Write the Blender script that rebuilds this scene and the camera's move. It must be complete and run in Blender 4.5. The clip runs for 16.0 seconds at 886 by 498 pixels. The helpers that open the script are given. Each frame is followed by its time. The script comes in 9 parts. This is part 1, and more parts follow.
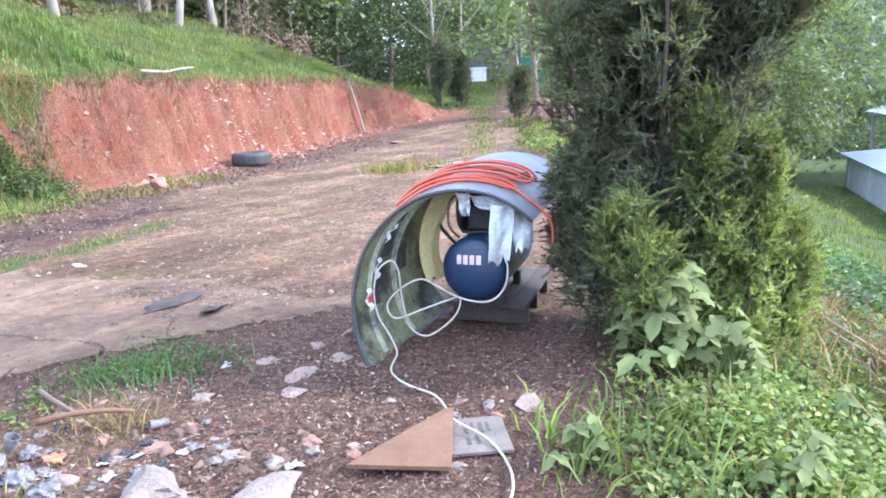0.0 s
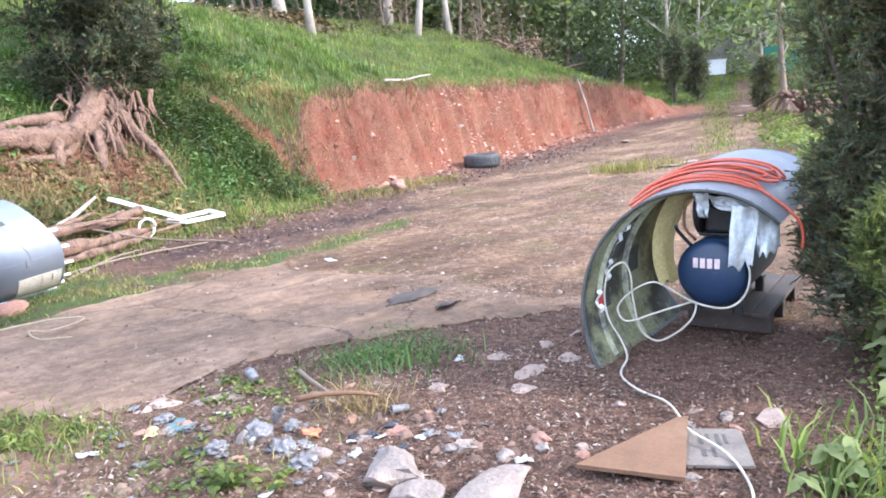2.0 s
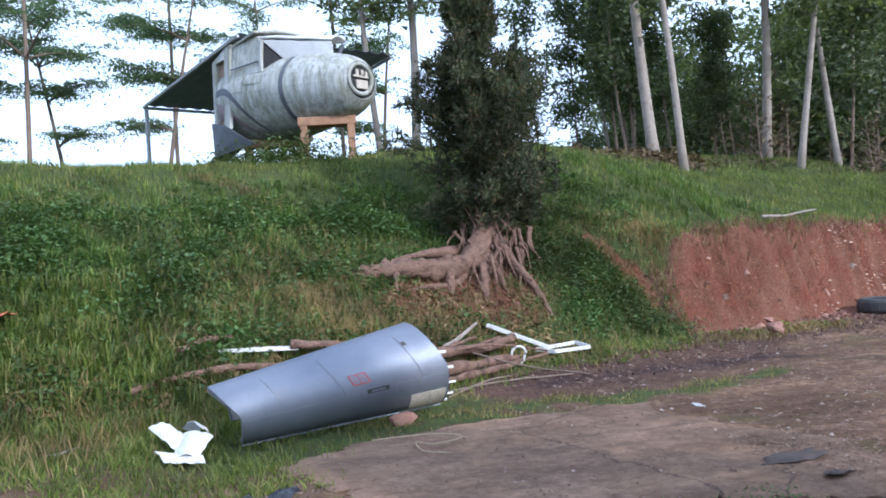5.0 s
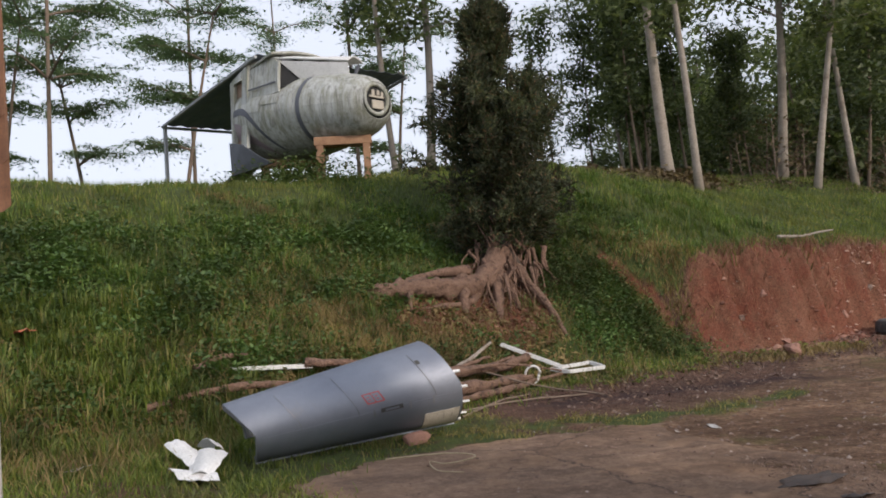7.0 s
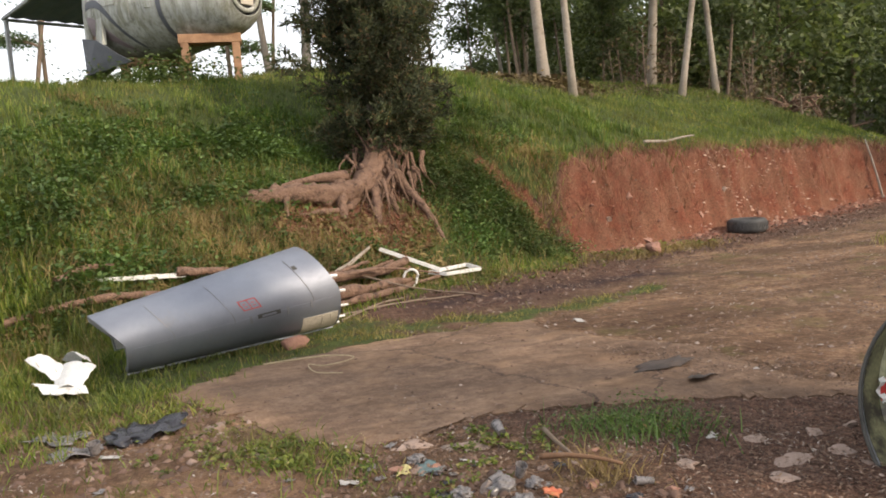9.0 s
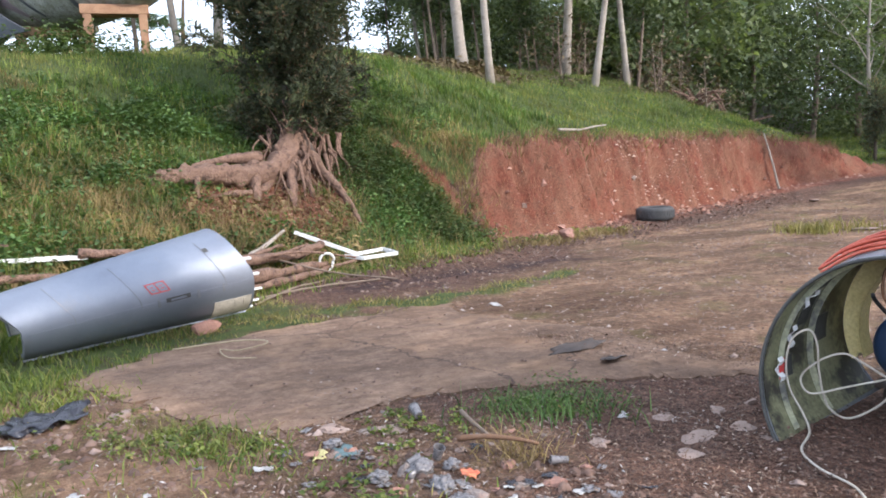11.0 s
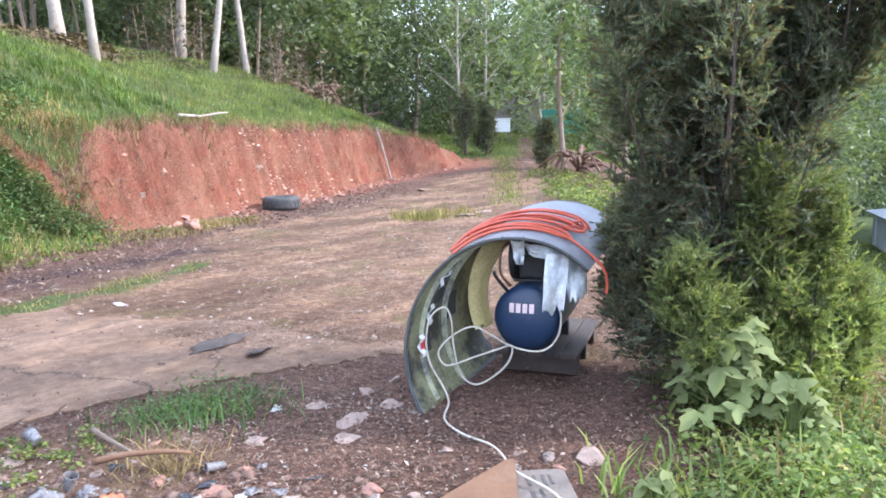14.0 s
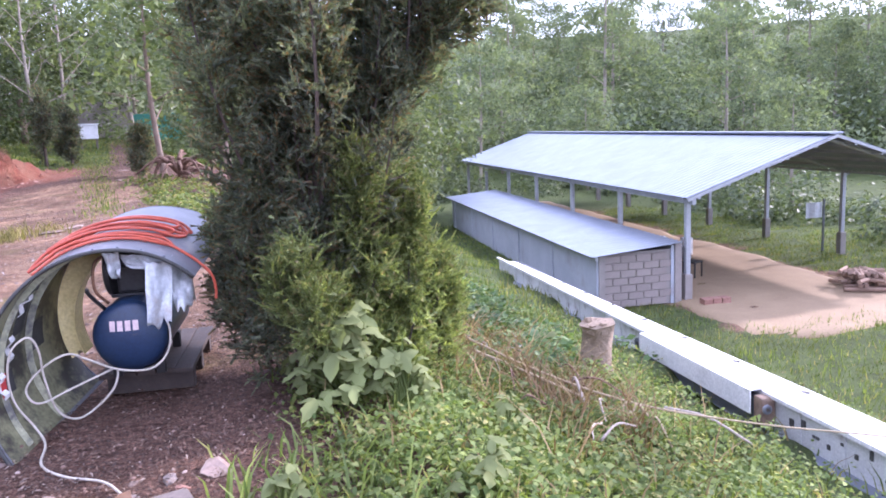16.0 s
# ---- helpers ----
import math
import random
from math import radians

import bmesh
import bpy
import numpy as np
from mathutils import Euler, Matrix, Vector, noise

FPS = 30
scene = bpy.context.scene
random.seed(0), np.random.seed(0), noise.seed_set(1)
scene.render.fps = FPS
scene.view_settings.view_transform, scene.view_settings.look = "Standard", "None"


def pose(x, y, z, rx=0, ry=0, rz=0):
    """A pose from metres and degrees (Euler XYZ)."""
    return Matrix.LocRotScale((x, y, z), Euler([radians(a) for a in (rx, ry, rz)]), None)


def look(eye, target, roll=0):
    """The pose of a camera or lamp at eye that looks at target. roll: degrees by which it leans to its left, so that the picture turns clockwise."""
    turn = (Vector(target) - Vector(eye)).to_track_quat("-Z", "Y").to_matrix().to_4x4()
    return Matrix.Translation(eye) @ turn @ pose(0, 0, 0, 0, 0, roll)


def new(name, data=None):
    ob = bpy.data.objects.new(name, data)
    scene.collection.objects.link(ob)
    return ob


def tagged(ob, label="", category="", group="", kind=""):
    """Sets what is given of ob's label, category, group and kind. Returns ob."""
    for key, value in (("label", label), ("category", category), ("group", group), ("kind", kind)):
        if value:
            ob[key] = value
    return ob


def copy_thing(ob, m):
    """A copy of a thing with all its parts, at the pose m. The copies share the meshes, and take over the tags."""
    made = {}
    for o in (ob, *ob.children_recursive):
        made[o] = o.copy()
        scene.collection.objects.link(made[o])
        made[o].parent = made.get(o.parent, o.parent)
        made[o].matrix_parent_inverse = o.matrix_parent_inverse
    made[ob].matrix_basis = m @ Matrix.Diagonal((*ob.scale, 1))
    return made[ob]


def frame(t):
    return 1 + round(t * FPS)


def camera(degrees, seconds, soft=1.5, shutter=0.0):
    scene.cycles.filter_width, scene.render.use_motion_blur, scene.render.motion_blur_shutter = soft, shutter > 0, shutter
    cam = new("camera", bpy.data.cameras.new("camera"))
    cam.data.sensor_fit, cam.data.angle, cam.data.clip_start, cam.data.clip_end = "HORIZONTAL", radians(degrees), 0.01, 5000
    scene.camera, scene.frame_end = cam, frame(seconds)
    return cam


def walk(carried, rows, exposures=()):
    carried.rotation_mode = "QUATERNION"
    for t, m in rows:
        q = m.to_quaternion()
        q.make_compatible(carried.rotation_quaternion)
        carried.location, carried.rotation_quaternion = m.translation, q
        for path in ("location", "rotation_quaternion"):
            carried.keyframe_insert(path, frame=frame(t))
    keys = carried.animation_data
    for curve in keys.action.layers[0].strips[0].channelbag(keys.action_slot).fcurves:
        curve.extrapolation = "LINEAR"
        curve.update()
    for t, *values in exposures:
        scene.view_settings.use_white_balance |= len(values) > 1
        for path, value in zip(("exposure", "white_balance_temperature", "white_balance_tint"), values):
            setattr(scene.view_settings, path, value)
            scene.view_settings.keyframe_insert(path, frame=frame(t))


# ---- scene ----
cam = camera(60.71, 16.0, soft=1.8)
PATH = [
    (0, pose(0.000, 0.000, 1.549, 77.67, 0, 0.00) @ pose(0, 0, 0, 0, 0, -2.24)),
    (0.5, pose(-0.003, -0.000, 1.554, 77.92, 0, 3.54) @ pose(0, 0, 0, 0, 0, -3.48)),
    (1, pose(-0.004, -0.005, 1.551, 78.58, 0, 6.27) @ pose(0, 0, 0, 0, 0, -3.58)),
    (1.5, pose(-0.017, -0.025, 1.555, 78.55, 0, 10.26) @ pose(0, 0, 0, 0, 0, -3.98)),
    (2, pose(-0.026, -0.041, 1.559, 78.72, 0, 17.28) @ pose(0, 0, 0, 0, 0, -4.71)),
    (2.5, pose(-0.030, -0.056, 1.565, 79.27, 0, 24.26) @ pose(0, 0, 0, 0, 0, -4.91)),
    (3, pose(-0.031, -0.078, 1.571, 80.37, 0, 29.93) @ pose(0, 0, 0, 0, 0, -5.17)),
    (3.5, pose(-0.038, -0.117, 1.587, 81.58, 0, 35.95) @ pose(0, 0, 0, 0, 0, -5.49)),
    (4, pose(-0.047, -0.139, 1.598, 83.83, 0, 42.89) @ pose(0, 0, 0, 0, 0, -5.40)),
    (4.5, pose(-0.036, -0.130, 1.614, 86.58, 0, 42.69) @ pose(0, 0, 0, 0, 0, -4.55)),
    (5, pose(-0.046, -0.131, 1.624, 90.68, 0, 43.36) @ pose(0, 0, 0, 0, 0, -3.97)),
    (5.2, pose(-0.038, -0.142, 1.622, 92.10, 0, 43.97) @ pose(0, 0, 0, 0, 0, -4.05)),
    (7.5, pose(-0.010, -0.153, 1.624, 92.18, 0, 44.40) @ pose(0, 0, 0, 0, 0, -3.68)),
    (8, pose(0.007, -0.151, 1.601, 89.81, 0, 43.60) @ pose(0, 0, 0, 0, 0, -4.31)),
    (8.5, pose(-0.008, -0.132, 1.584, 86.32, 0, 39.72) @ pose(0, 0, 0, 0, 0, -4.86)),
    (8.7, pose(0.002, -0.120, 1.591, 85.22, 0, 37.60) @ pose(0, 0, 0, 0, 0, -4.60)),
    (10.8, pose(-0.040, -0.109, 1.569, 83.38, 0, 32.09) @ pose(0, 0, 0, 0, 0, -3.08)),
    (11, pose(-0.038, -0.098, 1.569, 83.07, 0, 29.53) @ pose(0, 0, 0, 0, 0, -2.96)),
    (11.5, pose(-0.026, -0.078, 1.553, 81.27, 0, 22.26) @ pose(0, 0, 0, 0, 0, -2.70)),
    (12, pose(-0.016, -0.053, 1.555, 81.29, 0, 14.87) @ pose(0, 0, 0, 0, 0, -2.59)),
    (12.5, pose(-0.006, -0.046, 1.548, 81.62, 0, 10.42) @ pose(0, 0, 0, 0, 0, -2.65)),
    (13, pose(-0.052, -0.022, 1.553, 81.62, 0, 6.14) @ pose(0, 0, 0, 0, 0, -1.37)),
    (13.5, pose(-0.162, 0.000, 1.550, 81.79, 0, 3.11) @ pose(0, 0, 0, 0, 0, -1.00)),
    (14, pose(-0.224, 0.010, 1.547, 81.34, 0, 1.15) @ pose(0, 0, 0, 0, 0, -1.06)),
    (14.5, pose(-0.232, 0.030, 1.532, 81.80, 0, -7.15) @ pose(0, 0, 0, 0, 0, -1.33)),
    (15, pose(-0.214, 0.044, 1.524, 80.92, 0, -14.07) @ pose(0, 0, 0, 0, 0, -1.96)),
    (15.5, pose(-0.192, 0.055, 1.520, 81.17, 0, -20.76) @ pose(0, 0, 0, 0, 0, -2.27)),
    (16, pose(-0.165, 0.050, 1.514, 80.64, 0, -27.77) @ pose(0, 0, 0, 0, 0, -2.64)),
]
EXPOSURES = [(0, 1.15, 5000, 13), (2.0, 1.05, 5250, 12), (3.0, 0.78, 5400, 12), (4.0, 0.28, 5200, 12), (5.0, -0.22, 5000, 12), (5.6, -0.57, 5500, 12), (7.3, -0.97, 6200, 14), (8.1, -0.94, 6250, 14), (8.7, -0.52, 6900, 12), (10.8, 0.13, 5700, 12), (12.0, 0.55, 5350, 11), (13.0, 0.74, 5250, 9), (14.5, 0.97, 5250, 19), (16, 0.82, 5250, 34)]
walk(cam, PATH, EXPOSURES)

# ---- light: hazy morning sun from the shed's side, pale sky ----
SUN_AZ, SUN_EL = radians(88), radians(27)
world = bpy.data.worlds.new("sky")
scene.world = world
world.use_nodes = True
nt = world.node_tree
sky = nt.nodes.new("ShaderNodeTexSky")
sky.sky_type = "NISHITA"
sky.sun_disc = False
sky.sun_elevation, sky.sun_rotation = SUN_EL, SUN_AZ
sky.dust_density, sky.air_density = 4.0, 1.0
veil = nt.nodes.new("ShaderNodeMix")
veil.data_type = "RGBA"
veil.inputs[0].default_value = 0.72
veil.inputs[7].default_value = (14.8, 15.4, 16.4, 1)  # thin bright cloud over the whole sky
nt.links.new(sky.outputs["Color"], veil.inputs[6])
nt.links.new(veil.outputs[2], nt.nodes["Background"].inputs["Color"])
nt.nodes["Background"].inputs["Strength"].default_value = 0.15
sun = new("sun", bpy.data.lights.new("sun", "SUN"))
sun.data.energy, sun.data.angle, sun.data.color = 4.7, radians(2.5), (1.0, 0.87, 0.7)
to_sun = Vector((math.sin(SUN_AZ) * math.cos(SUN_EL), math.cos(SUN_AZ) * math.cos(SUN_EL), math.sin(SUN_EL)))
sun.matrix_world = look(to_sun * 50, (0, 0, 0))


# ---- small tools ----
def mesh_np(name, verts, faces, material=None, smooth_shade=False):
    """A mesh from an array of corners and one array (or a list of arrays) of faces with equal corner counts."""
    verts = np.asarray(verts, np.float32).reshape(-1, 3)
    groups = faces if isinstance(faces, list) else [faces]
    groups = [np.asarray(g, np.int32) for g in groups if len(g)]
    me = bpy.data.meshes.new(name)
    me.vertices.add(len(verts))
    me.vertices.foreach_set("co", verts.ravel())
    loops = np.concatenate([g.ravel() for g in groups])
    sizes = np.concatenate([np.full(len(g), g.shape[1], np.int32) for g in groups])
    me.loops.add(len(loops))
    me.loops.foreach_set("vertex_index", loops)
    me.polygons.add(len(sizes))
    me.polygons.foreach_set("loop_start", np.concatenate([[0], np.cumsum(sizes)[:-1]]).astype(np.int32))
    me.update(calc_edges=True)
    if smooth_shade:
        me.polygons.foreach_set("use_smooth", np.ones(len(sizes), bool))
    if material:
        me.materials.append(material)
    return me


class Shape:
    """Collects corners and faces of one mesh."""

    def __init__(self):
        self.v, self.f = [], []

    def add(self, verts, faces):
        n = len(self.v)
        self.v += [tuple(p) for p in verts]
        self.f += [tuple(i + n for i in q) for q in faces]
        return self

    def box(self, size, m=Matrix(), bevel=0.0):
        bm = bmesh.new()
        bmesh.ops.create_cube(bm, size=1, matrix=Matrix.Diagonal((*size, 1)))
        if bevel:
            bmesh.ops.bevel(bm, geom=bm.edges[:], offset=bevel, segments=2, affect="EDGES", profile=0.6)
        bm.verts.index_update()
        self.add([m @ v.co for v in bm.verts], [[v.index for v in f.verts] for f in bm.faces])
        bm.free()
        return self

    def tube(self, path, radii, n=8, caps=True):
        path = [Vector(p) for p in path]
        if not hasattr(radii, "__len__"):
            radii = [radii] * len(path)
        rings, side = [], None
        for i, p in enumerate(path):
            d = (path[min(i + 1, len(path) - 1)] - path[max(i - 1, 0)]).normalized()
            if side is None:
                side = d.orthogonal().normalized()
            side = (side - d * side.dot(d)).normalized()
            up = d.cross(side)
            rings.append([p + (side * math.cos(a) + up * math.sin(a)) * radii[i] for a in [6.28319 * k / n for k in range(n)]])
        f = [(i * n + k, i * n + (k + 1) % n, (i + 1) * n + (k + 1) % n, (i + 1) * n + k) for i in range(len(path) - 1) for k in range(n)]
        if caps:
            f += [tuple(range(n))[::-1], tuple((len(path) - 1) * n + k for k in range(n))]
        return self.add([q for r in rings for q in r], f)

    def lathe(self, profile, m=Matrix(), n=32):
        """profile: (radius, height) pairs turned about the z axis."""
        v = [m @ Vector((r * math.cos(6.28319 * k / n), r * math.sin(6.28319 * k / n), z)) for r, z in profile for k in range(n)]
        f = [(i * n + k, i * n + (k + 1) % n, (i + 1) * n + (k + 1) % n, (i + 1) * n + k) for i in range(len(profile) - 1) for k in range(n)]
        return self.add(v, f)

    def sheet(self, fn, nu, nv, thick=0.004):
        """A curved plate: fn(u, v) gives the outer corner; it is given its thickness inwards."""
        P = [[Vector(fn(i / nu, j / nv)) for j in range(nv + 1)] for i in range(nu + 1)]
        outer, inner = [], []
        for i in range(nu + 1):
            for j in range(nv + 1):
                a = P[min(i + 1, nu)][j] - P[max(i - 1, 0)][j]
                b = P[i][min(j + 1, nv)] - P[i][max(j - 1, 0)]
                k = a.cross(b).normalized()
                outer.append(P[i][j])
                inner.append(P[i][j] - k * thick)
        w, n = nv + 1, (nu + 1) * (nv + 1)
        f = []
        for i in range(nu):
            for j in range(nv):
                a, b, c, d = i * w + j, (i + 1) * w + j, (i + 1) * w + j + 1, i * w + j + 1
                f += [(a, b, c, d), (a + n, d + n, c + n, b + n)]
        rim = [(i, 0) for i in range(nu + 1)] + [(nu, j) for j in range(1, nv + 1)] + [(i, nv) for i in range(nu - 1, -1, -1)] + [(0, j) for j in range(nv - 1, 0, -1)]
        ids = [i * w + j for i, j in rim]
        for a, b in zip(ids, ids[1:] + ids[:1]):
            f.append((a, a + n, b + n, b))
        return self.add(outer + inner, f)

    def mesh(self, name, material, smooth_shade=False, angle=None):
        me = bpy.data.meshes.new(name)
        me.from_pydata(self.v, [], self.f)
        me.update()
        if smooth_shade:
            me.polygons.foreach_set("use_smooth", np.ones(len(self.f), bool))
            if angle:
                me.set_sharp_from_angle(angle=radians(angle))
        if material:
            me.materials.append(material)
        return me


def thing(name, at, label, category, group="", kind=""):
    """An Empty at the base of a thing, which takes its parts."""
    return tagged(new(name), label, category, group, kind) if at is None else placed(tagged(new(name), label, category, group, kind), at)


def placed(ob, at):
    ob.matrix_world = at if isinstance(at, Matrix) else Matrix.Translation(at)
    return ob


def part(name, shape, material, parent, label="", smooth_shade=False, angle=None):
    """One mesh object under a thing or a part; its corners are in the thing's own space."""
    me = shape if isinstance(shape, bpy.types.Mesh) else shape.mesh(name, material, smooth_shade, angle)
    ob = new(name, me)
    ob.parent = parent
    return tagged(ob, label)


def curve_path(points, per=8):
    """A smooth path through the points (Catmull-Rom)."""
    p = [Vector(q) for q in points]
    p = [2 * p[0] - p[1]] + p + [2 * p[-1] - p[-2]]
    out = []
    for i in range(1, len(p) - 2):
        for k in range(per):
            t = k / per
            out.append(0.5 * ((2 * p[i]) + (p[i + 1] - p[i - 1]) * t + (2 * p[i - 1] - 5 * p[i] + 4 * p[i + 1] - p[i + 2]) * t * t + (3 * p[i] - p[i - 1] - 3 * p[i + 1] + p[i + 2]) * t ** 3))
    return out + [p[-2]]


# ---- materials ----
def nodes_of(name):
    m = bpy.data.materials.new(name)
    m.use_nodes = True
    n = m.node_tree
    return m, n, n.nodes["Principled BSDF"]


def noise_node(n, scale, detail=4, rough=0.6, coords=None, out="Fac"):
    t = n.nodes.new("ShaderNodeTexNoise")
    t.inputs["Scale"].default_value, t.inputs["Detail"].default_value, t.inputs["Roughness"].default_value = scale, detail, rough
    if coords:
        n.links.new(coords, t.inputs["Vector"])
    return t.outputs[out]


def ramp_node(n, fac, stops):
    r = n.nodes.new("ShaderNodeValToRGB")
    while len(r.color_ramp.elements) < len(stops):
        r.color_ramp.elements.new(0.5)
    for e, (pos, c) in zip(r.color_ramp.elements, stops):
        e.position, e.color = pos, (*c, 1) if len(c) == 3 else c
    n.links.new(fac, r.inputs["Fac"])
    return r.outputs["Color"]


def mix_node(n, fac, a, b, kind="MIX"):
    x = n.nodes.new("ShaderNodeMix")
    x.data_type, x.blend_type = "RGBA", kind
    for value, slot in ((fac, 0), (a, 6), (b, 7)):
        if hasattr(value, "is_linked"):
            n.links.new(value, x.inputs[slot])
        elif slot == 0:
            x.inputs[slot].default_value = value
        else:
            x.inputs[slot].default_value = (*value, 1)
    return x.outputs[2]


def bump_node(n, height, strength, distance):
    b = n.nodes.new("ShaderNodeBump")
    b.inputs["Strength"].default_value, b.inputs["Distance"].default_value = strength, distance
    n.links.new(height, b.inputs["Height"])
    return b.outputs["Normal"]


def coords_of(n, kind="Object"):
    return n.nodes.new("ShaderNodeTexCoord").outputs[kind]


def surface(name, dark, light, scale=6.0, fine=60.0, rough=0.8, metal=0.0, bump=0.3, bump_at=0.004, stain=None, stain_scale=2.0, stain_at=(0.55, 0.7), vary=0.0, grain_mix=0.35):
    """A worn surface: two colours by a broad noise, a fine grain, stains with edges of their own, and relief."""
    m, n, p = nodes_of(name)
    co = coords_of(n)
    broad, grain = noise_node(n, scale, 5, 0.65, co), noise_node(n, fine, 3, 0.6, co)
    col = ramp_node(n, broad, [(0.3, dark), (0.7, light)])
    col = mix_node(n, grain_mix, col, ramp_node(n, grain, [(0.3, [c * 0.55 for c in dark]), (0.7, [min(1, c * 1.25) for c in light])]))
    if stain:
        s = ramp_node(n, noise_node(n, stain_scale, 6, 0.7, co), [(stain_at[0], (0, 0, 0)), (stain_at[1], (1, 1, 1))])
        col = mix_node(n, s, col, stain)
    if vary:
        o = n.nodes.new("ShaderNodeObjectInfo")
        col = mix_node(n, vary, col, ramp_node(n, o.outputs["Random"], [(0, [c * 0.5 for c in dark]), (1, [min(1, c * 1.5) for c in light])]))
    n.links.new(col, p.inputs["Base Color"])
    r = ramp_node(n, grain, [(0.3, (rough * 0.8,) * 3), (0.7, (min(1, rough * 1.15),) * 3)])
    n.links.new(r, p.inputs["Roughness"])
    p.inputs["Metallic"].default_value = metal
    if bump:
        n.links.new(bump_node(n, grain, bump, bump_at), p.inputs["Normal"])
    return m


def foliage(name, dark, light, thin=0.35, rough=0.55, tip=None, tip_from=0.92, dry=None, clump=None):
    """Leaves: each leaf its own green, some light coming through."""
    m, n, p = nodes_of(name)
    g = n.nodes.new("ShaderNodeNewGeometry")
    mid = [(a + b) / 2 for a, b in zip(dark, light)]
    stops = [(0.0, dark), (0.55, mid), (tip_from, light)] + ([(min(1.0, tip_from + 0.04), tip)] if tip else [])
    col = ramp_node(n, g.outputs["Random Per Island"], stops)
    if dry:
        old = ramp_node(n, noise_node(n, 0.55, 6, 0.75, coords_of(n)), [(0.5, (0, 0, 0)), (0.68, (0.6, 0.6, 0.6))])
        col = mix_node(n, old, col, dry)
    patch = ramp_node(n, noise_node(n, 0.9, 3, 0.6, coords_of(n)), [(0.35, (0.6, 0.6, 0.6)), (0.65, (1.2, 1.2, 1.1))])
    col = mix_node(n, 1.0, col, patch, "MULTIPLY")
    # tufts darkened and brightened at random, so depth is put into the colour
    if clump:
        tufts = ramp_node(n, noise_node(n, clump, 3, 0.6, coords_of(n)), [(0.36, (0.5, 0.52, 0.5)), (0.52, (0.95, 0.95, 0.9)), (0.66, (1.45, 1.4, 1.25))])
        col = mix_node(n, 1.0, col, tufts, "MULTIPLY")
    n.links.new(col, p.inputs["Base Color"])
    p.inputs["Roughness"].default_value = rough
    p.inputs["Specular IOR Level"].default_value = 0.3
    tr = n.nodes.new("ShaderNodeBsdfTranslucent")
    warm = mix_node(n, 1.0, col, (1.15, 1.25, 0.6), "MULTIPLY")
    n.links.new(warm, tr.inputs["Color"])
    mx = n.nodes.new("ShaderNodeMixShader")
    mx.inputs[0].default_value = thin
    n.links.new(p.outputs[0], mx.inputs[1])
    n.links.new(tr.outputs[0], mx.inputs[2])
    n.links.new(mx.outputs[0], n.nodes["Material Output"].inputs["Surface"])
    return m


def lane_streaks(n, co):
    """Wheel ruts and washed-out lines that run along the lane: a factor round 1."""
    turned = n.nodes.new("ShaderNodeMapping")
    turned.vector_type = "TEXTURE"
    turned.inputs["Rotation"].default_value = (0, 0, radians(54))
    turned.inputs["Scale"].default_value = (3.2, 1, 1)
    n.links.new(mix_node(n, 0.2, co, noise_node(n, 1.2, 4, 0.6, co, "Color")), turned.inputs["Vector"])
    wide, thin = noise_node(n, 1.5, 5, 0.65, turned.outputs["Vector"]), noise_node(n, 7, 5, 0.7, turned.outputs["Vector"])
    a = ramp_node(n, wide, [(0.34, (0.62, 0.58, 0.56)), (0.5, (0.98, 0.96, 0.95)), (0.64, (1.5, 1.47, 1.42))])
    b = ramp_node(n, thin, [(0.34, (0.76, 0.74, 0.72)), (0.5, (1, 1, 1)), (0.66, (1.2, 1.19, 1.18))])
    return mix_node(n, 1.0, a, b, "MULTIPLY")


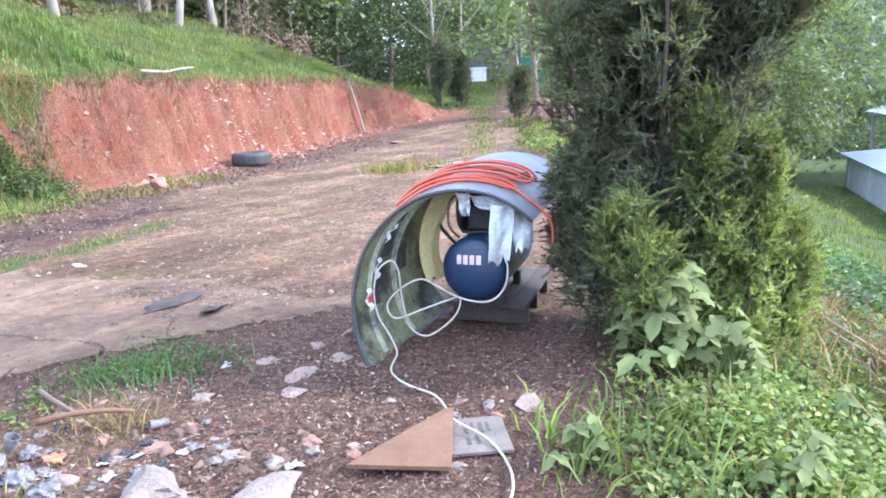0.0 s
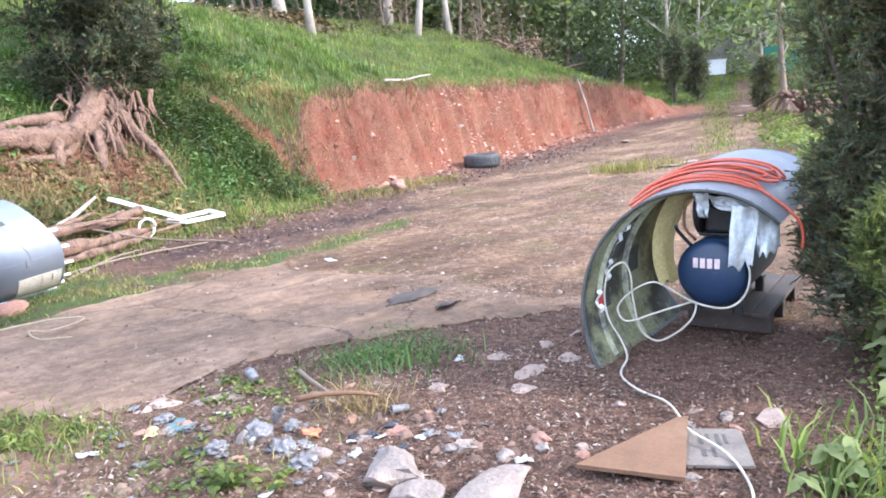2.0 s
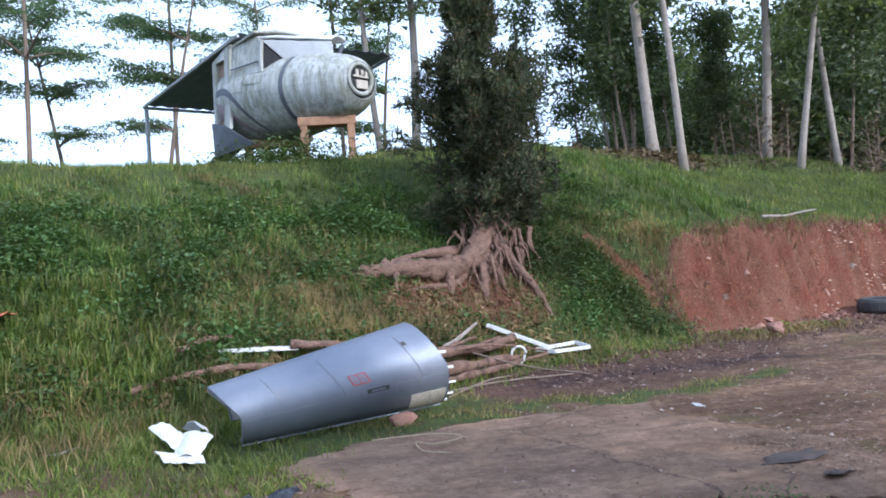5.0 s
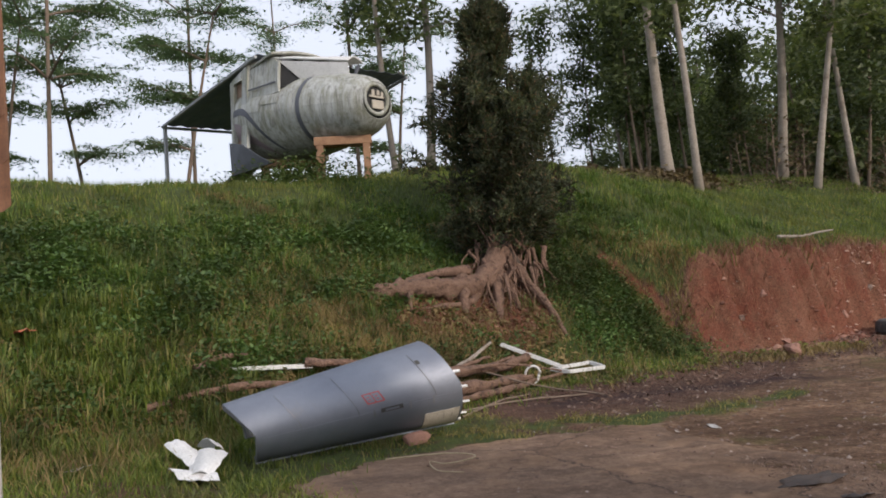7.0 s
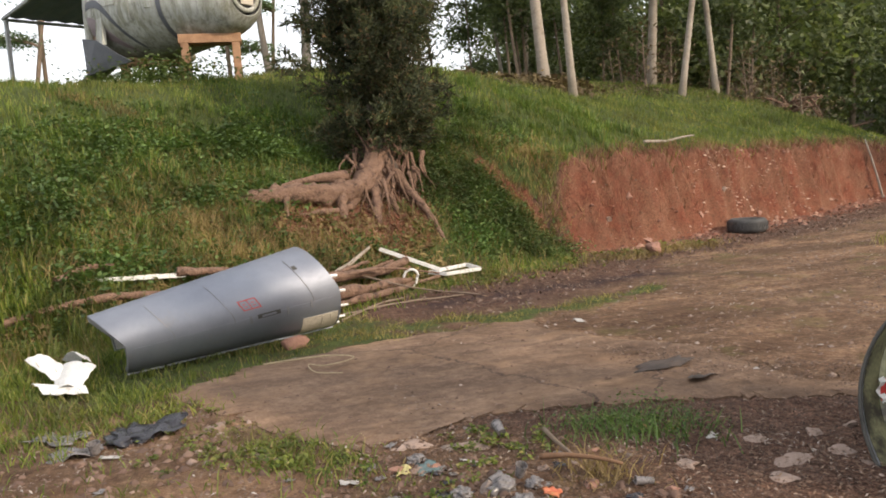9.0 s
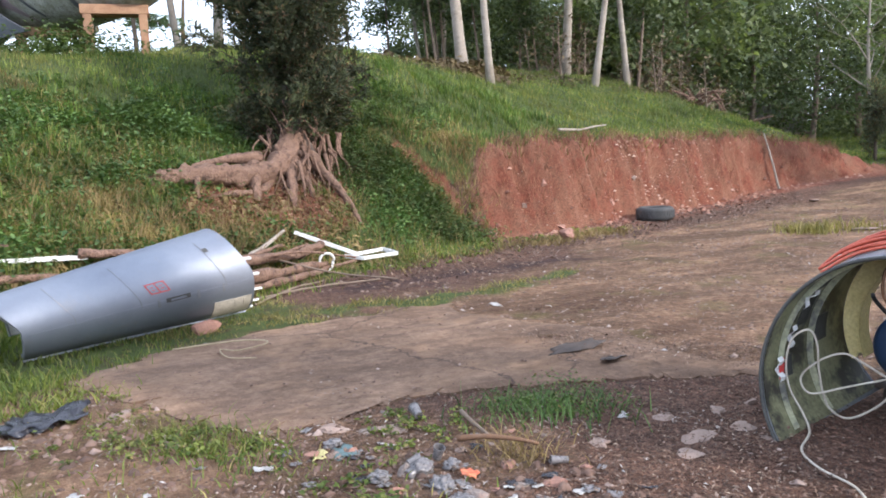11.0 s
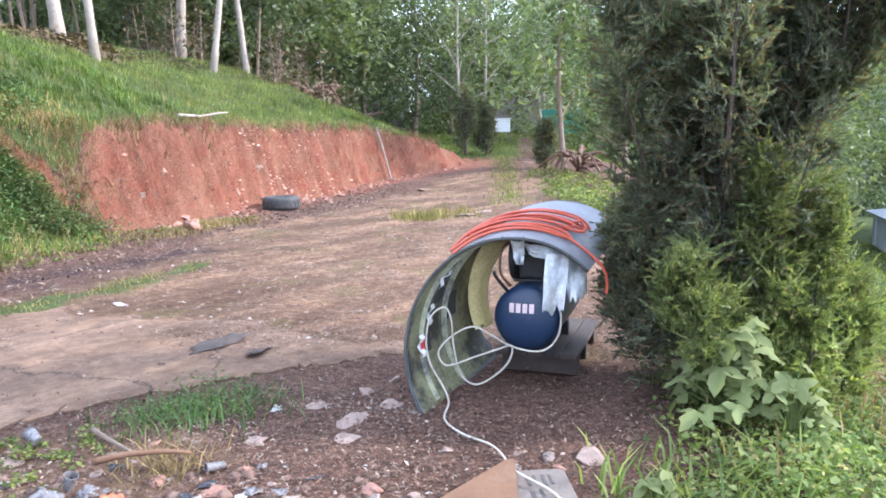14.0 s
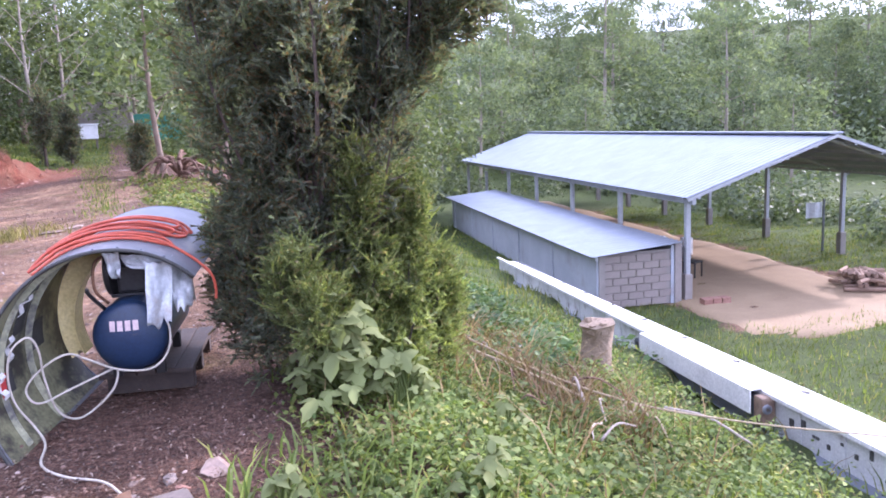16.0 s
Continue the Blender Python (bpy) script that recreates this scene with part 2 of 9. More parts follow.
def ground_material():
    m, n, p = nodes_of("earth")
    co = coords_of(n)
    at = n.nodes.new("ShaderNodeVertexColor")
    at.layer_name = "cover"
    sep = n.nodes.new("ShaderNodeSeparateColor")
    n.links.new(at.outputs["Color"], sep.inputs["Color"])
    n1, n2, n3, n4 = noise_node(n, 0.8, 6, 0.65, co), noise_node(n, 5, 6, 0.7, co), noise_node(n, 38, 5, 0.7, co), noise_node(n, 140, 3, 0.6, co)
    soil = ramp_node(n, n2, [(0.3, (0.085, 0.047, 0.033)), (0.5, (0.135, 0.076, 0.053)), (0.7, (0.185, 0.114, 0.083))])
    gravel = ramp_node(n, n3, [(0.42, (0.05, 0.03, 0.022)), (0.55, (0.11, 0.067, 0.048)), (0.68, (0.18, 0.118, 0.09))])
    soil = mix_node(n, 0.45, soil, gravel)
    grit = ramp_node(n, noise_node(n, 75, 4, 0.75, co), [(0.4, (0.55, 0.53, 0.52)), (0.52, (1, 1, 1)), (0.62, (1.45, 1.42, 1.4)), (0.7, (2.4, 2.4, 2.4))])
    lumps = ramp_node(n, noise_node(n, 16, 6, 0.75, co), [(0.38, (0.6, 0.58, 0.57)), (0.5, (1, 1, 1)), (0.64, (1.55, 1.5, 1.48))])
    soil = mix_node(n, 1.0, mix_node(n, 1.0, soil, grit, "MULTIPLY"), lumps, "MULTIPLY")
    clay = ramp_node(n, n2, [(0.28, (0.095, 0.022, 0.012)), (0.5, (0.157, 0.041, 0.023)), (0.72, (0.228, 0.078, 0.049))])
    mp = n.nodes.new("ShaderNodeMapping")
    mp.inputs["Scale"].default_value = (1, 1, 0.45)
    n.links.new(co, mp.inputs["Vector"])
    streak = noise_node(n, 7, 6, 0.75, mp.outputs["Vector"])
    clay = mix_node(n, 0.45, clay, ramp_node(n, streak, [(0.36, (0.06, 0.02, 0.013)), (0.5, (0.15, 0.05, 0.03)), (0.66, (0.28, 0.13, 0.085))]))
    clay = mix_node(n, 1.0, clay, ramp_node(n, noise_node(n, 12, 6, 0.8, co), [(0.38, (0.6, 0.58, 0.58)), (0.5, (1, 1, 1)), (0.64, (1.3, 1.32, 1.34))]), "MULTIPLY")
    clay = mix_node(n, 0.35, clay, ramp_node(n, n3, [(0.4, (0.114, 0.033, 0.019)), (0.65, (0.380, 0.163, 0.102))]))
    bare = ramp_node(n, noise_node(n, 1.6, 7, 0.75, co), [(0.4, (0, 0, 0)), (0.58, (0.75, 0.75, 0.75))])
    clay = mix_node(n, bare, clay, ramp_node(n, n3, [(0.38, (0.085, 0.042, 0.027)), (0.66, (0.26, 0.145, 0.092))]))
    dry = ramp_node(n, n2, [(0.34, (0.1, 0.055, 0.038)), (0.5, (0.18, 0.108, 0.076)), (0.68, (0.29, 0.194, 0.142))])
    dry = mix_node(n, 0.18, dry, gravel)
    dry = mix_node(n, 0.4, dry, ramp_node(n, noise_node(n, 13, 6, 0.75, co), [(0.38, (0.06, 0.034, 0.023)), (0.52, (0.18, 0.108, 0.076)), (0.66, (0.36, 0.25, 0.185))]))
    dry = mix_node(n, 1.0, dry, lane_streaks(n, co), "MULTIPLY")
    dry = mix_node(n, 1.0, mix_node(n, 1.0, dry, mix_node(n, 0.6, (1, 1, 1), grit), "MULTIPLY"), mix_node(n, 0.5, (1, 1, 1), lumps), "MULTIPLY")
    moss = ramp_node(n, noise_node(n, 1.1, 6, 0.7, co), [(0.54, (0, 0, 0)), (0.66, (0.65, 0.65, 0.65))])
    dry = mix_node(n, moss, dry, ramp_node(n, n3, [(0.4, (0.07, 0.06, 0.02)), (0.65, (0.2, 0.165, 0.07))]))
    worn = ramp_node(n, noise_node(n, 0.75, 7, 0.72, co), [(0.46, (0, 0, 0)), (0.68, (0.6, 0.6, 0.6))])
    dry = mix_node(n, worn, dry, (0.105, 0.06, 0.04))
    turf = ramp_node(n, n2, [(0.3, (0.035, 0.045, 0.014)), (0.6, (0.075, 0.1, 0.03)), (0.75, (0.13, 0.1, 0.05))])

    def mask(channel, lo, hi):
        a = n.nodes.new("ShaderNodeMath")
        a.operation = "ADD"
        s = n.nodes.new("ShaderNodeMath")
        s.operation = "MULTIPLY_ADD"
        n.links.new(n2, s.inputs[0])
        s.inputs[1].default_value, s.inputs[2].default_value = 0.9, -0.45
        n.links.new(sep.outputs[channel], a.inputs[0])
        n.links.new(s.outputs[0], a.inputs[1])
        return ramp_node(n, a.outputs[0], [(lo, (0, 0, 0)), (hi, (1, 1, 1))])

    dry = mix_node(n, 1.0, dry, (1.02, 1.08, 1.0), "MULTIPLY")
    col = mix_node(n, mask("Blue", 0.35, 0.65), soil, dry)
    col = mix_node(n, mask("Green", 0.35, 0.6), col, clay)
    damp = n.nodes.new("ShaderNodeMath")
    damp.operation = "MULTIPLY"
    n.links.new(at.outputs["Alpha"], damp.inputs[0])
    n.links.new(ramp_node(n, noise_node(n, 3, 6, 0.7, co), [(0.38, (0.2, 0.2, 0.2)), (0.55, (1, 1, 1))]), damp.inputs[1])
    col = mix_node(n, damp.outputs[0], col, ramp_node(n, n3, [(0.4, (0.022, 0.014, 0.014)), (0.66, (0.075, 0.045, 0.042))]))
    col = mix_node(n, mask("Red", 0.35, 0.6), col, turf)
    col = mix_node(n, 1.0, col, ramp_node(n, n1, [(0.35, (0.78, 0.78, 0.78)), (0.65, (1.15, 1.12, 1.1))]), "MULTIPLY")
    n.links.new(col, p.inputs["Base Color"])
    p.inputs["Roughness"].default_value = 0.95
    p.inputs["Specular IOR Level"].default_value = 0.2
    hgt = mix_node(n, 0.4, mix_node(n, sep.outputs["Green"], n3, mix_node(n, 0.5, streak, noise_node(n, 9, 6, 0.75, co))), n4)
    n.links.new(bump_node(n, hgt, 0.9, 0.035), p.inputs["Normal"])
    return m


EARTH = ground_material()
GRASS = foliage("grass_blades", (0.065, 0.105, 0.022), (0.24, 0.28, 0.07), 0.4, 0.5, (0.36, 0.3, 0.13), 0.9, dry=(0.19, 0.15, 0.065))
STRIP = foliage("worn_yellow_grass", (0.13, 0.12, 0.04), (0.32, 0.28, 0.11), 0.35, 0.6, (0.34, 0.27, 0.13), 0.8, dry=(0.22, 0.16, 0.08))
WEED = foliage("weed_leaves", (0.05, 0.095, 0.03), (0.14, 0.21, 0.07), 0.3, 0.5)
TUSSOCK = foliage("tussock_blades", (0.06, 0.11, 0.03), (0.2, 0.27, 0.07), 0.4, 0.5, (0.3, 0.26, 0.1), 0.93)
CREEPER = foliage("creeper_leaves", (0.055, 0.09, 0.035), (0.15, 0.19, 0.07), 0.35, 0.65, (0.22, 0.17, 0.08), 0.93)
BRIGHT_WEED = foliage("bright_weed_leaves", (0.1, 0.15, 0.045), (0.28, 0.33, 0.11), 0.4, 0.7, (0.36, 0.34, 0.13), 0.9)
STRAW = foliage("dry_straw", (0.16, 0.11, 0.05), (0.34, 0.25, 0.12), 0.2, 0.7)
LEAF_DARK = foliage("dark_tree_leaves", (0.06, 0.085, 0.045), (0.165, 0.195, 0.1), 0.4, 0.5)
LEAF_MID = foliage("tree_leaves", (0.085, 0.115, 0.055), (0.21, 0.24, 0.115), 0.45, 0.5)
# umbrella trees' own leaf colour, lightened and blued to imitate haze
LEAF_AIRY_HAZE = foliage("airy_tree_leaves", (0.1, 0.15, 0.11), (0.2, 0.26, 0.18), 0.55, 0.5)
ROOTLET = foliage("dry_hair_roots", (0.14, 0.06, 0.04), (0.34, 0.2, 0.13), 0.1, 0.8)
# paler than the near leaves: distance haze is put into the colour
LEAF_HAZE_PALE = foliage("hazy_tree_leaves", (0.14, 0.175, 0.12), (0.25, 0.285, 0.185), 0.45, 0.7)
LEAF_DRY = foliage("withered_leaves", (0.09, 0.06, 0.035), (0.2, 0.15, 0.08), 0.2, 0.7)
NEEDLE = foliage("juniper_needles", (0.1, 0.117, 0.095), (0.27, 0.29, 0.215), 0.5, 0.7, (0.21, 0.14, 0.09), 0.78, clump=7)
# darker copy of the needles, with shade put into the colour
NEEDLE_SHADE = foliage("shaded_juniper_needles", (0.042, 0.052, 0.034), (0.125, 0.14, 0.08), 0.3, 0.7, (0.18, 0.11, 0.07), 0.87, clump=4)
# young growth, its green brightened to carry the sunlight on it
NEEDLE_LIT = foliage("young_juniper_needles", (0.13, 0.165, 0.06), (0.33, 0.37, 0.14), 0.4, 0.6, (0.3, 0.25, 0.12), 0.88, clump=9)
BARK_PALE = surface("pale_bark", (0.2, 0.165, 0.13), (0.38, 0.33, 0.28), 3, 40, 0.9, bump=0.5, bump_at=0.01, stain=(0.16, 0.12, 0.09))
BARK = surface("brown_bark", (0.12, 0.085, 0.06), (0.24, 0.18, 0.135), 5, 60, 0.92, bump=0.7, bump_at=0.01)
BARK_DARK = surface("dark_juniper_bark", (0.045, 0.032, 0.024), (0.11, 0.078, 0.06), 5, 60, 0.92, bump=0.7, bump_at=0.01)
ROOT = surface("weathered_root_wood", (0.105, 0.056, 0.037), (0.25, 0.152, 0.104), 7, 30, 0.9, bump=1.0, bump_at=0.04, stain=(0.055, 0.03, 0.02), stain_scale=9, stain_at=(0.52, 0.66), grain_mix=0.4)
def concrete_material():
    m, n, p = nodes_of("worn_concrete")
    co = coords_of(n)
    big, mid, fine = noise_node(n, 0.9, 7, 0.72, co), noise_node(n, 6, 7, 0.75, co), noise_node(n, 60, 4, 0.7, co)
    col = ramp_node(n, big, [(0.33, (0.080, 0.046, 0.030)), (0.5, (0.143, 0.092, 0.066)), (0.66, (0.227, 0.160, 0.120))])
    col = mix_node(n, 0.5, col, ramp_node(n, mid, [(0.36, (0.059, 0.034, 0.024)), (0.52, (0.143, 0.092, 0.068)), (0.68, (0.269, 0.192, 0.152))]))
    col = mix_node(n, 0.22, col, ramp_node(n, fine, [(0.38, (0.050, 0.034, 0.027)), (0.62, (0.286, 0.224, 0.192))]))
    col = mix_node(n, 0.3, col, ramp_node(n, noise_node(n, 13, 6, 0.75, co), [(0.38, (0.055, 0.034, 0.024)), (0.52, (0.15, 0.098, 0.07)), (0.66, (0.32, 0.23, 0.17))]))
    worn = ramp_node(n, noise_node(n, 0.75, 7, 0.72, co), [(0.44, (0, 0, 0)), (0.68, (0.6, 0.6, 0.6))])
    col = mix_node(n, worn, col, (0.095, 0.058, 0.036))
    sand = ramp_node(n, noise_node(n, 1.3, 6, 0.7, co), [(0.52, (0, 0, 0)), (0.7, (0.55, 0.55, 0.55))])
    col = mix_node(n, sand, col, (0.29, 0.185, 0.12))
    col = mix_node(n, 1.0, col, mix_node(n, 0.75, (1, 1, 1), lane_streaks(n, co)), "MULTIPLY")
    col = mix_node(n, 1.0, col, (1.08, 1.06, 0.98), "MULTIPLY")
    v = n.nodes.new("ShaderNodeTexVoronoi")
    v.feature, v.inputs["Scale"].default_value = "DISTANCE_TO_EDGE", 0.45
    warp = mix_node(n, 0.25, co, noise_node(n, 2.5, 5, 0.7, co, "Color"))
    n.links.new(warp, v.inputs["Vector"])
    crack = ramp_node(n, v.outputs["Distance"], [(0.0, (1, 1, 1)), (0.0035, (0, 0, 0))])
    col = mix_node(n, crack, col, (0.05, 0.033, 0.026))
    n.links.new(col, p.inputs["Base Color"])
    p.inputs["Roughness"].default_value = 0.92
    p.inputs["Specular IOR Level"].default_value = 0.25
    n.links.new(bump_node(n, mix_node(n, 0.5, mid, fine), 0.6, 0.012), p.inputs["Normal"])
    return m


CONCRETE = concrete_material()


# ---- terrain: flat yard, hill with a cut bank on one side, slope down to the shed on the other ----
FOOT_Y = [-40, -4, 0, 3, 6, 8.5, 9.5, 11, 12, 13.6, 15.8, 17, 19, 21, 23, 25, 27, 32, 60, 120]
FOOT_X = [-24, -10.5, -8.6, -7.9, -7.5, -6.95, -6.7, -6.2, -5.95, -5.3, -4.7, -4.4, -3.8, -3.2, -2.5, -1.2, 0.2, 1.2, 0, -6]
CUT_Y = [9.2, 10.4, 11.8, 14, 20, 23, 25.5, 27.5, 29]
CUT_H = [0.0, 0.35, 1.45, 1.7, 1.65, 1.5, 1.0, 0.35, 0.0]


def smooth(a, b, x):
    t = np.clip((x - a) / (b - a), 0, 1)
    return t * t * (3 - 2 * t)


def wobble(x, y, seed, scale):
    """Cheap smooth variation from a few crossed waves."""
    r = np.random.RandomState(seed)
    out = 0 * x
    for k in range(7):
        a, f, p = r.uniform(0, 6.28), r.uniform(0.6, 2.0) / scale, r.uniform(0, 6.28)
        out = out + np.sin((x * np.cos(a) + y * np.sin(a)) * f * 6.28 + p)
    return out / 7


def gash(x, y):
    """The bare gully beside the cut bank."""
    q = np.clip(((x + 7.6) * 0.95 + (y - 11.7) * 0.3), 0, 1.15)
    return np.exp(-((x + 7.6 - 0.95 * q) ** 2 + (y - 11.7 - 0.3 * q) ** 2) / 0.022)


def ground_z(x, y, rough=True):
    x, y = np.asarray(x, float), np.asarray(y, float)
    foot = np.interp(y, FOOT_Y, FOOT_X) + 0.18 * wobble(x * 0, y, 3, 2.5) + 0.16 * wobble(x * 0, y, 5, 0.8) * smooth(11, 13, y)
    s = (foot - x) * 0.95
    cut = np.interp(y, CUT_Y, CUT_H)
    k = smooth(9, 12.5, y)
    steep = 0.66 * (1 - k) + 0.45 * k
    ramp = steep * np.maximum(0, s - 0.5 * k)
    top = (3.8 - cut * 0.9) + 0.05 * np.maximum(0, s - 6)
    hill = -0.35 * np.log(np.exp(-np.minimum(ramp, 12) / 0.35) + np.exp(-top / 0.35)) * smooth(0, 0.6, s)
    hill = np.maximum(hill, 0) * (1 - smooth(24, 34, y) * 0.85)
    spur = 1 - smooth(11.4, 13.0, y)
    face = cut * smooth(0.0 - 0.25 * spur, 0.55 + 0.12 * wobble(x * 0, y, 4, 1.2) + 1.3 * spur, s)
    hill = hill + 0.45 * np.exp(-((x + 11.5) ** 2 + (y - 14) ** 2) / 14)
    edge = 1.15 + 0.17 * (y - 3)
    down = np.maximum(0, x - edge)
    slope = -np.minimum(0.265 * down + 0.4 * np.maximum(0, down - 4.6), 3.1 + 0.01 * np.maximum(0, down - 13))
    slope = slope * smooth(0, 0.8, down)
    dist = np.hypot(x, y)
    rise = 0.3 * np.maximum(0, dist - 62) * smooth(-8, 14, x) * smooth(-12, 8, y)
    rise = 40 * (1 - np.exp(-rise / 40))
    climb = 0.06 * np.maximum(0, y - 20) * smooth(9, 3, x) * smooth(80, 45, y) + 1.5 * smooth(45, 70, y) * smooth(9, 3, x)
    z = hill + face + slope + rise + climb - 0.16 * gash(x, y)
    if rough:
        flat = 1 - smooth(-0.3, 0.6, s) * 0.4
        z = z + 0.018 * wobble(x, y, 11, 0.55) * flat + 0.03 * wobble(x, y, 12, 1.9)
        z = z + 0.10 * wobble(x, y, 13, 2.6) * smooth(0.6, 3, s)
        z = z + 0.13 * wobble(x, y, 14, 0.5) * smooth(0.05, 0.2, s) * smooth(1.0, 0.5, s) * smooth(10, 12, y)
        z = z + (0.07 * wobble(x * 2.2, y * 0.7, 16, 0.2) + 0.05 * wobble(x * 1.6, y, 17, 0.26)) * smooth(0.02, 0.15, s) * smooth(0.85, 0.55, s) * smooth(11.8, 12.6, y) * smooth(29, 26, y)
        z = z + 0.10 * wobble(x, y, 15, 1.6) * smooth(0.4, 2, down)
    return z


# ---- ground ----
def graded(fine_lo, fine_hi, step, far, growth):
    out = list(np.arange(fine_lo, fine_hi + step / 2, step))
    d = step
    while out[-1] < far:
        d *= growth
        out.append(out[-1] + d)
    d = step
    while out[0] > -far:
        d *= growth
        out.insert(0, out[0] - d)
    return np.array(out)


def cover(x, y):
    """How much turf, bare clay and dry pale dirt lies where; one pale part imitates light."""
    foot = np.interp(y, FOOT_Y, FOOT_X) + 0.18 * wobble(x * 0, y, 3, 2.5)
    s = (foot - x) * 0.95
    cut = np.interp(y, CUT_Y, CUT_H)
    face = smooth(12.15, 12.65, y - 0.45 * (s - 0.3)) * smooth(0.4, 0.7, cut) * smooth(-0.6, 0.0, s) * smooth(0.85, 0.55, s)
    clay = np.maximum(face, 0.75 * smooth(-1.6, -0.2, s) * smooth(0.8, 0.4, s) * smooth(11, 13, y) * smooth(34, 26, y))
    bared = (np.exp(-((x + 8.05) ** 2 / 0.6 + (y - 9.4) ** 2 / 1.1)) + np.exp(-((x + 8.65) ** 2 / 0.2 + (y - 8.3) ** 2 / 0.7)) + np.exp(-((x + 8.6) ** 2 + (y - 10.0) ** 2) / 0.4)) * (0.85 + 0.5 * wobble(x, y, 47, 0.6))
    clay = np.maximum(clay, 0.9 * np.minimum(1, bared))
    turf = smooth(0.3, 1.0, s) * (1 - face) * (1 - 0.95 * np.minimum(1, 1.3 * bared))
    turf = np.maximum(turf, smooth(-1.2, 0.2, s) * smooth(12.4, 11.6, y - 0.45 * (s - 0.3)))
    turf = np.maximum(turf, smooth(1.0, 1.6, x - 0.17 * (y - 3)) * smooth(24, 20, y))
    turf = np.maximum(turf, 0.6 * smooth(-4.6, -5.6, x) * smooth(7.2, 6.0, y) * smooth(2.2, 3.2, y))
    strip = np.exp(-(((y - (6.95 + 1.75 * (x + 4.35))) / 1.15) ** 2)) * smooth(-6.4, -5.4, x) * smooth(-2.9, -3.6, x)
    turf = np.maximum(turf, strip * (0.62 + 0.7 * wobble(x, y, 63, 0.9)))
    turf = np.maximum(turf, 0.75 * smooth(27, 32, y) * smooth(30, 18, x))
    turf = np.maximum(turf, 0.8 * smooth(45, 60, np.hypot(x, y)))
    u, v = 0.958 * (x - 13.5) - 0.287 * (y - 13.4), 0.287 * (x - 13.5) + 0.958 * (y - 13.4)
    yard = smooth(-0.6, -0.1, u) * smooth(5.7, 5.0, u + 0.5 * wobble(x, y, 61, 1.5)) * smooth(-2.9, -2.1, v + 0.25 * np.maximum(0, 1.2 - u) - 0.2 * np.maximum(0, u - 3)) * smooth(26, 24, v)
    turf = np.maximum(turf, smooth(5.0, 6.5, x - 0.17 * (y - 3)) * smooth(-6, -2, y))
    turf = turf * (1 - 0.95 * yard) * (1 - 0.7 * smooth(3.8, 4.8, s) * smooth(14, 16.5, y) * smooth(25, 22, y) * (0.6 + 0.5 * wobble(x, y, 43, 2.5)))
    clay = np.maximum(clay, 0.4 * smooth(3.8, 4.8, s) * smooth(14, 16.5, y) * smooth(25, 22, y))
    tracks = np.exp(-((x - (0.08 * y + 0.2)) / 0.45) ** 2) + np.exp(-((x - (0.08 * y + 2.0)) / 0.4) ** 2)
    turf = turf * (1 - 0.9 * np.minimum(1, tracks) * smooth(20, 26, y) * smooth(60, 45, y))
    lane = smooth(-1.7 + 0.6 * smooth(10, 12, y), -3.0 + 0.6 * smooth(10, 12, y), s) * smooth(2.9, 1.9, x - 0.03 * y) * smooth(4.6, 5.6, y + 0.25 * x)
    dry = lane * (0.82 + 0.3 * wobble(x, y, 41, 1.7)) * smooth(30, 24, y)
    dry = np.maximum(dry, smooth(-1.7, -2.6, x) * smooth(3.3, 2.7, y) * smooth(-7.5, -6, x) * (0.8 + 0.4 * wobble(x, y, 62, 0.8)))
    dry = np.maximum(dry, yard)
    # paler dirt left of the juniper colours in the fade of its shade
    dry = np.maximum(dry, 0.62 * smooth(-0.7, -1.9, x) * smooth(4.3, 3.5, y) * smooth(1.0, 1.6, y))
    bare = np.minimum(1, 1.3 * bared + (0.75 + 0.7 * wobble(x, y, 65, 0.5)) * gash(x, y))
    turf, clay = turf * (1 - 0.95 * bare), np.maximum(clay, bare)
    scuffed = np.exp(-((x - 2.75 - 0.12 * (4.3 - y)) ** 2 / 0.06 + (y - 4.25) ** 2 / 0.5)) * (0.8 + 0.4 * wobble(x, y, 67, 0.4))
    turf, dry = turf * (1 - 0.9 * np.minimum(1, scuffed)), np.maximum(dry, 0.85 * scuffed)
    q = np.clip(((x + 5.7) * 0.55 + (y - 7.4) * 0.84), 0, 3.4)
    damp = np.exp(-((x + 5.7 - 0.55 * q) ** 2 + (y - 7.4 - 0.84 * q) ** 2) / 0.16)
    damp = np.maximum(damp, 0.8 * np.exp(-((x + 5.0) ** 2 / 0.9 + (y - 7.9) ** 2 / 0.2)))
    return turf * (1 - 0.9 * damp), clay, dry, damp


gx, gy = graded(-10, 5.5, 0.1, 330, 1.1), graded(1.2, 24, 0.1, 330, 1.1)
gx = np.unique(np.round(np.concatenate([gx, np.arange(-7.0, -1.5, 0.1) + 0.05]), 4))
gy = np.unique(np.round(np.concatenate([gy, np.arange(11.8, 22, 0.1) + 0.05]), 4))
X, Y = np.meshgrid(gx, gy)
X, Y = X.ravel(), Y.ravel()
Z = ground_z(X, Y)
w, h = len(gx), len(gy)
i = (np.arange(h - 1)[:, None] * w + np.arange(w - 1)[None]).ravel()
ground_me = mesh_np("ground", np.stack([X, Y, Z], 1), np.stack([i, i + 1, i + w + 1, i + w], 1), EARTH, True)
layer = ground_me.color_attributes.new("cover", "FLOAT_COLOR", "POINT")
turf, clay, dry, damp = cover(X, Y)
layer.data.foreach_set("color", np.stack([turf, clay, dry, damp], 1).astype(np.float32).ravel())
ground = tagged(new("ground", ground_me), "reddish dirt yard with a grassy hill and cut clay bank", "ground", kind="structure")

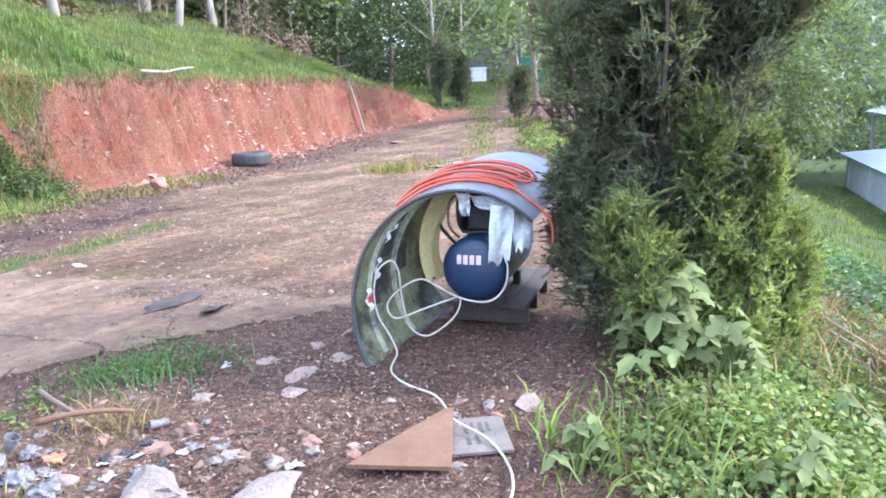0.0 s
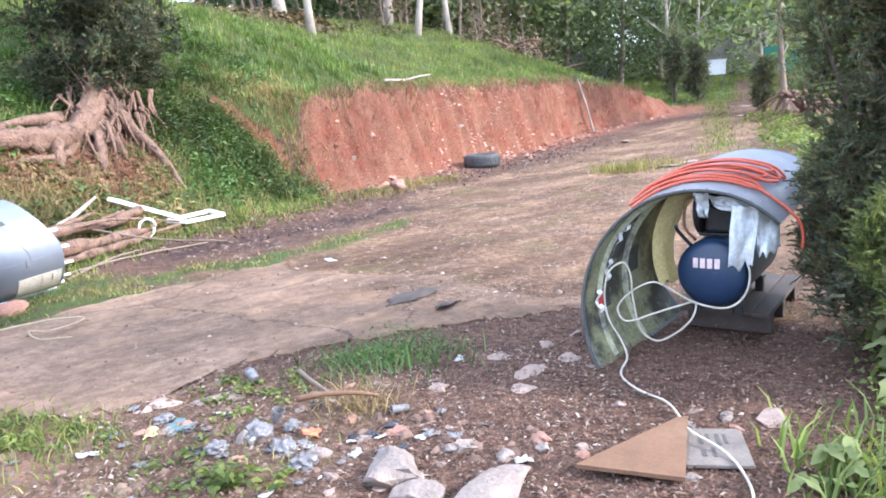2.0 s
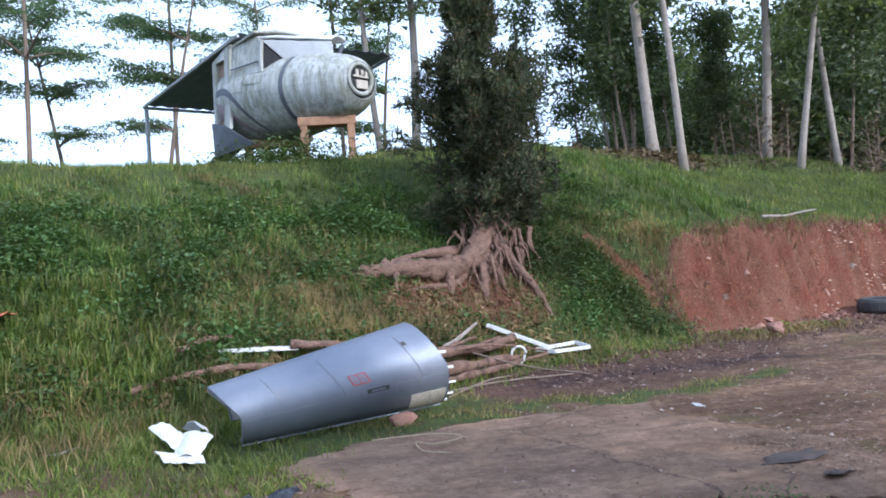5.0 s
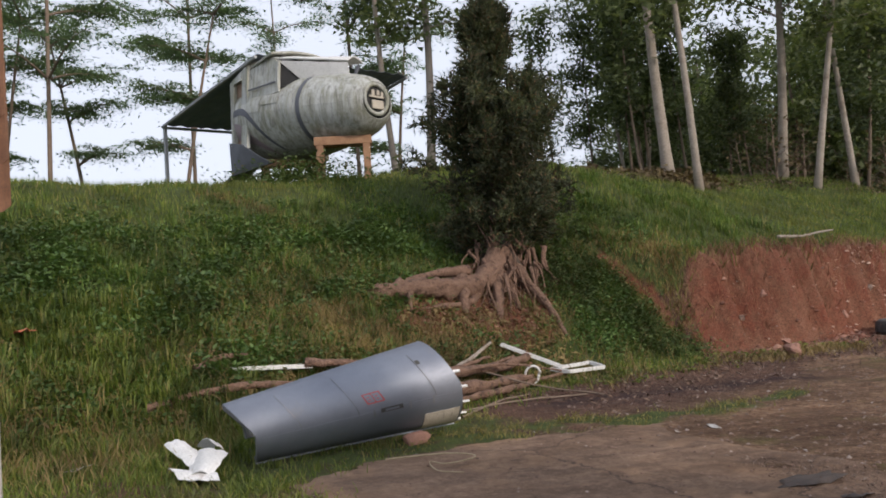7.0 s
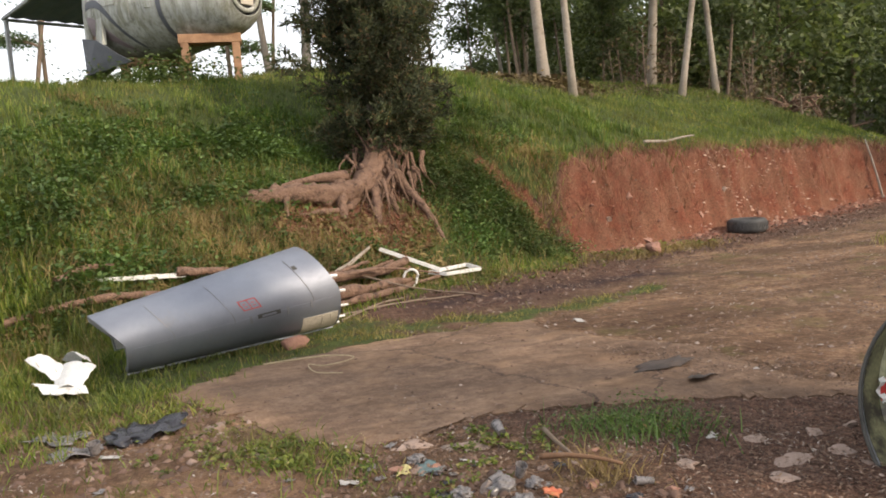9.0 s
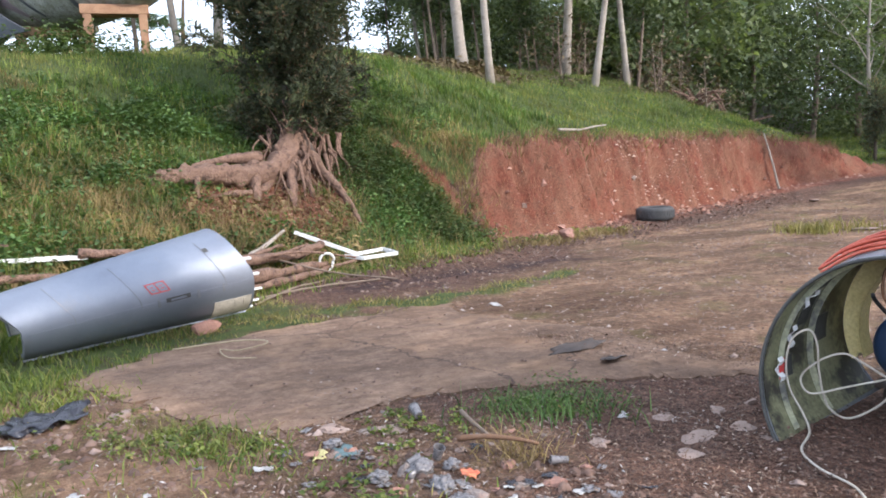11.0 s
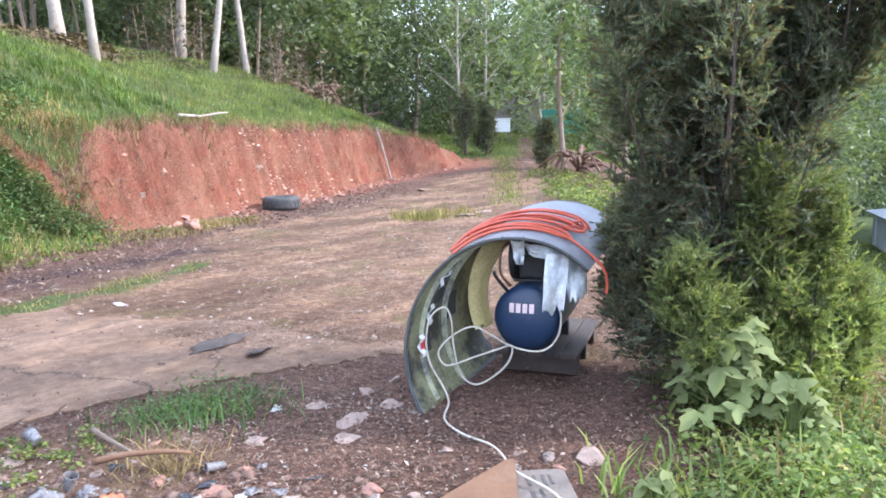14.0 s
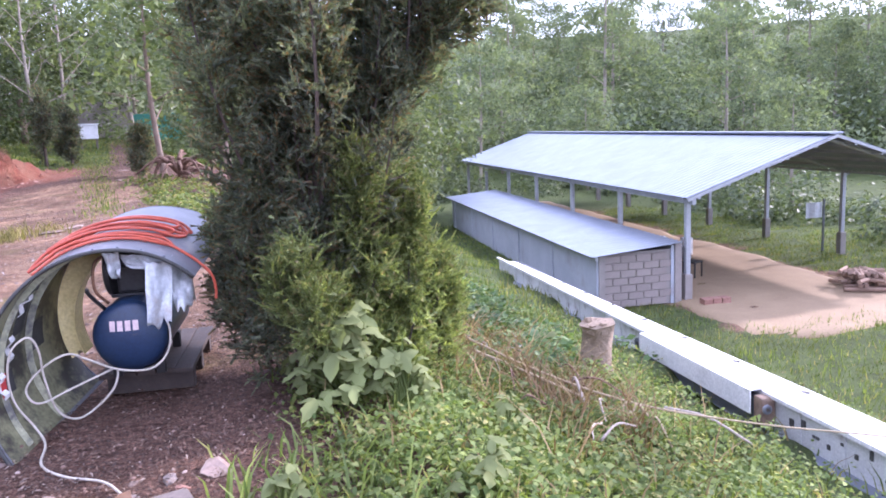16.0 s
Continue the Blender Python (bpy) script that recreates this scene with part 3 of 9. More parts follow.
# worn concrete track
SLAB = [(-5.3, 3.3), (-4.7, 3.2), (-4.2, 3.15), (-3.5, 3.07), (-3.0, 3.18), (-2.82, 3.6), (-2.6, 4.02), (-2.3, 4.32), (-1.65, 4.72), (-0.65, 5.25), (0.1, 5.75), (0.9, 7.0), (1.2, 8.6),
        (0.9, 9.3), (-1.0, 9.1), (-2.4, 8.5), (-3.4, 7.7), (-4.3, 6.5), (-5.0, 5.2), (-5.4, 4.3)]


def slab_part():
    rnd = random.Random(5)
    edge = []
    ring = SLAB + SLAB[:1]
    for (ax, ay), (bx, by) in zip(ring, ring[1:]):
        k = max(2, int(math.hypot(bx - ax, by - ay) / 0.06))
        for j in range(k):
            t = j / k
            edge.append((ax + (bx - ax) * t + rnd.gauss(0, 0.02) + 0.07 * noise.noise((ax + (bx - ax) * t * 3, 4 * t, 1)), ay + (by - ay) * t + rnd.gauss(0, 0.02) + 0.07 * noise.noise((3 * t, ay, 5))))
    cx, cy = -2.2, 5.9
    sh = Shape()
    rings = 26
    n = len(edge)
    v = []
    for r in range(rings + 1):
        q = r / rings
        for ex, ey in edge:
            x, y = ex + (cx - ex) * q, ey + (cy - ey) * q
            lip = 0.024 - 0.07 * float(smooth(5.2, 7.4, y + 0.35 * (x + 2))) + 0.045 * noise.noise((x * 1.3, y * 2.2, 7)) * float(smooth(5.0, 6.0, y))
            v.append((x, y, float(ground_z(x, y)) * 0.6 + lip + 0.012 * noise.noise((x * 0.7, y * 0.7, 0)) + 0.004 * noise.noise((x * 6, y * 6, 3)) - (0.012 if r == 0 else 0)))
    f = [(r * n + k, r * n + (k + 1) % n, (r + 1) * n + (k + 1) % n, (r + 1) * n + k) for r in range(rings) for k in range(n)]
    v += [(x, y, z - 0.14) for x, y, z in v[:n]]
    b = (rings + 1) * n
    f += [(b + k, b + (k + 1) % n, (k + 1) % n, k) for k in range(n)]
    sh.add(v, f)
    ob = new("road", sh.mesh("road", CONCRETE, True, 40))
    return tagged(ob, "worn pale concrete track with broken edges", "road", kind="structure")


slab_part()


# ---- grass and weeds ----
def blades(name, n, seed, region, height, width, material, label, density=None, lean=0.5, simple=False):
    """Single blades of grass rooted on the ground inside the region where the cover is turf."""
    r = np.random.RandomState(seed)
    x, y = r.uniform(region[0], region[1], n), r.uniform(region[2], region[3], n)
    keep = r.uniform(0, 1, n) < (density(x, y) if density else cover(x, y)[0])
    x, y = x[keep], y[keep]
    z = ground_z(x, y)
    m = len(x)
    hgt = r.uniform(*height, m) * (0.75 + 0.4 * wobble(x, y, seed, 1.2))
    a, b = r.uniform(0, 6.28, m), r.uniform(0, 6.28, m)
    lx, ly = np.cos(b) * hgt * lean * r.uniform(0.2, 1, m), np.sin(b) * hgt * lean * r.uniform(0.2, 1, m)
    wx, wy = np.cos(a) * width * 0.5, np.sin(a) * width * 0.5
    base = np.stack([x, y, z - 0.01], 1)
    side = np.stack([wx, wy, 0 * wx], 1)
    mid = base + np.stack([lx * 0.35, ly * 0.35, hgt * 0.6], 1)
    tip = base + np.stack([lx, ly, hgt], 1)
    V = np.stack([base - side, base + side, mid + side * 0.8, mid - side * 0.8, tip], 1)
    if simple:
        k = np.arange(m) * 3
        V = np.stack([base - side, base + side, tip], 1)
        return tagged(new(name, mesh_np(name, V.reshape(-1, 3), np.stack([k, k + 1, k + 2], 1), material)), label, "grass", kind="stuff")
    k = np.arange(m) * 5
    me = mesh_np(name, V.reshape(-1, 3), [np.stack([k, k + 1, k + 2, k + 3], 1), np.stack([k + 3, k + 2, k + 4], 1)], material)
    return tagged(new(name, me), label, "grass", kind="stuff")


def leaf_cloud(P, N, size, r, aspect=0.55, fold=0.15, simple=False):
    """Pointed leaves at the places P facing roughly along N: corners and faces."""
    m = len(P)
    N = N / np.maximum(1e-6, np.linalg.norm(N, axis=1))[:, None]
    d = r.normal(size=(m, 3))
    d -= N * (d * N).sum(1)[:, None]
    d /= np.maximum(1e-6, np.linalg.norm(d, axis=1))[:, None]
    s = np.cross(N, d)
    L = (size * r.uniform(0.6, 1.3, m))[:, None]
    if simple:
        V = np.stack([P - d * L * 0.5 - s * L * aspect * 0.4, P - d * L * 0.4 + s * L * aspect * 0.6, P + d * L * 0.6], 1)
        k = np.arange(m) * 3
        return V.reshape(-1, 3), np.stack([k, k + 1, k + 2], 1)
    V = np.stack([P - d * L * 0.5, P + s * L * aspect * 0.5 - d * L * 0.05 + N * L * fold, P + d * L * 0.5, P - s * L * aspect * 0.5 - d * L * 0.05 + N * L * fold], 1)
    k = np.arange(m) * 4
    return V.reshape(-1, 3), np.stack([k, k + 1, k + 2, k + 3], 1)


def weeds(name, n, seed, region, size, height, material, label, density, aspect=0.6):
    """Low leafy weeds: leaves in clumps over the ground."""
    r = np.random.RandomState(seed)
    c = n // 14
    x, y = r.uniform(region[0], region[1], c), r.uniform(region[2], region[3], c)
    keep = r.uniform(0, 1, c) < density(x, y)
    x, y = x[keep], y[keep]
    tall = r.uniform(0.35, 1.0, len(x)) * height * (0.8 + 0.5 * wobble(x, y, seed, 0.9))
    x, y, tall = np.repeat(x, 14), np.repeat(y, 14), np.repeat(tall, 14)
    up = r.uniform(0.1, 1, len(x)) ** 0.7
    x, y = x + r.normal(0, height * 0.35, len(x)), y + r.normal(0, height * 0.35, len(x))
    P = np.stack([x, y, ground_z(x, y) + tall * up], 1)
    N = np.stack([r.normal(0, 0.5, len(x)), r.normal(0, 0.5, len(x)), np.ones(len(x))], 1)
    V, F = leaf_cloud(P, N, size, r, aspect)
    return tagged(new(name, mesh_np(name, V, F, material)), label, "weeds", kind="stuff")


def hill(x, y):
    foot = np.interp(y, FOOT_Y, FOOT_X)
    return (foot - x) * 0.95


def in_yard(x, y):
    """Inside the swept floor of the shed."""
    c, s = math.cos(0.291), math.sin(0.291)
    u, v = (x - 13.5) * c - (y - 13.4) * s, (x - 13.5) * s + (y - 13.4) * c
    return (u > -0.2) & (u < 5.1) & (v > -2.0 - 0.25 * np.maximum(0, 1.2 - u)) & (v < 25.2)


def tussocks(name, clumps, seed, region, height, width, per, material, label, density, spread=0.09):
    """Clumps of long blades that arch out from one root."""
    r = np.random.RandomState(seed)
    x, y = r.uniform(region[0], region[1], clumps), r.uniform(region[2], region[3], clumps)
    keep = r.uniform(0, 1, clumps) < density(x, y)
    x, y = x[keep], y[keep]
    tall = np.repeat(r.uniform(*height, len(x)), per)
    a = r.uniform(0, 6.28, len(tall))
    q = r.uniform(0.1, 1, len(tall))
    cx, cy = np.repeat(x, per) + np.cos(a) * q * spread, np.repeat(y, per) + np.sin(a) * q * spread
    base = np.stack([cx, cy, ground_z(cx, cy) - 0.02], 1)
    h = tall * r.uniform(0.6, 1.1, len(tall))
    out = np.stack([np.cos(a), np.sin(a), 0 * a], 1) * (h * q * 1.1)[:, None]
    up = np.array([0, 0, 1.0]) * h[:, None]
    side = np.stack([-np.sin(a + 0.6), np.cos(a + 0.6), 0 * a], 1) * width * 0.5
    V = np.stack([base - side, base + side, base + out * 0.35 + up * 0.65 + side * 0.8, base + out * 0.35 + up * 0.65 - side * 0.8, base + out + up * (1 - 0.5 * q)[:, None]], 1)
    k = np.arange(len(tall)) * 5
    me = mesh_np(name, V.reshape(-1, 3), [np.stack([k, k + 1, k + 2, k + 3], 1), np.stack([k + 3, k + 2, k + 4], 1)], material)
    return tagged(new(name, me), label, "grass", kind="stuff")


tussocks("hill_tussocks", 9000, 141, (-16, -5.4, 0, 16), (0.14, 0.34), 0.016, 12, TUSSOCK, "clumps of long green grass on the hillside", lambda x, y: smooth(0.6, 1.6, hill(x, y)) * cover(x, y)[0] * smooth(-0.35, 0.35, wobble(x, y, 142, 1.4)) * (0.04 + 0.96 * smooth(5.2, 3.6, hill(x, y))))
tussocks("foot_tussocks", 900, 143, (-10.5, -6.0, 0.6, 5.0), (0.2, 0.42), 0.014, 16, GRASS, "long tufted grass at the foot of the hill", lambda x, y: smooth(-0.6, 0.4, hill(x, y)) * (np.hypot(x + 6.2, (y - 4.8) * 0.5) > 0.8) * (np.hypot(x + 6.9, y - 3.1) > 0.55))
weeds("dark_herbs", 90000, 144, (-12.5, -6.6, 2.5, 11.5), 0.085, 0.34, WEED, "dark broad herbs in patches on the lower slope", lambda x, y: smooth(0.4, 1.0, hill(x, y)) * smooth(4.6, 3.2, hill(x, y)) * smooth(0.05, 0.3, wobble(x, y, 145, 2.2)) * cover(x, y)[0])
blades("hill_grass", 370000, 21, (-19, -3.0, -3, 30), (0.06, 0.24), 0.02, GRASS, "short bright green grass over the hillside", lambda x, y: cover(x, y)[0] * (hill(x, y) > -1.3) * (0.55 + 0.45 * wobble(x, y, 31, 3)), simple=True)
blades("long_grass", 40000, 22, (-10.5, -5.2, 0.2, 8), (0.07, 0.2), 0.013, GRASS, "long grass at the foot of the hill", lambda x, y: smooth(-1.5, 0.3, hill(x, y)) * smooth(5, 2, hill(x, y)) * smooth(8.5, 6, y) * (np.hypot(x + 6.2, (y - 4.8) * 0.5) > 0.75), 1.3)
blades("dry_grass", 60000, 23, (-12, -6, 1, 12), (0.12, 0.4), 0.01, STRAW, "dry straw-coloured grass on the slope", lambda x, y: cover(x, y)[0] * 0.8 * np.exp(-((x + 9.0) ** 2 + (y - 6.7) ** 2) / 1.6) + 0.6 * np.exp(-((x + 7.9) ** 2 + (y - 2.6) ** 2) / 0.5) + 0.15 * np.exp(-((x + 7.6) ** 2 + (y - 9.0) ** 2) / 0.5) + 0.6 * np.exp(-((x + 7.6) ** 2 + (y - 7.4) ** 2) / 0.5) + 0.2 * smooth(-0.5, 0.4, hill(x, y)) * smooth(2.5, 1, hill(x, y)), 1.0)
weeds("hill_weeds", 120000, 24, (-13, -5.5, 0, 13.4), 0.07, 0.2, WEED, "dark leafy creeping weeds on the lower slope", lambda x, y: smooth(0.1, 0.6, hill(x, y)) * smooth(5.5, 3, hill(x, y)) * smooth(12.6, 11.9, y - 0.45 * (hill(x, y) - 0.3)) * cover(x, y)[0] * (0.6 + 0.6 * wobble(x, y, 33, 2.0)))
blades("fringe_grass", 9000, 38, (-7.6, -1, 11.6, 27), (0.1, 0.3), 0.016, GRASS, "grass hanging over the bank's top edge", lambda x, y: np.exp(-((hill(x, y) - 0.75) / 0.16) ** 2) * (0.5 + 0.9 * wobble(x, y, 39, 0.9)), 1.4)
blades("gully_straw", 9000, 40, (-8, -5.8, 11.4, 13.2), (0.08, 0.3), 0.013, STRAW, "dry brown grass round the bare gully", lambda x, y: np.exp(-((x + 6.75) ** 2 + (y - 12.3) ** 2) / 0.22) + 0.5 * np.exp(-((x + 7.6) ** 2 + (y - 11.9) ** 2) / 0.12), 1.2)
blades("bank_rootlets", 150000, 41, (-7.0, -0.8, 12.4, 27), (0.1, 0.34), 0.012, ROOTLET, "dry hair roots hanging down the clay bank", lambda x, y: smooth(0.1, 0.3, hill(x, y)) * smooth(0.95, 0.7, hill(x, y)) * (0.35 + 0.8 * wobble(x, y, 42, 1.3)), 0.6, True)
weeds("spur_weeds", 40000, 43, (-8.6, -5.4, 10.2, 12.4), 0.055, 0.36, CREEPER, "dark creeping leafy weeds on the spur", lambda x, y: smooth(0.5, 0.15, np.abs(y - 11.0 - 0.42 * (x + 7.6))) * smooth(-0.3, 0.2, hill(x, y)))
blades("foot_weeds", 16000, 44, (-6.8, -2.6, 8.6, 16.5), (0.04, 0.2), 0.014, STRAW, "withered weeds along the bank's foot", lambda x, y: smooth(14.6, 13.4, y) * np.exp(-((hill(x, y) + 0.75) / 0.35) ** 2) * (0.4 + 0.7 * wobble(x, y, 45, 0.8)), 1.3)
weeds("foot_leaves", 34000, 46, (-6.8, -2.6, 8.6, 16.5), 0.06, 0.13, GRASS, "low weeds along the bank's foot", lambda x, y: smooth(14.6, 13.4, y) * np.exp(-((hill(x, y) + 0.8) / 0.35) ** 2) * (0.3 + 0.7 * wobble(x, y, 48, 0.8)))
blades("worn_path_straw", 9000, 66, (-14, -10, 6, 9), (0.05, 0.2), 0.016, STRAW, "dry trampled grass across the hillside", lambda x, y: 0.8 * np.exp(-((y - 7.5 - 0.42 * (x + 12.1)) / 0.22) ** 2) * smooth(-13.6, -13, x) * smooth(-10.6, -11.2, x), 1.6)
blades("cowling_grass", 26000, 30, (-8, -4.6, 1.4, 6.6), (0.04, 0.16), 0.01, GRASS, "short grass round the lying cowling", lambda x, y: smooth(-5.2, -5.9, x + 0.25 * (y - 4.5)) * (0.3 + 0.8 * wobble(x, y, 37, 0.9)) * smooth(6.8, 5.8, y), 0.8)
blades("strip_grass", 34000, 25, (-6.6, -2.8, 4, 10.5), (0.03, 0.1), 0.009, STRIP, "short worn grass along the edge of the track", lambda x, y: smooth(0.25, 0.6, cover(x, y)[0]) * (0.35 + 0.9 * wobble(x, y, 34, 0.7)) * (hill(x, y) < 0), 1.3)
blades("far_grass", 60000, 26, (-4, 12, 24, 46), (0.06, 0.2), 0.03, GRASS, "green grass along the far lane", simple=True)
SIDE = lambda x, y: smooth(0.62, 1.05, x - 0.17 * (y - 3)) * (1 - 0.9 * np.exp(-((x - 3.35 - 0.341 * (y - 1.2)) / 0.4) ** 2)) * (np.hypot(x - 1.55, y - 4.7) > 0.5) * (1 - 0.8 * np.minimum(1, np.exp(-((x - 2.75 - 0.12 * (4.3 - y)) ** 2 / 0.06 + (y - 4.25) ** 2 / 0.5))))
blades("slope_grass", 80000, 27, (0.6, 12, 1.2, 14), (0.06, 0.22), 0.012, GRASS, "lush grass on the slope down to the shed", lambda x, y: SIDE(x, y) * smooth(13, 4, np.hypot(x, y)) * (0.55 + 0.5 * wobble(x, y, 35, 1.5)), 0.8)
weeds("slope_weeds", 330000, 28, (0.6, 9, 1.2, 11), 0.042, 0.2, BRIGHT_WEED, "bright green leafy weeds on the slope", lambda x, y: SIDE(x, y) * smooth(10, 3, np.hypot(x, y)) * (0.65 + 0.5 * wobble(x, y, 36, 1.1)))
blades("slope_straw", 24000, 49, (0.6, 9, 1.2, 11), (0.06, 0.26), 0.011, STRAW, "dry stalks among the weeds of the slope", lambda x, y: SIDE(x, y) * smooth(10, 3, np.hypot(x, y)) * (0.3 + 0.7 * wobble(x, y, 50, 0.9)), 1.2)
blades("shed_slope_grass", 85000, 29, (5, 27, 3, 30), (0.06, 0.2), 0.022, GRASS, "rough grass on the bank beside the shed", lambda x, y: cover(x, y)[0] * ~in_yard(x, y), simple=True)


# ---- trees ----
def limb_path(a, b, bend, rnd, k=6):
    a, b = Vector(a), Vector(b)
    off = Vector((rnd.uniform(-1, 1), rnd.uniform(-1, 1), rnd.uniform(-0.3, 0.6))) * bend * (b - a).length
    return [a.lerp(b, t / k) + off * math.sin(math.pi * t / k) for t in range(k + 1)]


def tree(name, seed, height, girth, bark, leaf, label, spread=2.2, crown_from=0.45, limbs=12, leaves=2200, leaf_size=0.22, flat=0.6, blob=0.7, lean=0.4, droop=0.0, trunk_n=9):
    """A tapered, slightly crooked trunk, limbs that fork, and a crown of leaf clumps at the limbs' ends with gaps between."""
    rnd, r = random.Random(seed), np.random.RandomState(seed)
    t = thing(name, None, label, "tree")
    top = Vector((rnd.uniform(-lean, lean), rnd.uniform(-lean, lean), height))
    spine = limb_path((0, 0, -0.3), top, 0.03, rnd, 10)
    radii = [girth * 0.5 * (1.35 if k == 0 else 1) * (1 - 0.85 * (k / 10) ** 1.2) for k in range(11)]
    part("trunk", Shape().tube(spine, radii, trunk_n), bark, t, smooth_shade=True)
    wood, ends = Shape(), []
    for k in range(limbs):
        q = crown_from + (1 - crown_from) * (k + rnd.random() * 0.8) / limbs
        i = min(9, int(q * 10))
        base = spine[i].lerp(spine[i + 1], q * 10 - i)
        a = k * 2.4 + rnd.uniform(-0.5, 0.5)
        reach = spread * rnd.uniform(0.55, 1.15) * (1.1 - 0.55 * (q - crown_from) / (1 - crown_from))
        end = base + Vector((math.cos(a) * reach, math.sin(a) * reach, reach * (0.55 - droop) * rnd.uniform(0.4, 1.2)))
        path = limb_path(base, end, 0.12, rnd, 5)
        rr = girth * 0.5 * 0.34 * (1.15 - q)
        wood.tube(path, [rr + 0.006, rr * 0.8 + 0.006, rr * 0.65, rr * 0.5, rr * 0.38, rr * 0.25], 4, False)
        ends += [(path[j], 0.65 + 0.07 * j) for j in (3, 5)]
        for _ in range(2):
            j = rnd.choice((2, 3, 4))
            e2 = path[j] + Vector((rnd.uniform(-1, 1), rnd.uniform(-1, 1), rnd.uniform(-0.1, 0.7))) * reach * 0.45
            wood.tube(limb_path(path[j], e2, 0.1, rnd, 3), [rr * 0.5, rr * 0.35, rr * 0.25, rr * 0.12], 3, False)
            ends.append((e2, 0.8))
    tagged(part("branchwork", wood, bark, t, smooth_shade=True), kind="stuff")
    if leaves:
        C = np.array([p for p, _ in ends])
        S = np.array([s for _, s in ends])
        pick = r.randint(0, len(C), leaves)
        u = r.normal(size=(leaves, 3)) * np.array([1, 1, flat]) * blob * 0.55
        P = C[pick] + u * S[pick][:, None]
        N = r.normal(size=(leaves, 3)) * 0.7 + np.array([0, 0, 0.8]) + u * 0.5
        V, F = leaf_cloud(P, N, leaf_size * 1.2, r, 0.6, simple=True)
        part("crown", mesh_np("crown", V, F, leaf), leaf, t)
    return t


def juniper(name, at, seed, plumes, label, needle, scale=1.0, lit=None, trunks=(), leaflets=15, broad=1.0):
    """A bushy juniper. Plumes: (base, tip, radius, sprays, lit) of upward-swept feathery foliage round dark stems."""
    rnd, r = random.Random(seed), np.random.RandomState(seed)
    t = thing(name, at, label, "tree")
    stems = Shape()
    for path, rad in trunks:
        stems.tube(curve_path(path, 5), [rad * (1 - 0.8 * i / (5 * (len(path) - 1))) for i in range(5 * (len(path) - 1) + 1)], 8)
    part("trunk", stems, BARK_DARK, t, smooth_shade=True)
    twigs = Shape()
    clouds = {False: [], True: []}
    for base, tip, radius, count, young in plumes:
        a, b = np.array(base, float), np.array(tip, float)
        axis = (b - a) / np.linalg.norm(b - a)
        twigs.tube(limb_path(base, tip, 0.05, rnd, 4), [0.012, 0.01, 0.008, 0.005, 0.003], 4, False)
        q = r.uniform(0, 1, count) ** 0.8
        prof = np.sqrt(np.maximum(0.02, np.sin(np.pi * np.clip(0.12 + 0.86 * q, 0, 1)))) * radius * (1 + 0.35 * np.sin(q * 17 + seed) * r.uniform(0, 1, count))
        d = r.normal(size=(count, 3))
        d -= axis * (d @ axis)[:, None]
        d /= np.linalg.norm(d, axis=1)[:, None]
        depth = r.uniform(0.25, 1.0, count) ** 0.6
        P = a + (b - a) * q[:, None] + d * (prof * depth)[:, None]
        way = d * 0.95 + axis * r.uniform(0.2, 1.0, count)[:, None] + r.normal(0, 0.3, (count, 3)) + np.array([0, 0, 0.25])
        tuft = r.randint(0, max(1, count // 4), count)  # sprays gather in tufts that share a root
        P, way = P[tuft] + r.normal(0, 0.03 * scale, (count, 3)), way[tuft] + r.normal(0, 0.6, (count, 3))
        way /= np.linalg.norm(way, axis=1)[:, None]
        clouds[young].append((P, way))
    for young, items in clouds.items():
        if not items:
            continue
        P, W = np.concatenate([i[0] for i in items]), np.concatenate([i[1] for i in items])
        n, k = len(P), leaflets
        L = r.uniform(0.07, 0.15, n) * scale
        q = np.tile(np.linspace(0.0, 1.0, k), n)
        Pk, Wk, Lk = np.repeat(P, k, 0), np.repeat(W, k, 0), np.repeat(L, k)
        d = r.normal(size=(n * k, 3))
        d -= Wk * (d * Wk).sum(1)[:, None]
        d /= np.linalg.norm(d, axis=1)[:, None]
        way = Wk * 0.8 + d * 0.8 * (1 - 0.7 * q)[:, None]
        way /= np.linalg.norm(way, axis=1)[:, None]
        root = Pk + Wk * (Lk * (q - 0.2))[:, None]
        size = ((0.037 - 0.014 * q) * scale * broad * r.uniform(0.7, 1.2, n * k))[:, None]
        side = np.cross(way, r.normal(size=(n * k, 3)))
        side /= np.linalg.norm(side, axis=1)[:, None]
        V = np.stack([root + side * size * 0.2, root + way * size, root - side * size * 0.2], 1).reshape(-1, 3)
        core = np.cross(W, r.normal(size=(n, 3)))
        core *= (0.007 * scale / np.linalg.norm(core, axis=1))[:, None]
        V = np.concatenate([V, np.stack([P - W * L[:, None] * 0.3 + core, P + W * L[:, None] * 0.8, P - W * L[:, None] * 0.3 - core], 1).reshape(-1, 3)])
        j = np.arange(len(V) // 3) * 3
        part("foliage", mesh_np("foliage", V.reshape(-1, 3), np.stack([j, j + 1, j + 2], 1), lit if young else needle), None, t, "young sprays in a sunlit colour" if young else "")
    tagged(part("twig_mass", twigs, BARK_DARK, t), kind="stuff")
    return t


def at_ground(x, y, sink=0.0):
    return Vector((x, y, float(ground_z(x, y)) - sink))


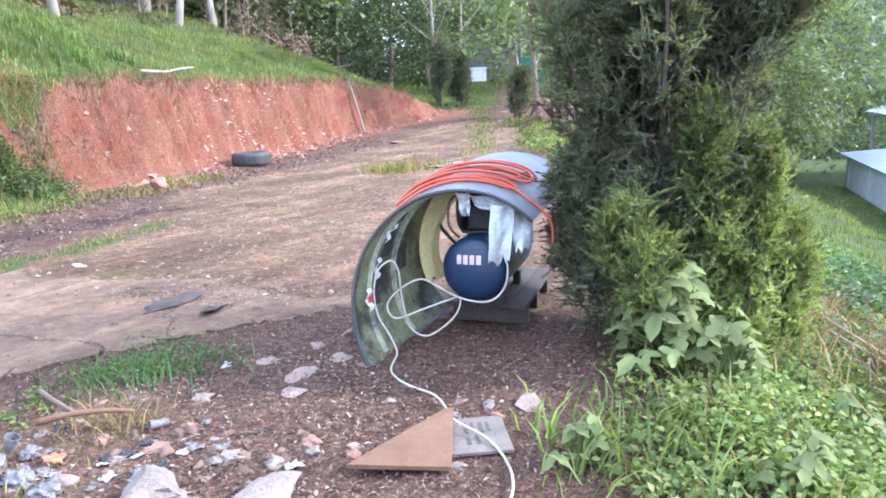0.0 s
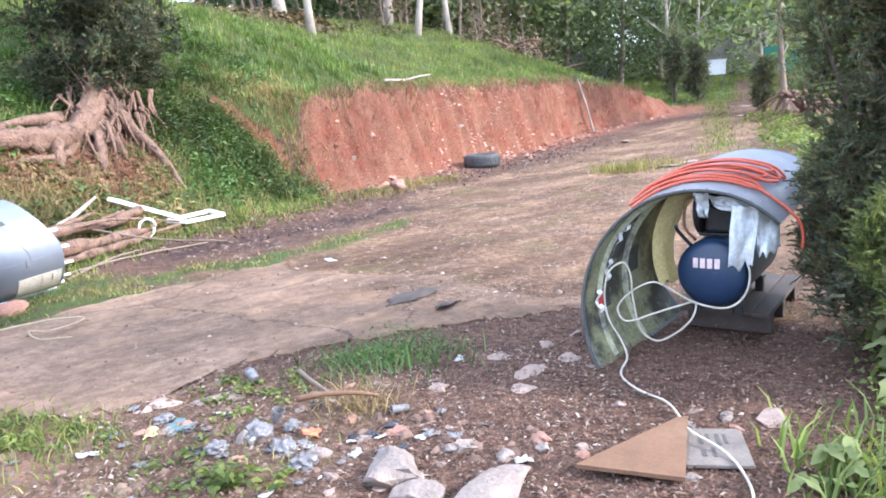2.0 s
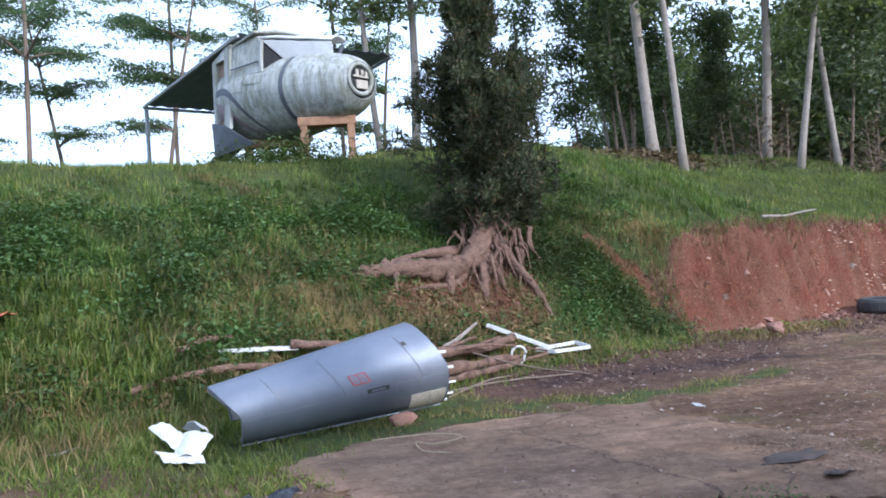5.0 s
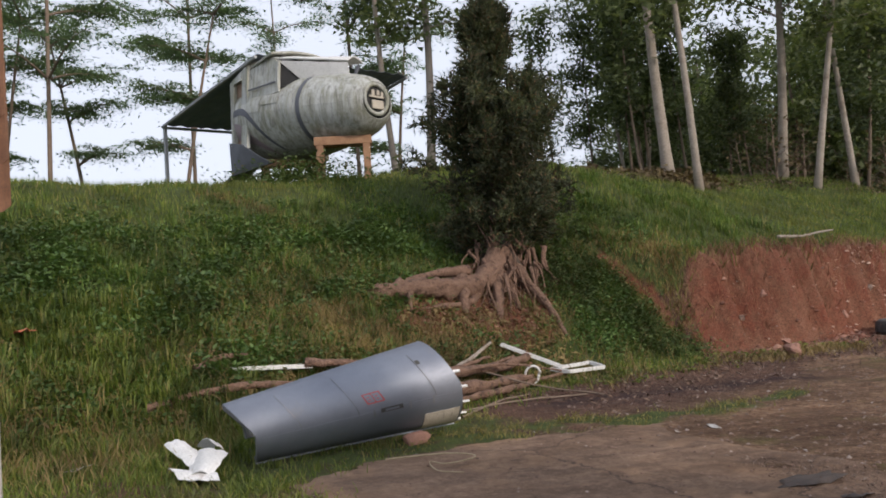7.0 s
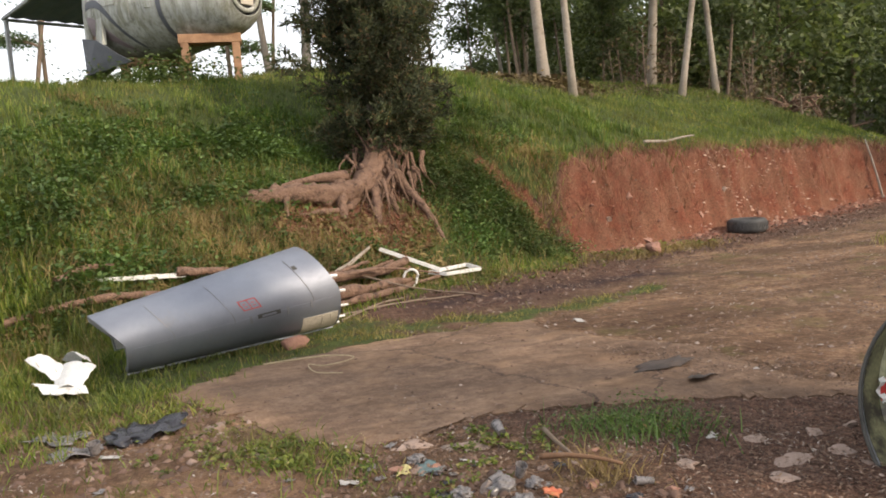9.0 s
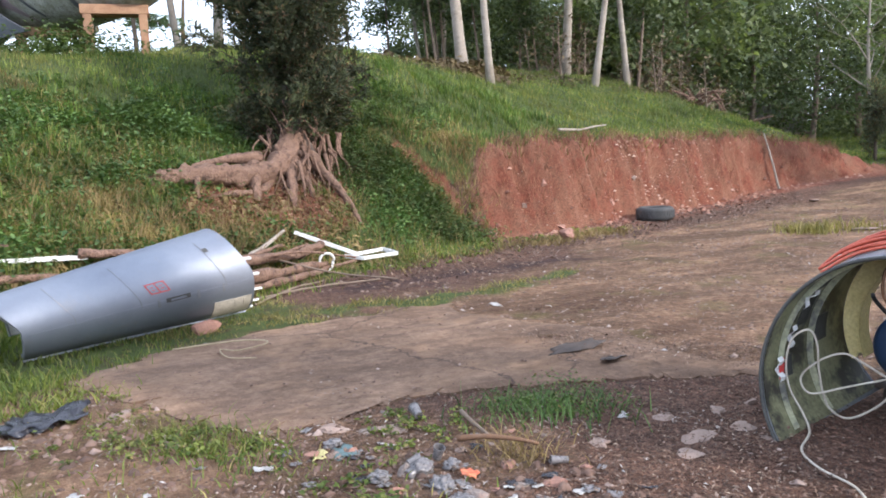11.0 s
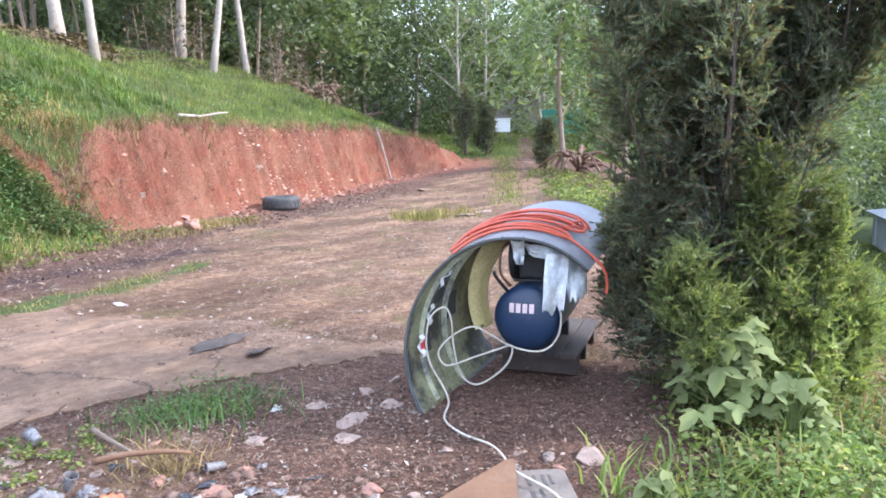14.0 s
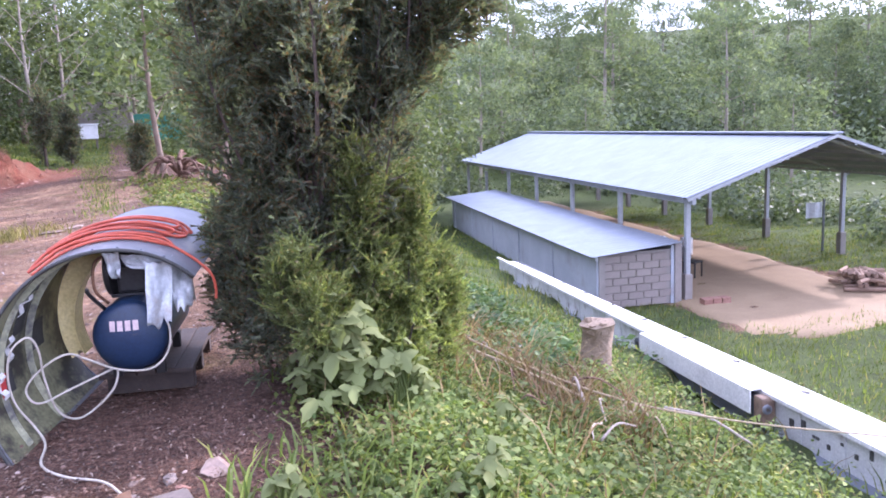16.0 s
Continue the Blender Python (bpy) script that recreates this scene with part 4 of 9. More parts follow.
# the big juniper beside the yard
def big_juniper():
    rnd = random.Random(8)
    o = at_ground(1.4, 4.55)
    pl = []
    def bulk(count, z0, z1, r0, r1, out0, out1, w0, w1, sprays):
        """Plumes all round the stems, none where the slope's side stands open."""
        k = 0
        while k < count:
            a, z = rnd.uniform(0, 6.28), rnd.uniform(z0, z1)
            rr, out = rnd.uniform(r0, r1) * (1 if z < 3.6 else 0.6), rnd.uniform(out0, out1)
            east = math.cos(a) * 0.88 - math.sin(a) * 0.47
            if east < -0.2:
                rr, out = rr * 0.82, out * 0.8
                if z < 0.75 and rnd.random() < 0.5:
                    continue
            if z < 2.3 and east > 0.3 and rnd.random() < 0.93:
                continue
            if 0.5 < z < 2.0 and abs(math.cos(a) * (rr + out / 2) * 0.96 - math.sin(a) * (rr + out / 2) * 0.27 + 0.38) < 0.14 and rnd.random() < 0.8:
                continue  # daylight between the stems
            if z < 1.35 and math.sin(a) < 0.15 and math.cos(a) * (rr + out) > -0.3 and rnd.random() < 0.9:
                continue  # the young columns stand before the stems here
            b = (math.cos(a) * rr, math.sin(a) * rr, z)
            pl.append((b, (b[0] + math.cos(a) * out, b[1] + math.sin(a) * out, z + rnd.uniform(0.5, 1.0)), rnd.uniform(w0, w1), sprays, False))
            k += 1

    bulk(52, 0.1, 1.7, 0.08, 0.42, 0.2, 0.46, 0.14, 0.24, 165)
    bulk(88, 1.1, 4.0, 0.05, 0.75, 0.2, 0.5, 0.15, 0.26, 150)
    for k in range(44):  # limb that leans out over the slope
        q = rnd.uniform(0.15, 1.35)
        b = (0.05 + 0.88 * q, -0.05 - 0.1 * q, 1.2 + 1.0 * q)
        pl.append((b, (b[0] + rnd.uniform(-0.25, 0.35), b[1] + rnd.uniform(-0.35, 0.35), b[2] + rnd.uniform(0.35, 0.8)), rnd.uniform(0.12, 0.2), 115, False))
    for k in range(16):  # skirts that reach the ground on the yard's side
        a, z = rnd.uniform(2.0, 4.6), rnd.uniform(0.0, 0.7)
        b = (math.cos(a) * 0.35 - 0.1, math.sin(a) * 0.35, z)
        pl.append((b, (b[0] + math.cos(a) * rnd.uniform(0.1, 0.3), b[1] + math.sin(a) * rnd.uniform(0.1, 0.3), z + rnd.uniform(0.4, 0.7)), rnd.uniform(0.14, 0.22), 110, False))
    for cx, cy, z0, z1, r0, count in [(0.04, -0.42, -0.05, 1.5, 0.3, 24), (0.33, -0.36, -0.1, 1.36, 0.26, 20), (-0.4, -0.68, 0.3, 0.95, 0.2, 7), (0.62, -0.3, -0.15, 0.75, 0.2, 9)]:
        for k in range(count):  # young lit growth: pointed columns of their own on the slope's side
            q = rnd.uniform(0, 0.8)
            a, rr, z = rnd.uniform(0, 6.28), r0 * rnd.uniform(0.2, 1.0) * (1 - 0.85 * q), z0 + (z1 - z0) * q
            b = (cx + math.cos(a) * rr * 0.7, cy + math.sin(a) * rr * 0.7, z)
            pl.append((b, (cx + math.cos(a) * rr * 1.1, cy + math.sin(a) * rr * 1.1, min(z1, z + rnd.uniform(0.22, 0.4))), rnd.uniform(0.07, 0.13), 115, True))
    trunks = [([(0, 0, -0.2), (0.05, 0.02, 1.2), (-0.1, 0.1, 2.8), (0.0, 0.1, 5.2)], 0.13), ([(-0.15, 0.15, -0.2), (-0.25, 0.2, 1.2), (-0.3, 0.15, 3.2)], 0.06),
              ([(0.1, 0.05, 0.1), (0.3, 0.15, 1.3), (0.75, -0.1, 2.0), (1.3, -0.15, 3.0)], 0.08), ([(-0.05, -0.15, -0.2), (-0.12, -0.25, 1.0), (-0.15, -0.2, 2.6)], 0.07)]
    juniper("juniper", o, 8, pl, "tall dark juniper tree with young sprays in a sunlit colour", NEEDLE, 1.0, NEEDLE_LIT, trunks=trunks)


big_juniper()


# the juniper on the slope with bared roots
def rooted_juniper():
    rnd = random.Random(9)
    o = at_ground(-9.0, 10.5)
    pl = []
    for k in range(98):
        z = rnd.uniform(-0.35, 4.1)
        wide = float(np.interp(z + 0.85, (0.3, 1.0, 1.9, 3.1, 4.0, 5.2), (0.95, 1.4, 1.95, 1.15, 0.4, 0.15)))
        a = rnd.uniform(0, 6.28)
        b = (math.cos(a) * 0.12, math.sin(a) * 0.12, z)
        pl.append((b, (math.cos(a) * wide * rnd.uniform(0.5, 1), math.sin(a) * wide * rnd.uniform(0.5, 1), z + rnd.uniform(0.6, 1.1)), rnd.uniform(0.22, 0.34), 165, False))
    pl += [((0, 0, 3.6), (0.0, 0, 5.6), 0.28, 160, False), ((0.2, 0.3, 1.7), (0.75, 0.85, 3.3), 0.22, 110, False), ((-0.3, -0.3, 1.2), (-0.85, -0.7, 2.6), 0.25, 120, False)]
    juniper("juniper", o, 10, pl, "dark juniper tree leaning over its bared roots", NEEDLE_SHADE, 1.7, leaflets=8, broad=1.35, trunks=[([(0, 0, -0.5), (0.05, 0, 1.2), (0, 0.05, 2.8), (0, 0, 5.0)], 0.2)])
    roots = thing("tree_roots", at_ground(-8.6, 9.9), "thick weathered tree roots bared by erosion", "roots")
    base = at_ground(-8.6, 9.9)

    def root(points, rad, name="root", taper=0.75):
        squash = 0.1
        pts = [Vector((x, y, float(ground_z(x, y)) + up)) - base for x, y, up in points]
        path = curve_path(pts, 10 if rad > 0.1 else 5)
        n = len(path)
        sh = Shape().tube(path, [rad * (1 - taper * i / (n - 1)) * (1 + 0.05 * math.sin(i * 1.3 + rad * 90) + 0.13 * noise.noise((i * 0.6, rad * 40, 0))) for i in range(n)], 22 if rad > 0.1 else 10)
        sh.v = [tuple(Vector(p) * 1.0 + Vector((noise.noise(Vector(p) * 5), noise.noise(Vector(p) * 5 + Vector((9, 0, 0))), noise.noise(Vector(p) * 7 + Vector((0, 9, 0))))) * rad * (0.16 + squash) + Vector((noise.noise(Vector(p) * 19), noise.noise(Vector(p) * 19 + Vector((7, 0, 0))), noise.noise(Vector(p) * 19 + Vector((0, 7, 0))))) * min(0.018, rad * 0.14)) for p in sh.v]
        part(name, sh, ROOT, roots, smooth_shade=True)

    # flared foot of the trunk, ridged where the roots leave it
    crown = Shape()
    lev = [(0.9, -0.9), (0.74, -0.6), (0.6, -0.35), (0.48, -0.12), (0.4, 0.1), (0.33, 0.3), (0.27, 0.5), (0.2, 0.72)]
    m, at0 = 72, Vector((-8.85, 10.3, float(ground_z(-8.85, 10.3)))) - base
    cv = []
    for r0, z in lev:
        for k in range(m):
            a = 6.2832 * k / m
            rr = r0 * (0.8 + 0.5 * noise.noise((math.cos(a) * 3.6, math.sin(a) * 3.6, z * 0.8)) + 0.3 * noise.noise((math.cos(a) * 9, math.sin(a) * 9, z * 2.5)))
            cv.append(at0 + Vector((math.cos(a) * rr, math.sin(a) * rr, z + 0.08 * noise.noise((a * 2, z * 3, 4)))))
    crown.add(cv, [(j * m + k, j * m + (k + 1) % m, (j + 1) * m + (k + 1) % m, (j + 1) * m + k) for j in range(len(lev) - 1) for k in range(m)])
    # dark bark here also stands for the shaded gaps between the roots
    part("root_crown", crown, BARK_DARK, roots, "dark foot of the trunk between the roots", smooth_shade=True)
    root([(-8.75, 10.2, 0.35), (-8.6, 9.65, 0.2), (-8.72, 9.1, 0.13), (-8.85, 8.6, 0.19), (-9.12, 8.05, 0.12), (-9.35, 7.6, -0.06)], 0.22, taper=0.42)
    root([(-8.62, 9.6, 0.05), (-8.55, 9.1, 0.02), (-8.6, 8.6, 0.06), (-8.85, 8.2, -0.05)], 0.09)
    root([(-8.8, 9.4, 0.3), (-8.95, 8.9, 0.3), (-9.15, 8.4, 0.2), (-9.3, 8.1, 0.0)], 0.1)
    root([(-8.7, 10.3, 0.4), (-8.2, 10.2, 0.2), (-7.7, 10.15, 0.1), (-7.25, 9.95, 0.04)], 0.12)
    root([(-8.9, 10.4, 0.3), (-8.4, 9.7, 0.2), (-8.05, 9.3, 0.0)], 0.17)
    root([(-8.8, 10.2, 0.4), (-8.45, 10.0, 0.2), (-8.0, 9.75, -0.02)], 0.13)
    root([(-8.75, 9.2, 0.28), (-8.5, 8.95, 0.1), (-8.3, 8.8, -0.1)], 0.12)
    root([(-9.0, 8.2, 0.26), (-8.85, 8.05, 0.08), (-8.7, 7.95, -0.05)], 0.06)
    root([(-8.8, 10.4, 0.1), (-8.65, 10.1, 0.45), (-8.7, 9.85, 0.8)], 0.05)
    root([(-8.7, 10.5, 0.1), (-8.45, 10.4, 0.5), (-8.35, 10.45, 0.85)], 0.045)
    for k in range(10):  # strands grown along the thick root
        q = rnd.uniform(0, 0.75)
        a, b = q, min(1, q + rnd.uniform(0.15, 0.4))
        at = lambda u: (-8.65 - 0.85 * u + rnd.uniform(-0.12, 0.25), 10.1 - 2.4 * u, rnd.uniform(0.0, 0.16))
        root([at(a), at((a + b) / 2), at(b)], rnd.uniform(0.015, 0.035))
    for k in range(64):
        x, y = rnd.uniform(-9.1, -8.1), rnd.uniform(9.6, 10.8)
        root([(x, y, 0.45), (x + rnd.uniform(-0.05, 0.25), y + rnd.uniform(-0.25, 0.1), 0.25), (x + rnd.uniform(0, 0.4), y + rnd.uniform(-0.5, 0.1), 0.0)], rnd.uniform(0.014, 0.04))
    for k in range(12):
        x, y = rnd.uniform(-8.9, -8.3), rnd.uniform(9.9, 10.6)
        root([(x, y, 0.3), (x + rnd.uniform(-0.1, 0.1), y, 0.6), (x + rnd.uniform(-0.2, 0.2), y - rnd.uniform(0, 0.3), rnd.uniform(0.75, 1.05))], rnd.uniform(0.018, 0.035))


rooted_juniper()

# ---- trees of the hill, the lane and the far slopes ----
TALL = tree("plantation_tree", 41, 13, 0.34, BARK_PALE, LEAF_MID, "tall pale-trunked tree with a high leafy crown", 2.6, 0.42, 16, 6500, 0.17, 0.7, 0.95, 0.7)
SLIM = tree("plantation_tree", 42, 11, 0.2, BARK_PALE, LEAF_MID, "slim pale-trunked tree leaning a little", 1.9, 0.38, 13, 4500, 0.16, 0.7, 0.8, 0.9)
POLE = tree("slender_tree", 43, 9, 0.13, BARK, LEAF_DARK, "slender dark tree with a small crown", 1.5, 0.3, 12, 3600, 0.16, 0.8, 0.75, 0.5)
def umbrella(seed, height, tiers, spread, lean, label):
    """A slender stem with level limbs in tiers; thin flat pads of small leaves lie over the limbs' outer ends."""
    rnd, r = random.Random(seed), np.random.RandomState(seed)
    t = thing("umbrella_tree", None, label, "tree")
    spine = limb_path((0, 0, -0.3), (lean, 0.3 * lean, height), 0.02, rnd, 10)
    part("trunk", Shape().tube(spine, [0.085 - 0.005 * k for k in range(11)], 8), BARK, t, smooth_shade=True)
    wood, C, S = Shape(), [], []
    for k in range(tiers):
        q = 0.36 + 0.62 * (k + rnd.uniform(-0.25, 0.25)) / max(1, tiers - 1)
        q = min(0.99, q)
        i = min(9, int(q * 10))
        base = spine[i].lerp(spine[i + 1], q * 10 - i)
        for j in range(rnd.choice((2, 3, 3, 4))):
            a, reach = rnd.uniform(0, 6.28), spread * rnd.uniform(0.5, 1.1) * (1.1 - 0.4 * q)
            end = base + Vector((math.cos(a) * reach, math.sin(a) * reach, rnd.uniform(0.1, 0.32) * reach))
            path = [base.lerp(end, m / 6) + Vector((0, 0, 0.08 * reach * math.sin(math.pi * m / 6))) for m in range(7)]
            wood.tube(path, [0.045, 0.04, 0.034, 0.028, 0.022, 0.016, 0.01], 4, False)
            for m in (3, 4, 5, 6):
                C.append(path[m] + Vector((rnd.gauss(0, 0.2), rnd.gauss(0, 0.2), 0.08)))
                S.append(0.3 + 0.05 * m)
                for f in range(2):
                    e = path[m] + Vector((rnd.gauss(0, 0.5), rnd.gauss(0, 0.5), rnd.uniform(0.0, 0.2)))
                    wood.tube([path[m], e], [0.012, 0.006], 3, False)
                    C.append(e)
                    S.append(0.32)
    tagged(part("branchwork", wood, BARK, t, smooth_shade=True), kind="stuff")
    C, S = np.array(C), np.array(S)
    n = len(C) * 70
    pick = r.randint(0, len(C), n)
    u = r.normal(size=(n, 3)) * np.array([1, 1, 0.16])
    P = C[pick] + u * S[pick][:, None] * 0.75
    P[:, 2] -= 0.12 * (u[:, 0] ** 2 + u[:, 1] ** 2) * S[pick]
    V, F = leaf_cloud(P, r.normal(size=(n, 3)) * 0.45 + np.array([0, 0, 1.0]), 0.13, r, 0.5, simple=True)
    part("crown", mesh_np("crown", V, F, LEAF_AIRY_HAZE), LEAF_AIRY_HAZE, t)
    return t


FLAT = umbrella(44, 13.5, 6, 3.3, 0.5, "umbrella tree with flat airy layers of leaves")
FLAT_LOW = umbrella(45, 7.0, 4, 2.4, 1.3, "low leaning umbrella tree with flat airy layers of leaves")
ROUND = tree("broadleaf_tree", 45, 8.5, 0.35, BARK, LEAF_DARK, "dense dark green broadleaf tree", 2.9, 0.12, 20, 8500, 0.185, 0.8, 1.15, 0.5, 0.15)
WIDE = tree("broadleaf_tree", 46, 7.5, 0.3, BARK, LEAF_MID, "leafy green broadleaf tree", 2.9, 0.12, 18, 7500, 0.185, 0.75, 1.1, 0.5, 0.2)
PALE = tree("hillside_tree", 47, 10, 0.35, BARK_PALE, LEAF_HAZE_PALE, "green tree on the far hillside, paled as if by haze", 3.6, 0.15, 16, 4800, 0.24, 0.75, 1.2, 0.5, 0.15)
PALE2 = tree("hillside_tree", 48, 12, 0.3, BARK_PALE, LEAF_HAZE_PALE, "airy green tree on the far hillside, paled as if by haze", 4.0, 0.3, 14, 4400, 0.22, 0.35, 1.25, 0.5, 0.1)
BARE = tree("bare_tree", 49, 7.5, 0.22, BARK_PALE, LEAF_MID, "pale half-bare tree with long thin limbs", 2.6, 0.3, 16, 350, 0.2, 0.7, 0.8, 0.3, -0.3)
DRYBUSH = tree("withered_shrub", 50, 1.7, 0.07, BARK, LEAF_DRY, "withered grey-brown shrub with bare twigs", 0.9, 0.1, 14, 90, 0.1, 0.7, 0.4, 0.5, -0.2)
RED = tree("broadleaf_tree", 51, 6.0, 0.2, BARK, LEAF_MID, "thin tree with sparse yellowish leaves", 1.6, 0.3, 13, 1300, 0.2, 0.8, 0.75, 0.3)


def plant(proto, x, y, turn=0.0, size=1.0, group="", sink=0.15, used=set(), tilt=0.0):
    m = Matrix.Translation(at_ground(x, y, sink)) @ Matrix.Rotation(radians(tilt), 4, Vector((x, y, 0))) @ pose(0, 0, 0, 0, 0, turn) @ Matrix.Scale(size, 4)
    if proto.name in used:
        ob = copy_thing(proto, m)
    else:
        used.add(proto.name)
        proto.matrix_basis = m
        ob = proto
    if group:
        tagged(ob, group=group)
    return ob


HILLSIDE = "trees on the hilltop"
plant(TALL, -10.1, 19.4, 20, 1.0, HILLSIDE)
plant(SLIM, -8.75, 18.2, 100, 1.05, HILLSIDE, tilt=-9)
plant(TALL, -9.1, 24.9, 200, 0.95, HILLSIDE)
plant(SLIM, -7.4, 22.9, 250, 1.0, HILLSIDE, tilt=13)
plant(TALL, -17.6, 17.4, 300, 1.0, HILLSIDE)
plant(SLIM, -18.6, 17.0, 10, 1.15, HILLSIDE)
for p, deg, d, turn, size in [(FLAT, 72.0, 27, 0, 1.0), (FLAT, 62.5, 31, 120, 1.0), (FLAT_LOW, 69.5, 30, 200, 0.95), (FLAT_LOW, 63.5, 27, 40, 1.05), (FLAT, 50.5, 29, 250, 1.05), (FLAT_LOW, 47.8, 33, 90, 1.2),
                              (FLAT, 77, 34, 300, 1.1), (FLAT_LOW, 75, 31, 10, 1.1), (FLAT, 82, 30, 60, 0.95), (FLAT, 56.0, 40, 160, 1.0)]:
    plant(p, -math.sin(radians(deg)) * d, math.cos(radians(deg)) * d, turn, size, "umbrella trees against the sky")
rt = random.Random(77)
for k in range(26):  # slim stems in the wood behind the hilltop
    a, d = radians(rt.uniform(12, 33.5)), rt.uniform(26, 44)
    plant(rt.choice((POLE, SLIM, TALL, POLE)), -math.sin(a) * d, math.cos(a) * d, rt.uniform(0, 360), rt.uniform(0.75, 1.1), HILLSIDE)
for k in range(18):  # darker wood further back
    a, d = radians(rt.uniform(6, 31)), rt.uniform(38, 62)
    plant(rt.choice((ROUND, WIDE, ROUND)), -math.sin(a) * d, math.cos(a) * d, rt.uniform(0, 360), rt.uniform(0.8, 1.3), "trees of the wood")
for x, y, p, size in [(-6.6, 34, WIDE, 0.95), (-4.6, 36, ROUND, 0.85), (-2.4, 39, ROUND, 0.9), (-0.5, 44, WIDE, 0.9), (-8.5, 33, ROUND, 0.8), (2.0, 48, ROUND, 1.0), (-11, 33, WIDE, 0.9), (6.5, 30, RED, 1.0), (8, 38, WIDE, 0.9), (5.5, 50, PALE, 0.8), (9, 46, ROUND, 0.9)]:
    plant(p, x, y, rt.uniform(0, 360), size, "trees along the lane")
plant(POLE, -18.5, 26.0, 60, 1.0, HILLSIDE)
plant(ROUND, -24.0, 35.0, 140, 0.55, "trees of the wood")
plant(BARE, 0.2, 36, 30, 1.0)
plant(BARE, 1.3, 43, 130, 1.1)
for k in range(20):
    a = radians(rt.uniform(9, 24))
    d = rt.uniform(25.5, 30)
    plant(DRYBUSH, -math.sin(a) * d, math.cos(a) * d, rt.uniform(0, 360), rt.uniform(0.7, 1.2), "withered shrubs on the hilltop")
for k in range(74):  # the far hillside
    a, d = radians(rt.uniform(-78, 4)), rt.uniform(52, 125) ** 1.0
    if -66 < math.degrees(a) < -22 and d < 60:
        d += 14
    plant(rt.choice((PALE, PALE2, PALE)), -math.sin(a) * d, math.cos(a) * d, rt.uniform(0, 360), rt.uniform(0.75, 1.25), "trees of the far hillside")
for x, y, p, size in [(15.5, 33, WIDE, 0.85), (13.2, 30, WIDE, 0.6), (26, 44, PALE2, 0.8), (32, 40, PALE, 0.8), (38, 34, PALE2, 0.9), (34, 26, PALE, 0.75), (22, 46, PALE, 0.8)]:
    plant(p, x, y, rt.uniform(0, 360), size, "trees behind the shed")


def thicket(name, clumps, seed, spots, radius, height, per, leaf, material, label):
    """Undergrowth: uneven leafy mounds that run into one another. spots(r, n) gives where they stand."""
    r = np.random.RandomState(seed)
    x, y = spots(r, clumps)
    R, H = r.uniform(*radius, clumps), r.uniform(*height, clumps)
    k = np.repeat(np.arange(clumps), per)
    d = r.normal(size=(len(k), 3))
    d[:, 2] = np.abs(d[:, 2])
    d /= np.linalg.norm(d, axis=1)[:, None]
    lobe = 0.78 + 0.3 * np.sin(d[:, 0] * 5 + k) * np.cos(d[:, 1] * 6 + 2 * k) + r.normal(0, 0.1, len(k))
    px, py = x[k] + d[:, 0] * R[k] * lobe, y[k] + d[:, 1] * R[k] * lobe
    P = np.stack([px, py, ground_z(px, py) + d[:, 2] * H[k] * lobe], 1)
    V, F = leaf_cloud(P, d + r.normal(0, 0.5, d.shape) + np.array([0, 0, 0.4]), leaf, r, 0.6, simple=True)
    return tagged(new(name, mesh_np(name, V, F, material)), label, "undergrowth", kind="stuff")


def fan(lo, hi, near, far):
    """Spots between two bearings (degrees to the left of the y axis) and two distances."""
    def spots(r, n):
        a, d = np.radians(r.uniform(lo, hi, n)), np.sqrt(r.uniform(near ** 2, far ** 2, n))
        return -np.sin(a) * d, np.cos(a) * d
    return spots


def beside_shed(r, n):
    """Along the far and outer sides of the shed's yard."""
    q = r.uniform(0, 1, n)
    u, v = np.where(q < 0.4, r.uniform(-3, 12, n), r.uniform(9.5, 15, n)), np.where(q < 0.4, r.uniform(27, 34, n), r.uniform(2, 30, n))
    c, s = math.cos(0.291), math.sin(0.291)
    return 13.5 + u * c + v * s, 13.4 - u * s + v * c


thicket("hillside_woods", 620, 201, fan(-80, 3, 58, 112), (2.2, 4.5), (2.5, 7.5), 130, 0.5, LEAF_HAZE_PALE, "green woods covering the far hillside, paled as if by haze")
thicket("shed_bushes", 110, 202, beside_shed, (0.8, 1.8), (0.8, 2.6), 170, 0.2, LEAF_DARK, "dark green bushes round the shed's yard")
thicket("wood_undergrowth", 150, 203, fan(7, 36, 30, 44), (0.8, 2.0), (0.8, 2.6), 150, 0.2, LEAF_DARK, "dark undergrowth between the trees of the wood")
thicket("lane_hedge", 46, 204, fan(-9, 9, 41, 52), (0.7, 1.6), (0.7, 2.4), 150, 0.2, LEAF_MID, "leafy undergrowth at the lane's end")
thicket("fallen_leaf_heaps", 90, 205, fan(25, 34, 20.5, 24.5), (0.3, 0.8), (0.12, 0.45), 70, 0.17, LEAF_DRY, "brown heaps of fallen leaves and twigs on the hilltop")


def small_conifer(x, y, tall, seed):
    rnd = random.Random(seed)
    pl = []
    for k in range(26):
        z = rnd.uniform(0.0, 0.8) * tall
        wide = 0.34 * (1 - z / tall) + 0.05
        a = rnd.uniform(0, 6.28)
        pl.append(((math.cos(a) * wide * 0.4, math.sin(a) * wide * 0.4, z), (math.cos(a) * wide, math.sin(a) * wide, z + 0.3 * tall), 0.16, 40, False))
    juniper("conifer", at_ground(x, y), seed, pl, "small cone-shaped conifer beside the lane", NEEDLE, 2.2, leaflets=8, broad=1.3, trunks=[([(0, 0, -0.1), (0, 0, tall * 0.5), (0, 0, tall * 0.95)], 0.06)])


small_conifer(0.15, 30.5, 2.9, 61)
small_conifer(1.0, 31.0, 2.0, 62)


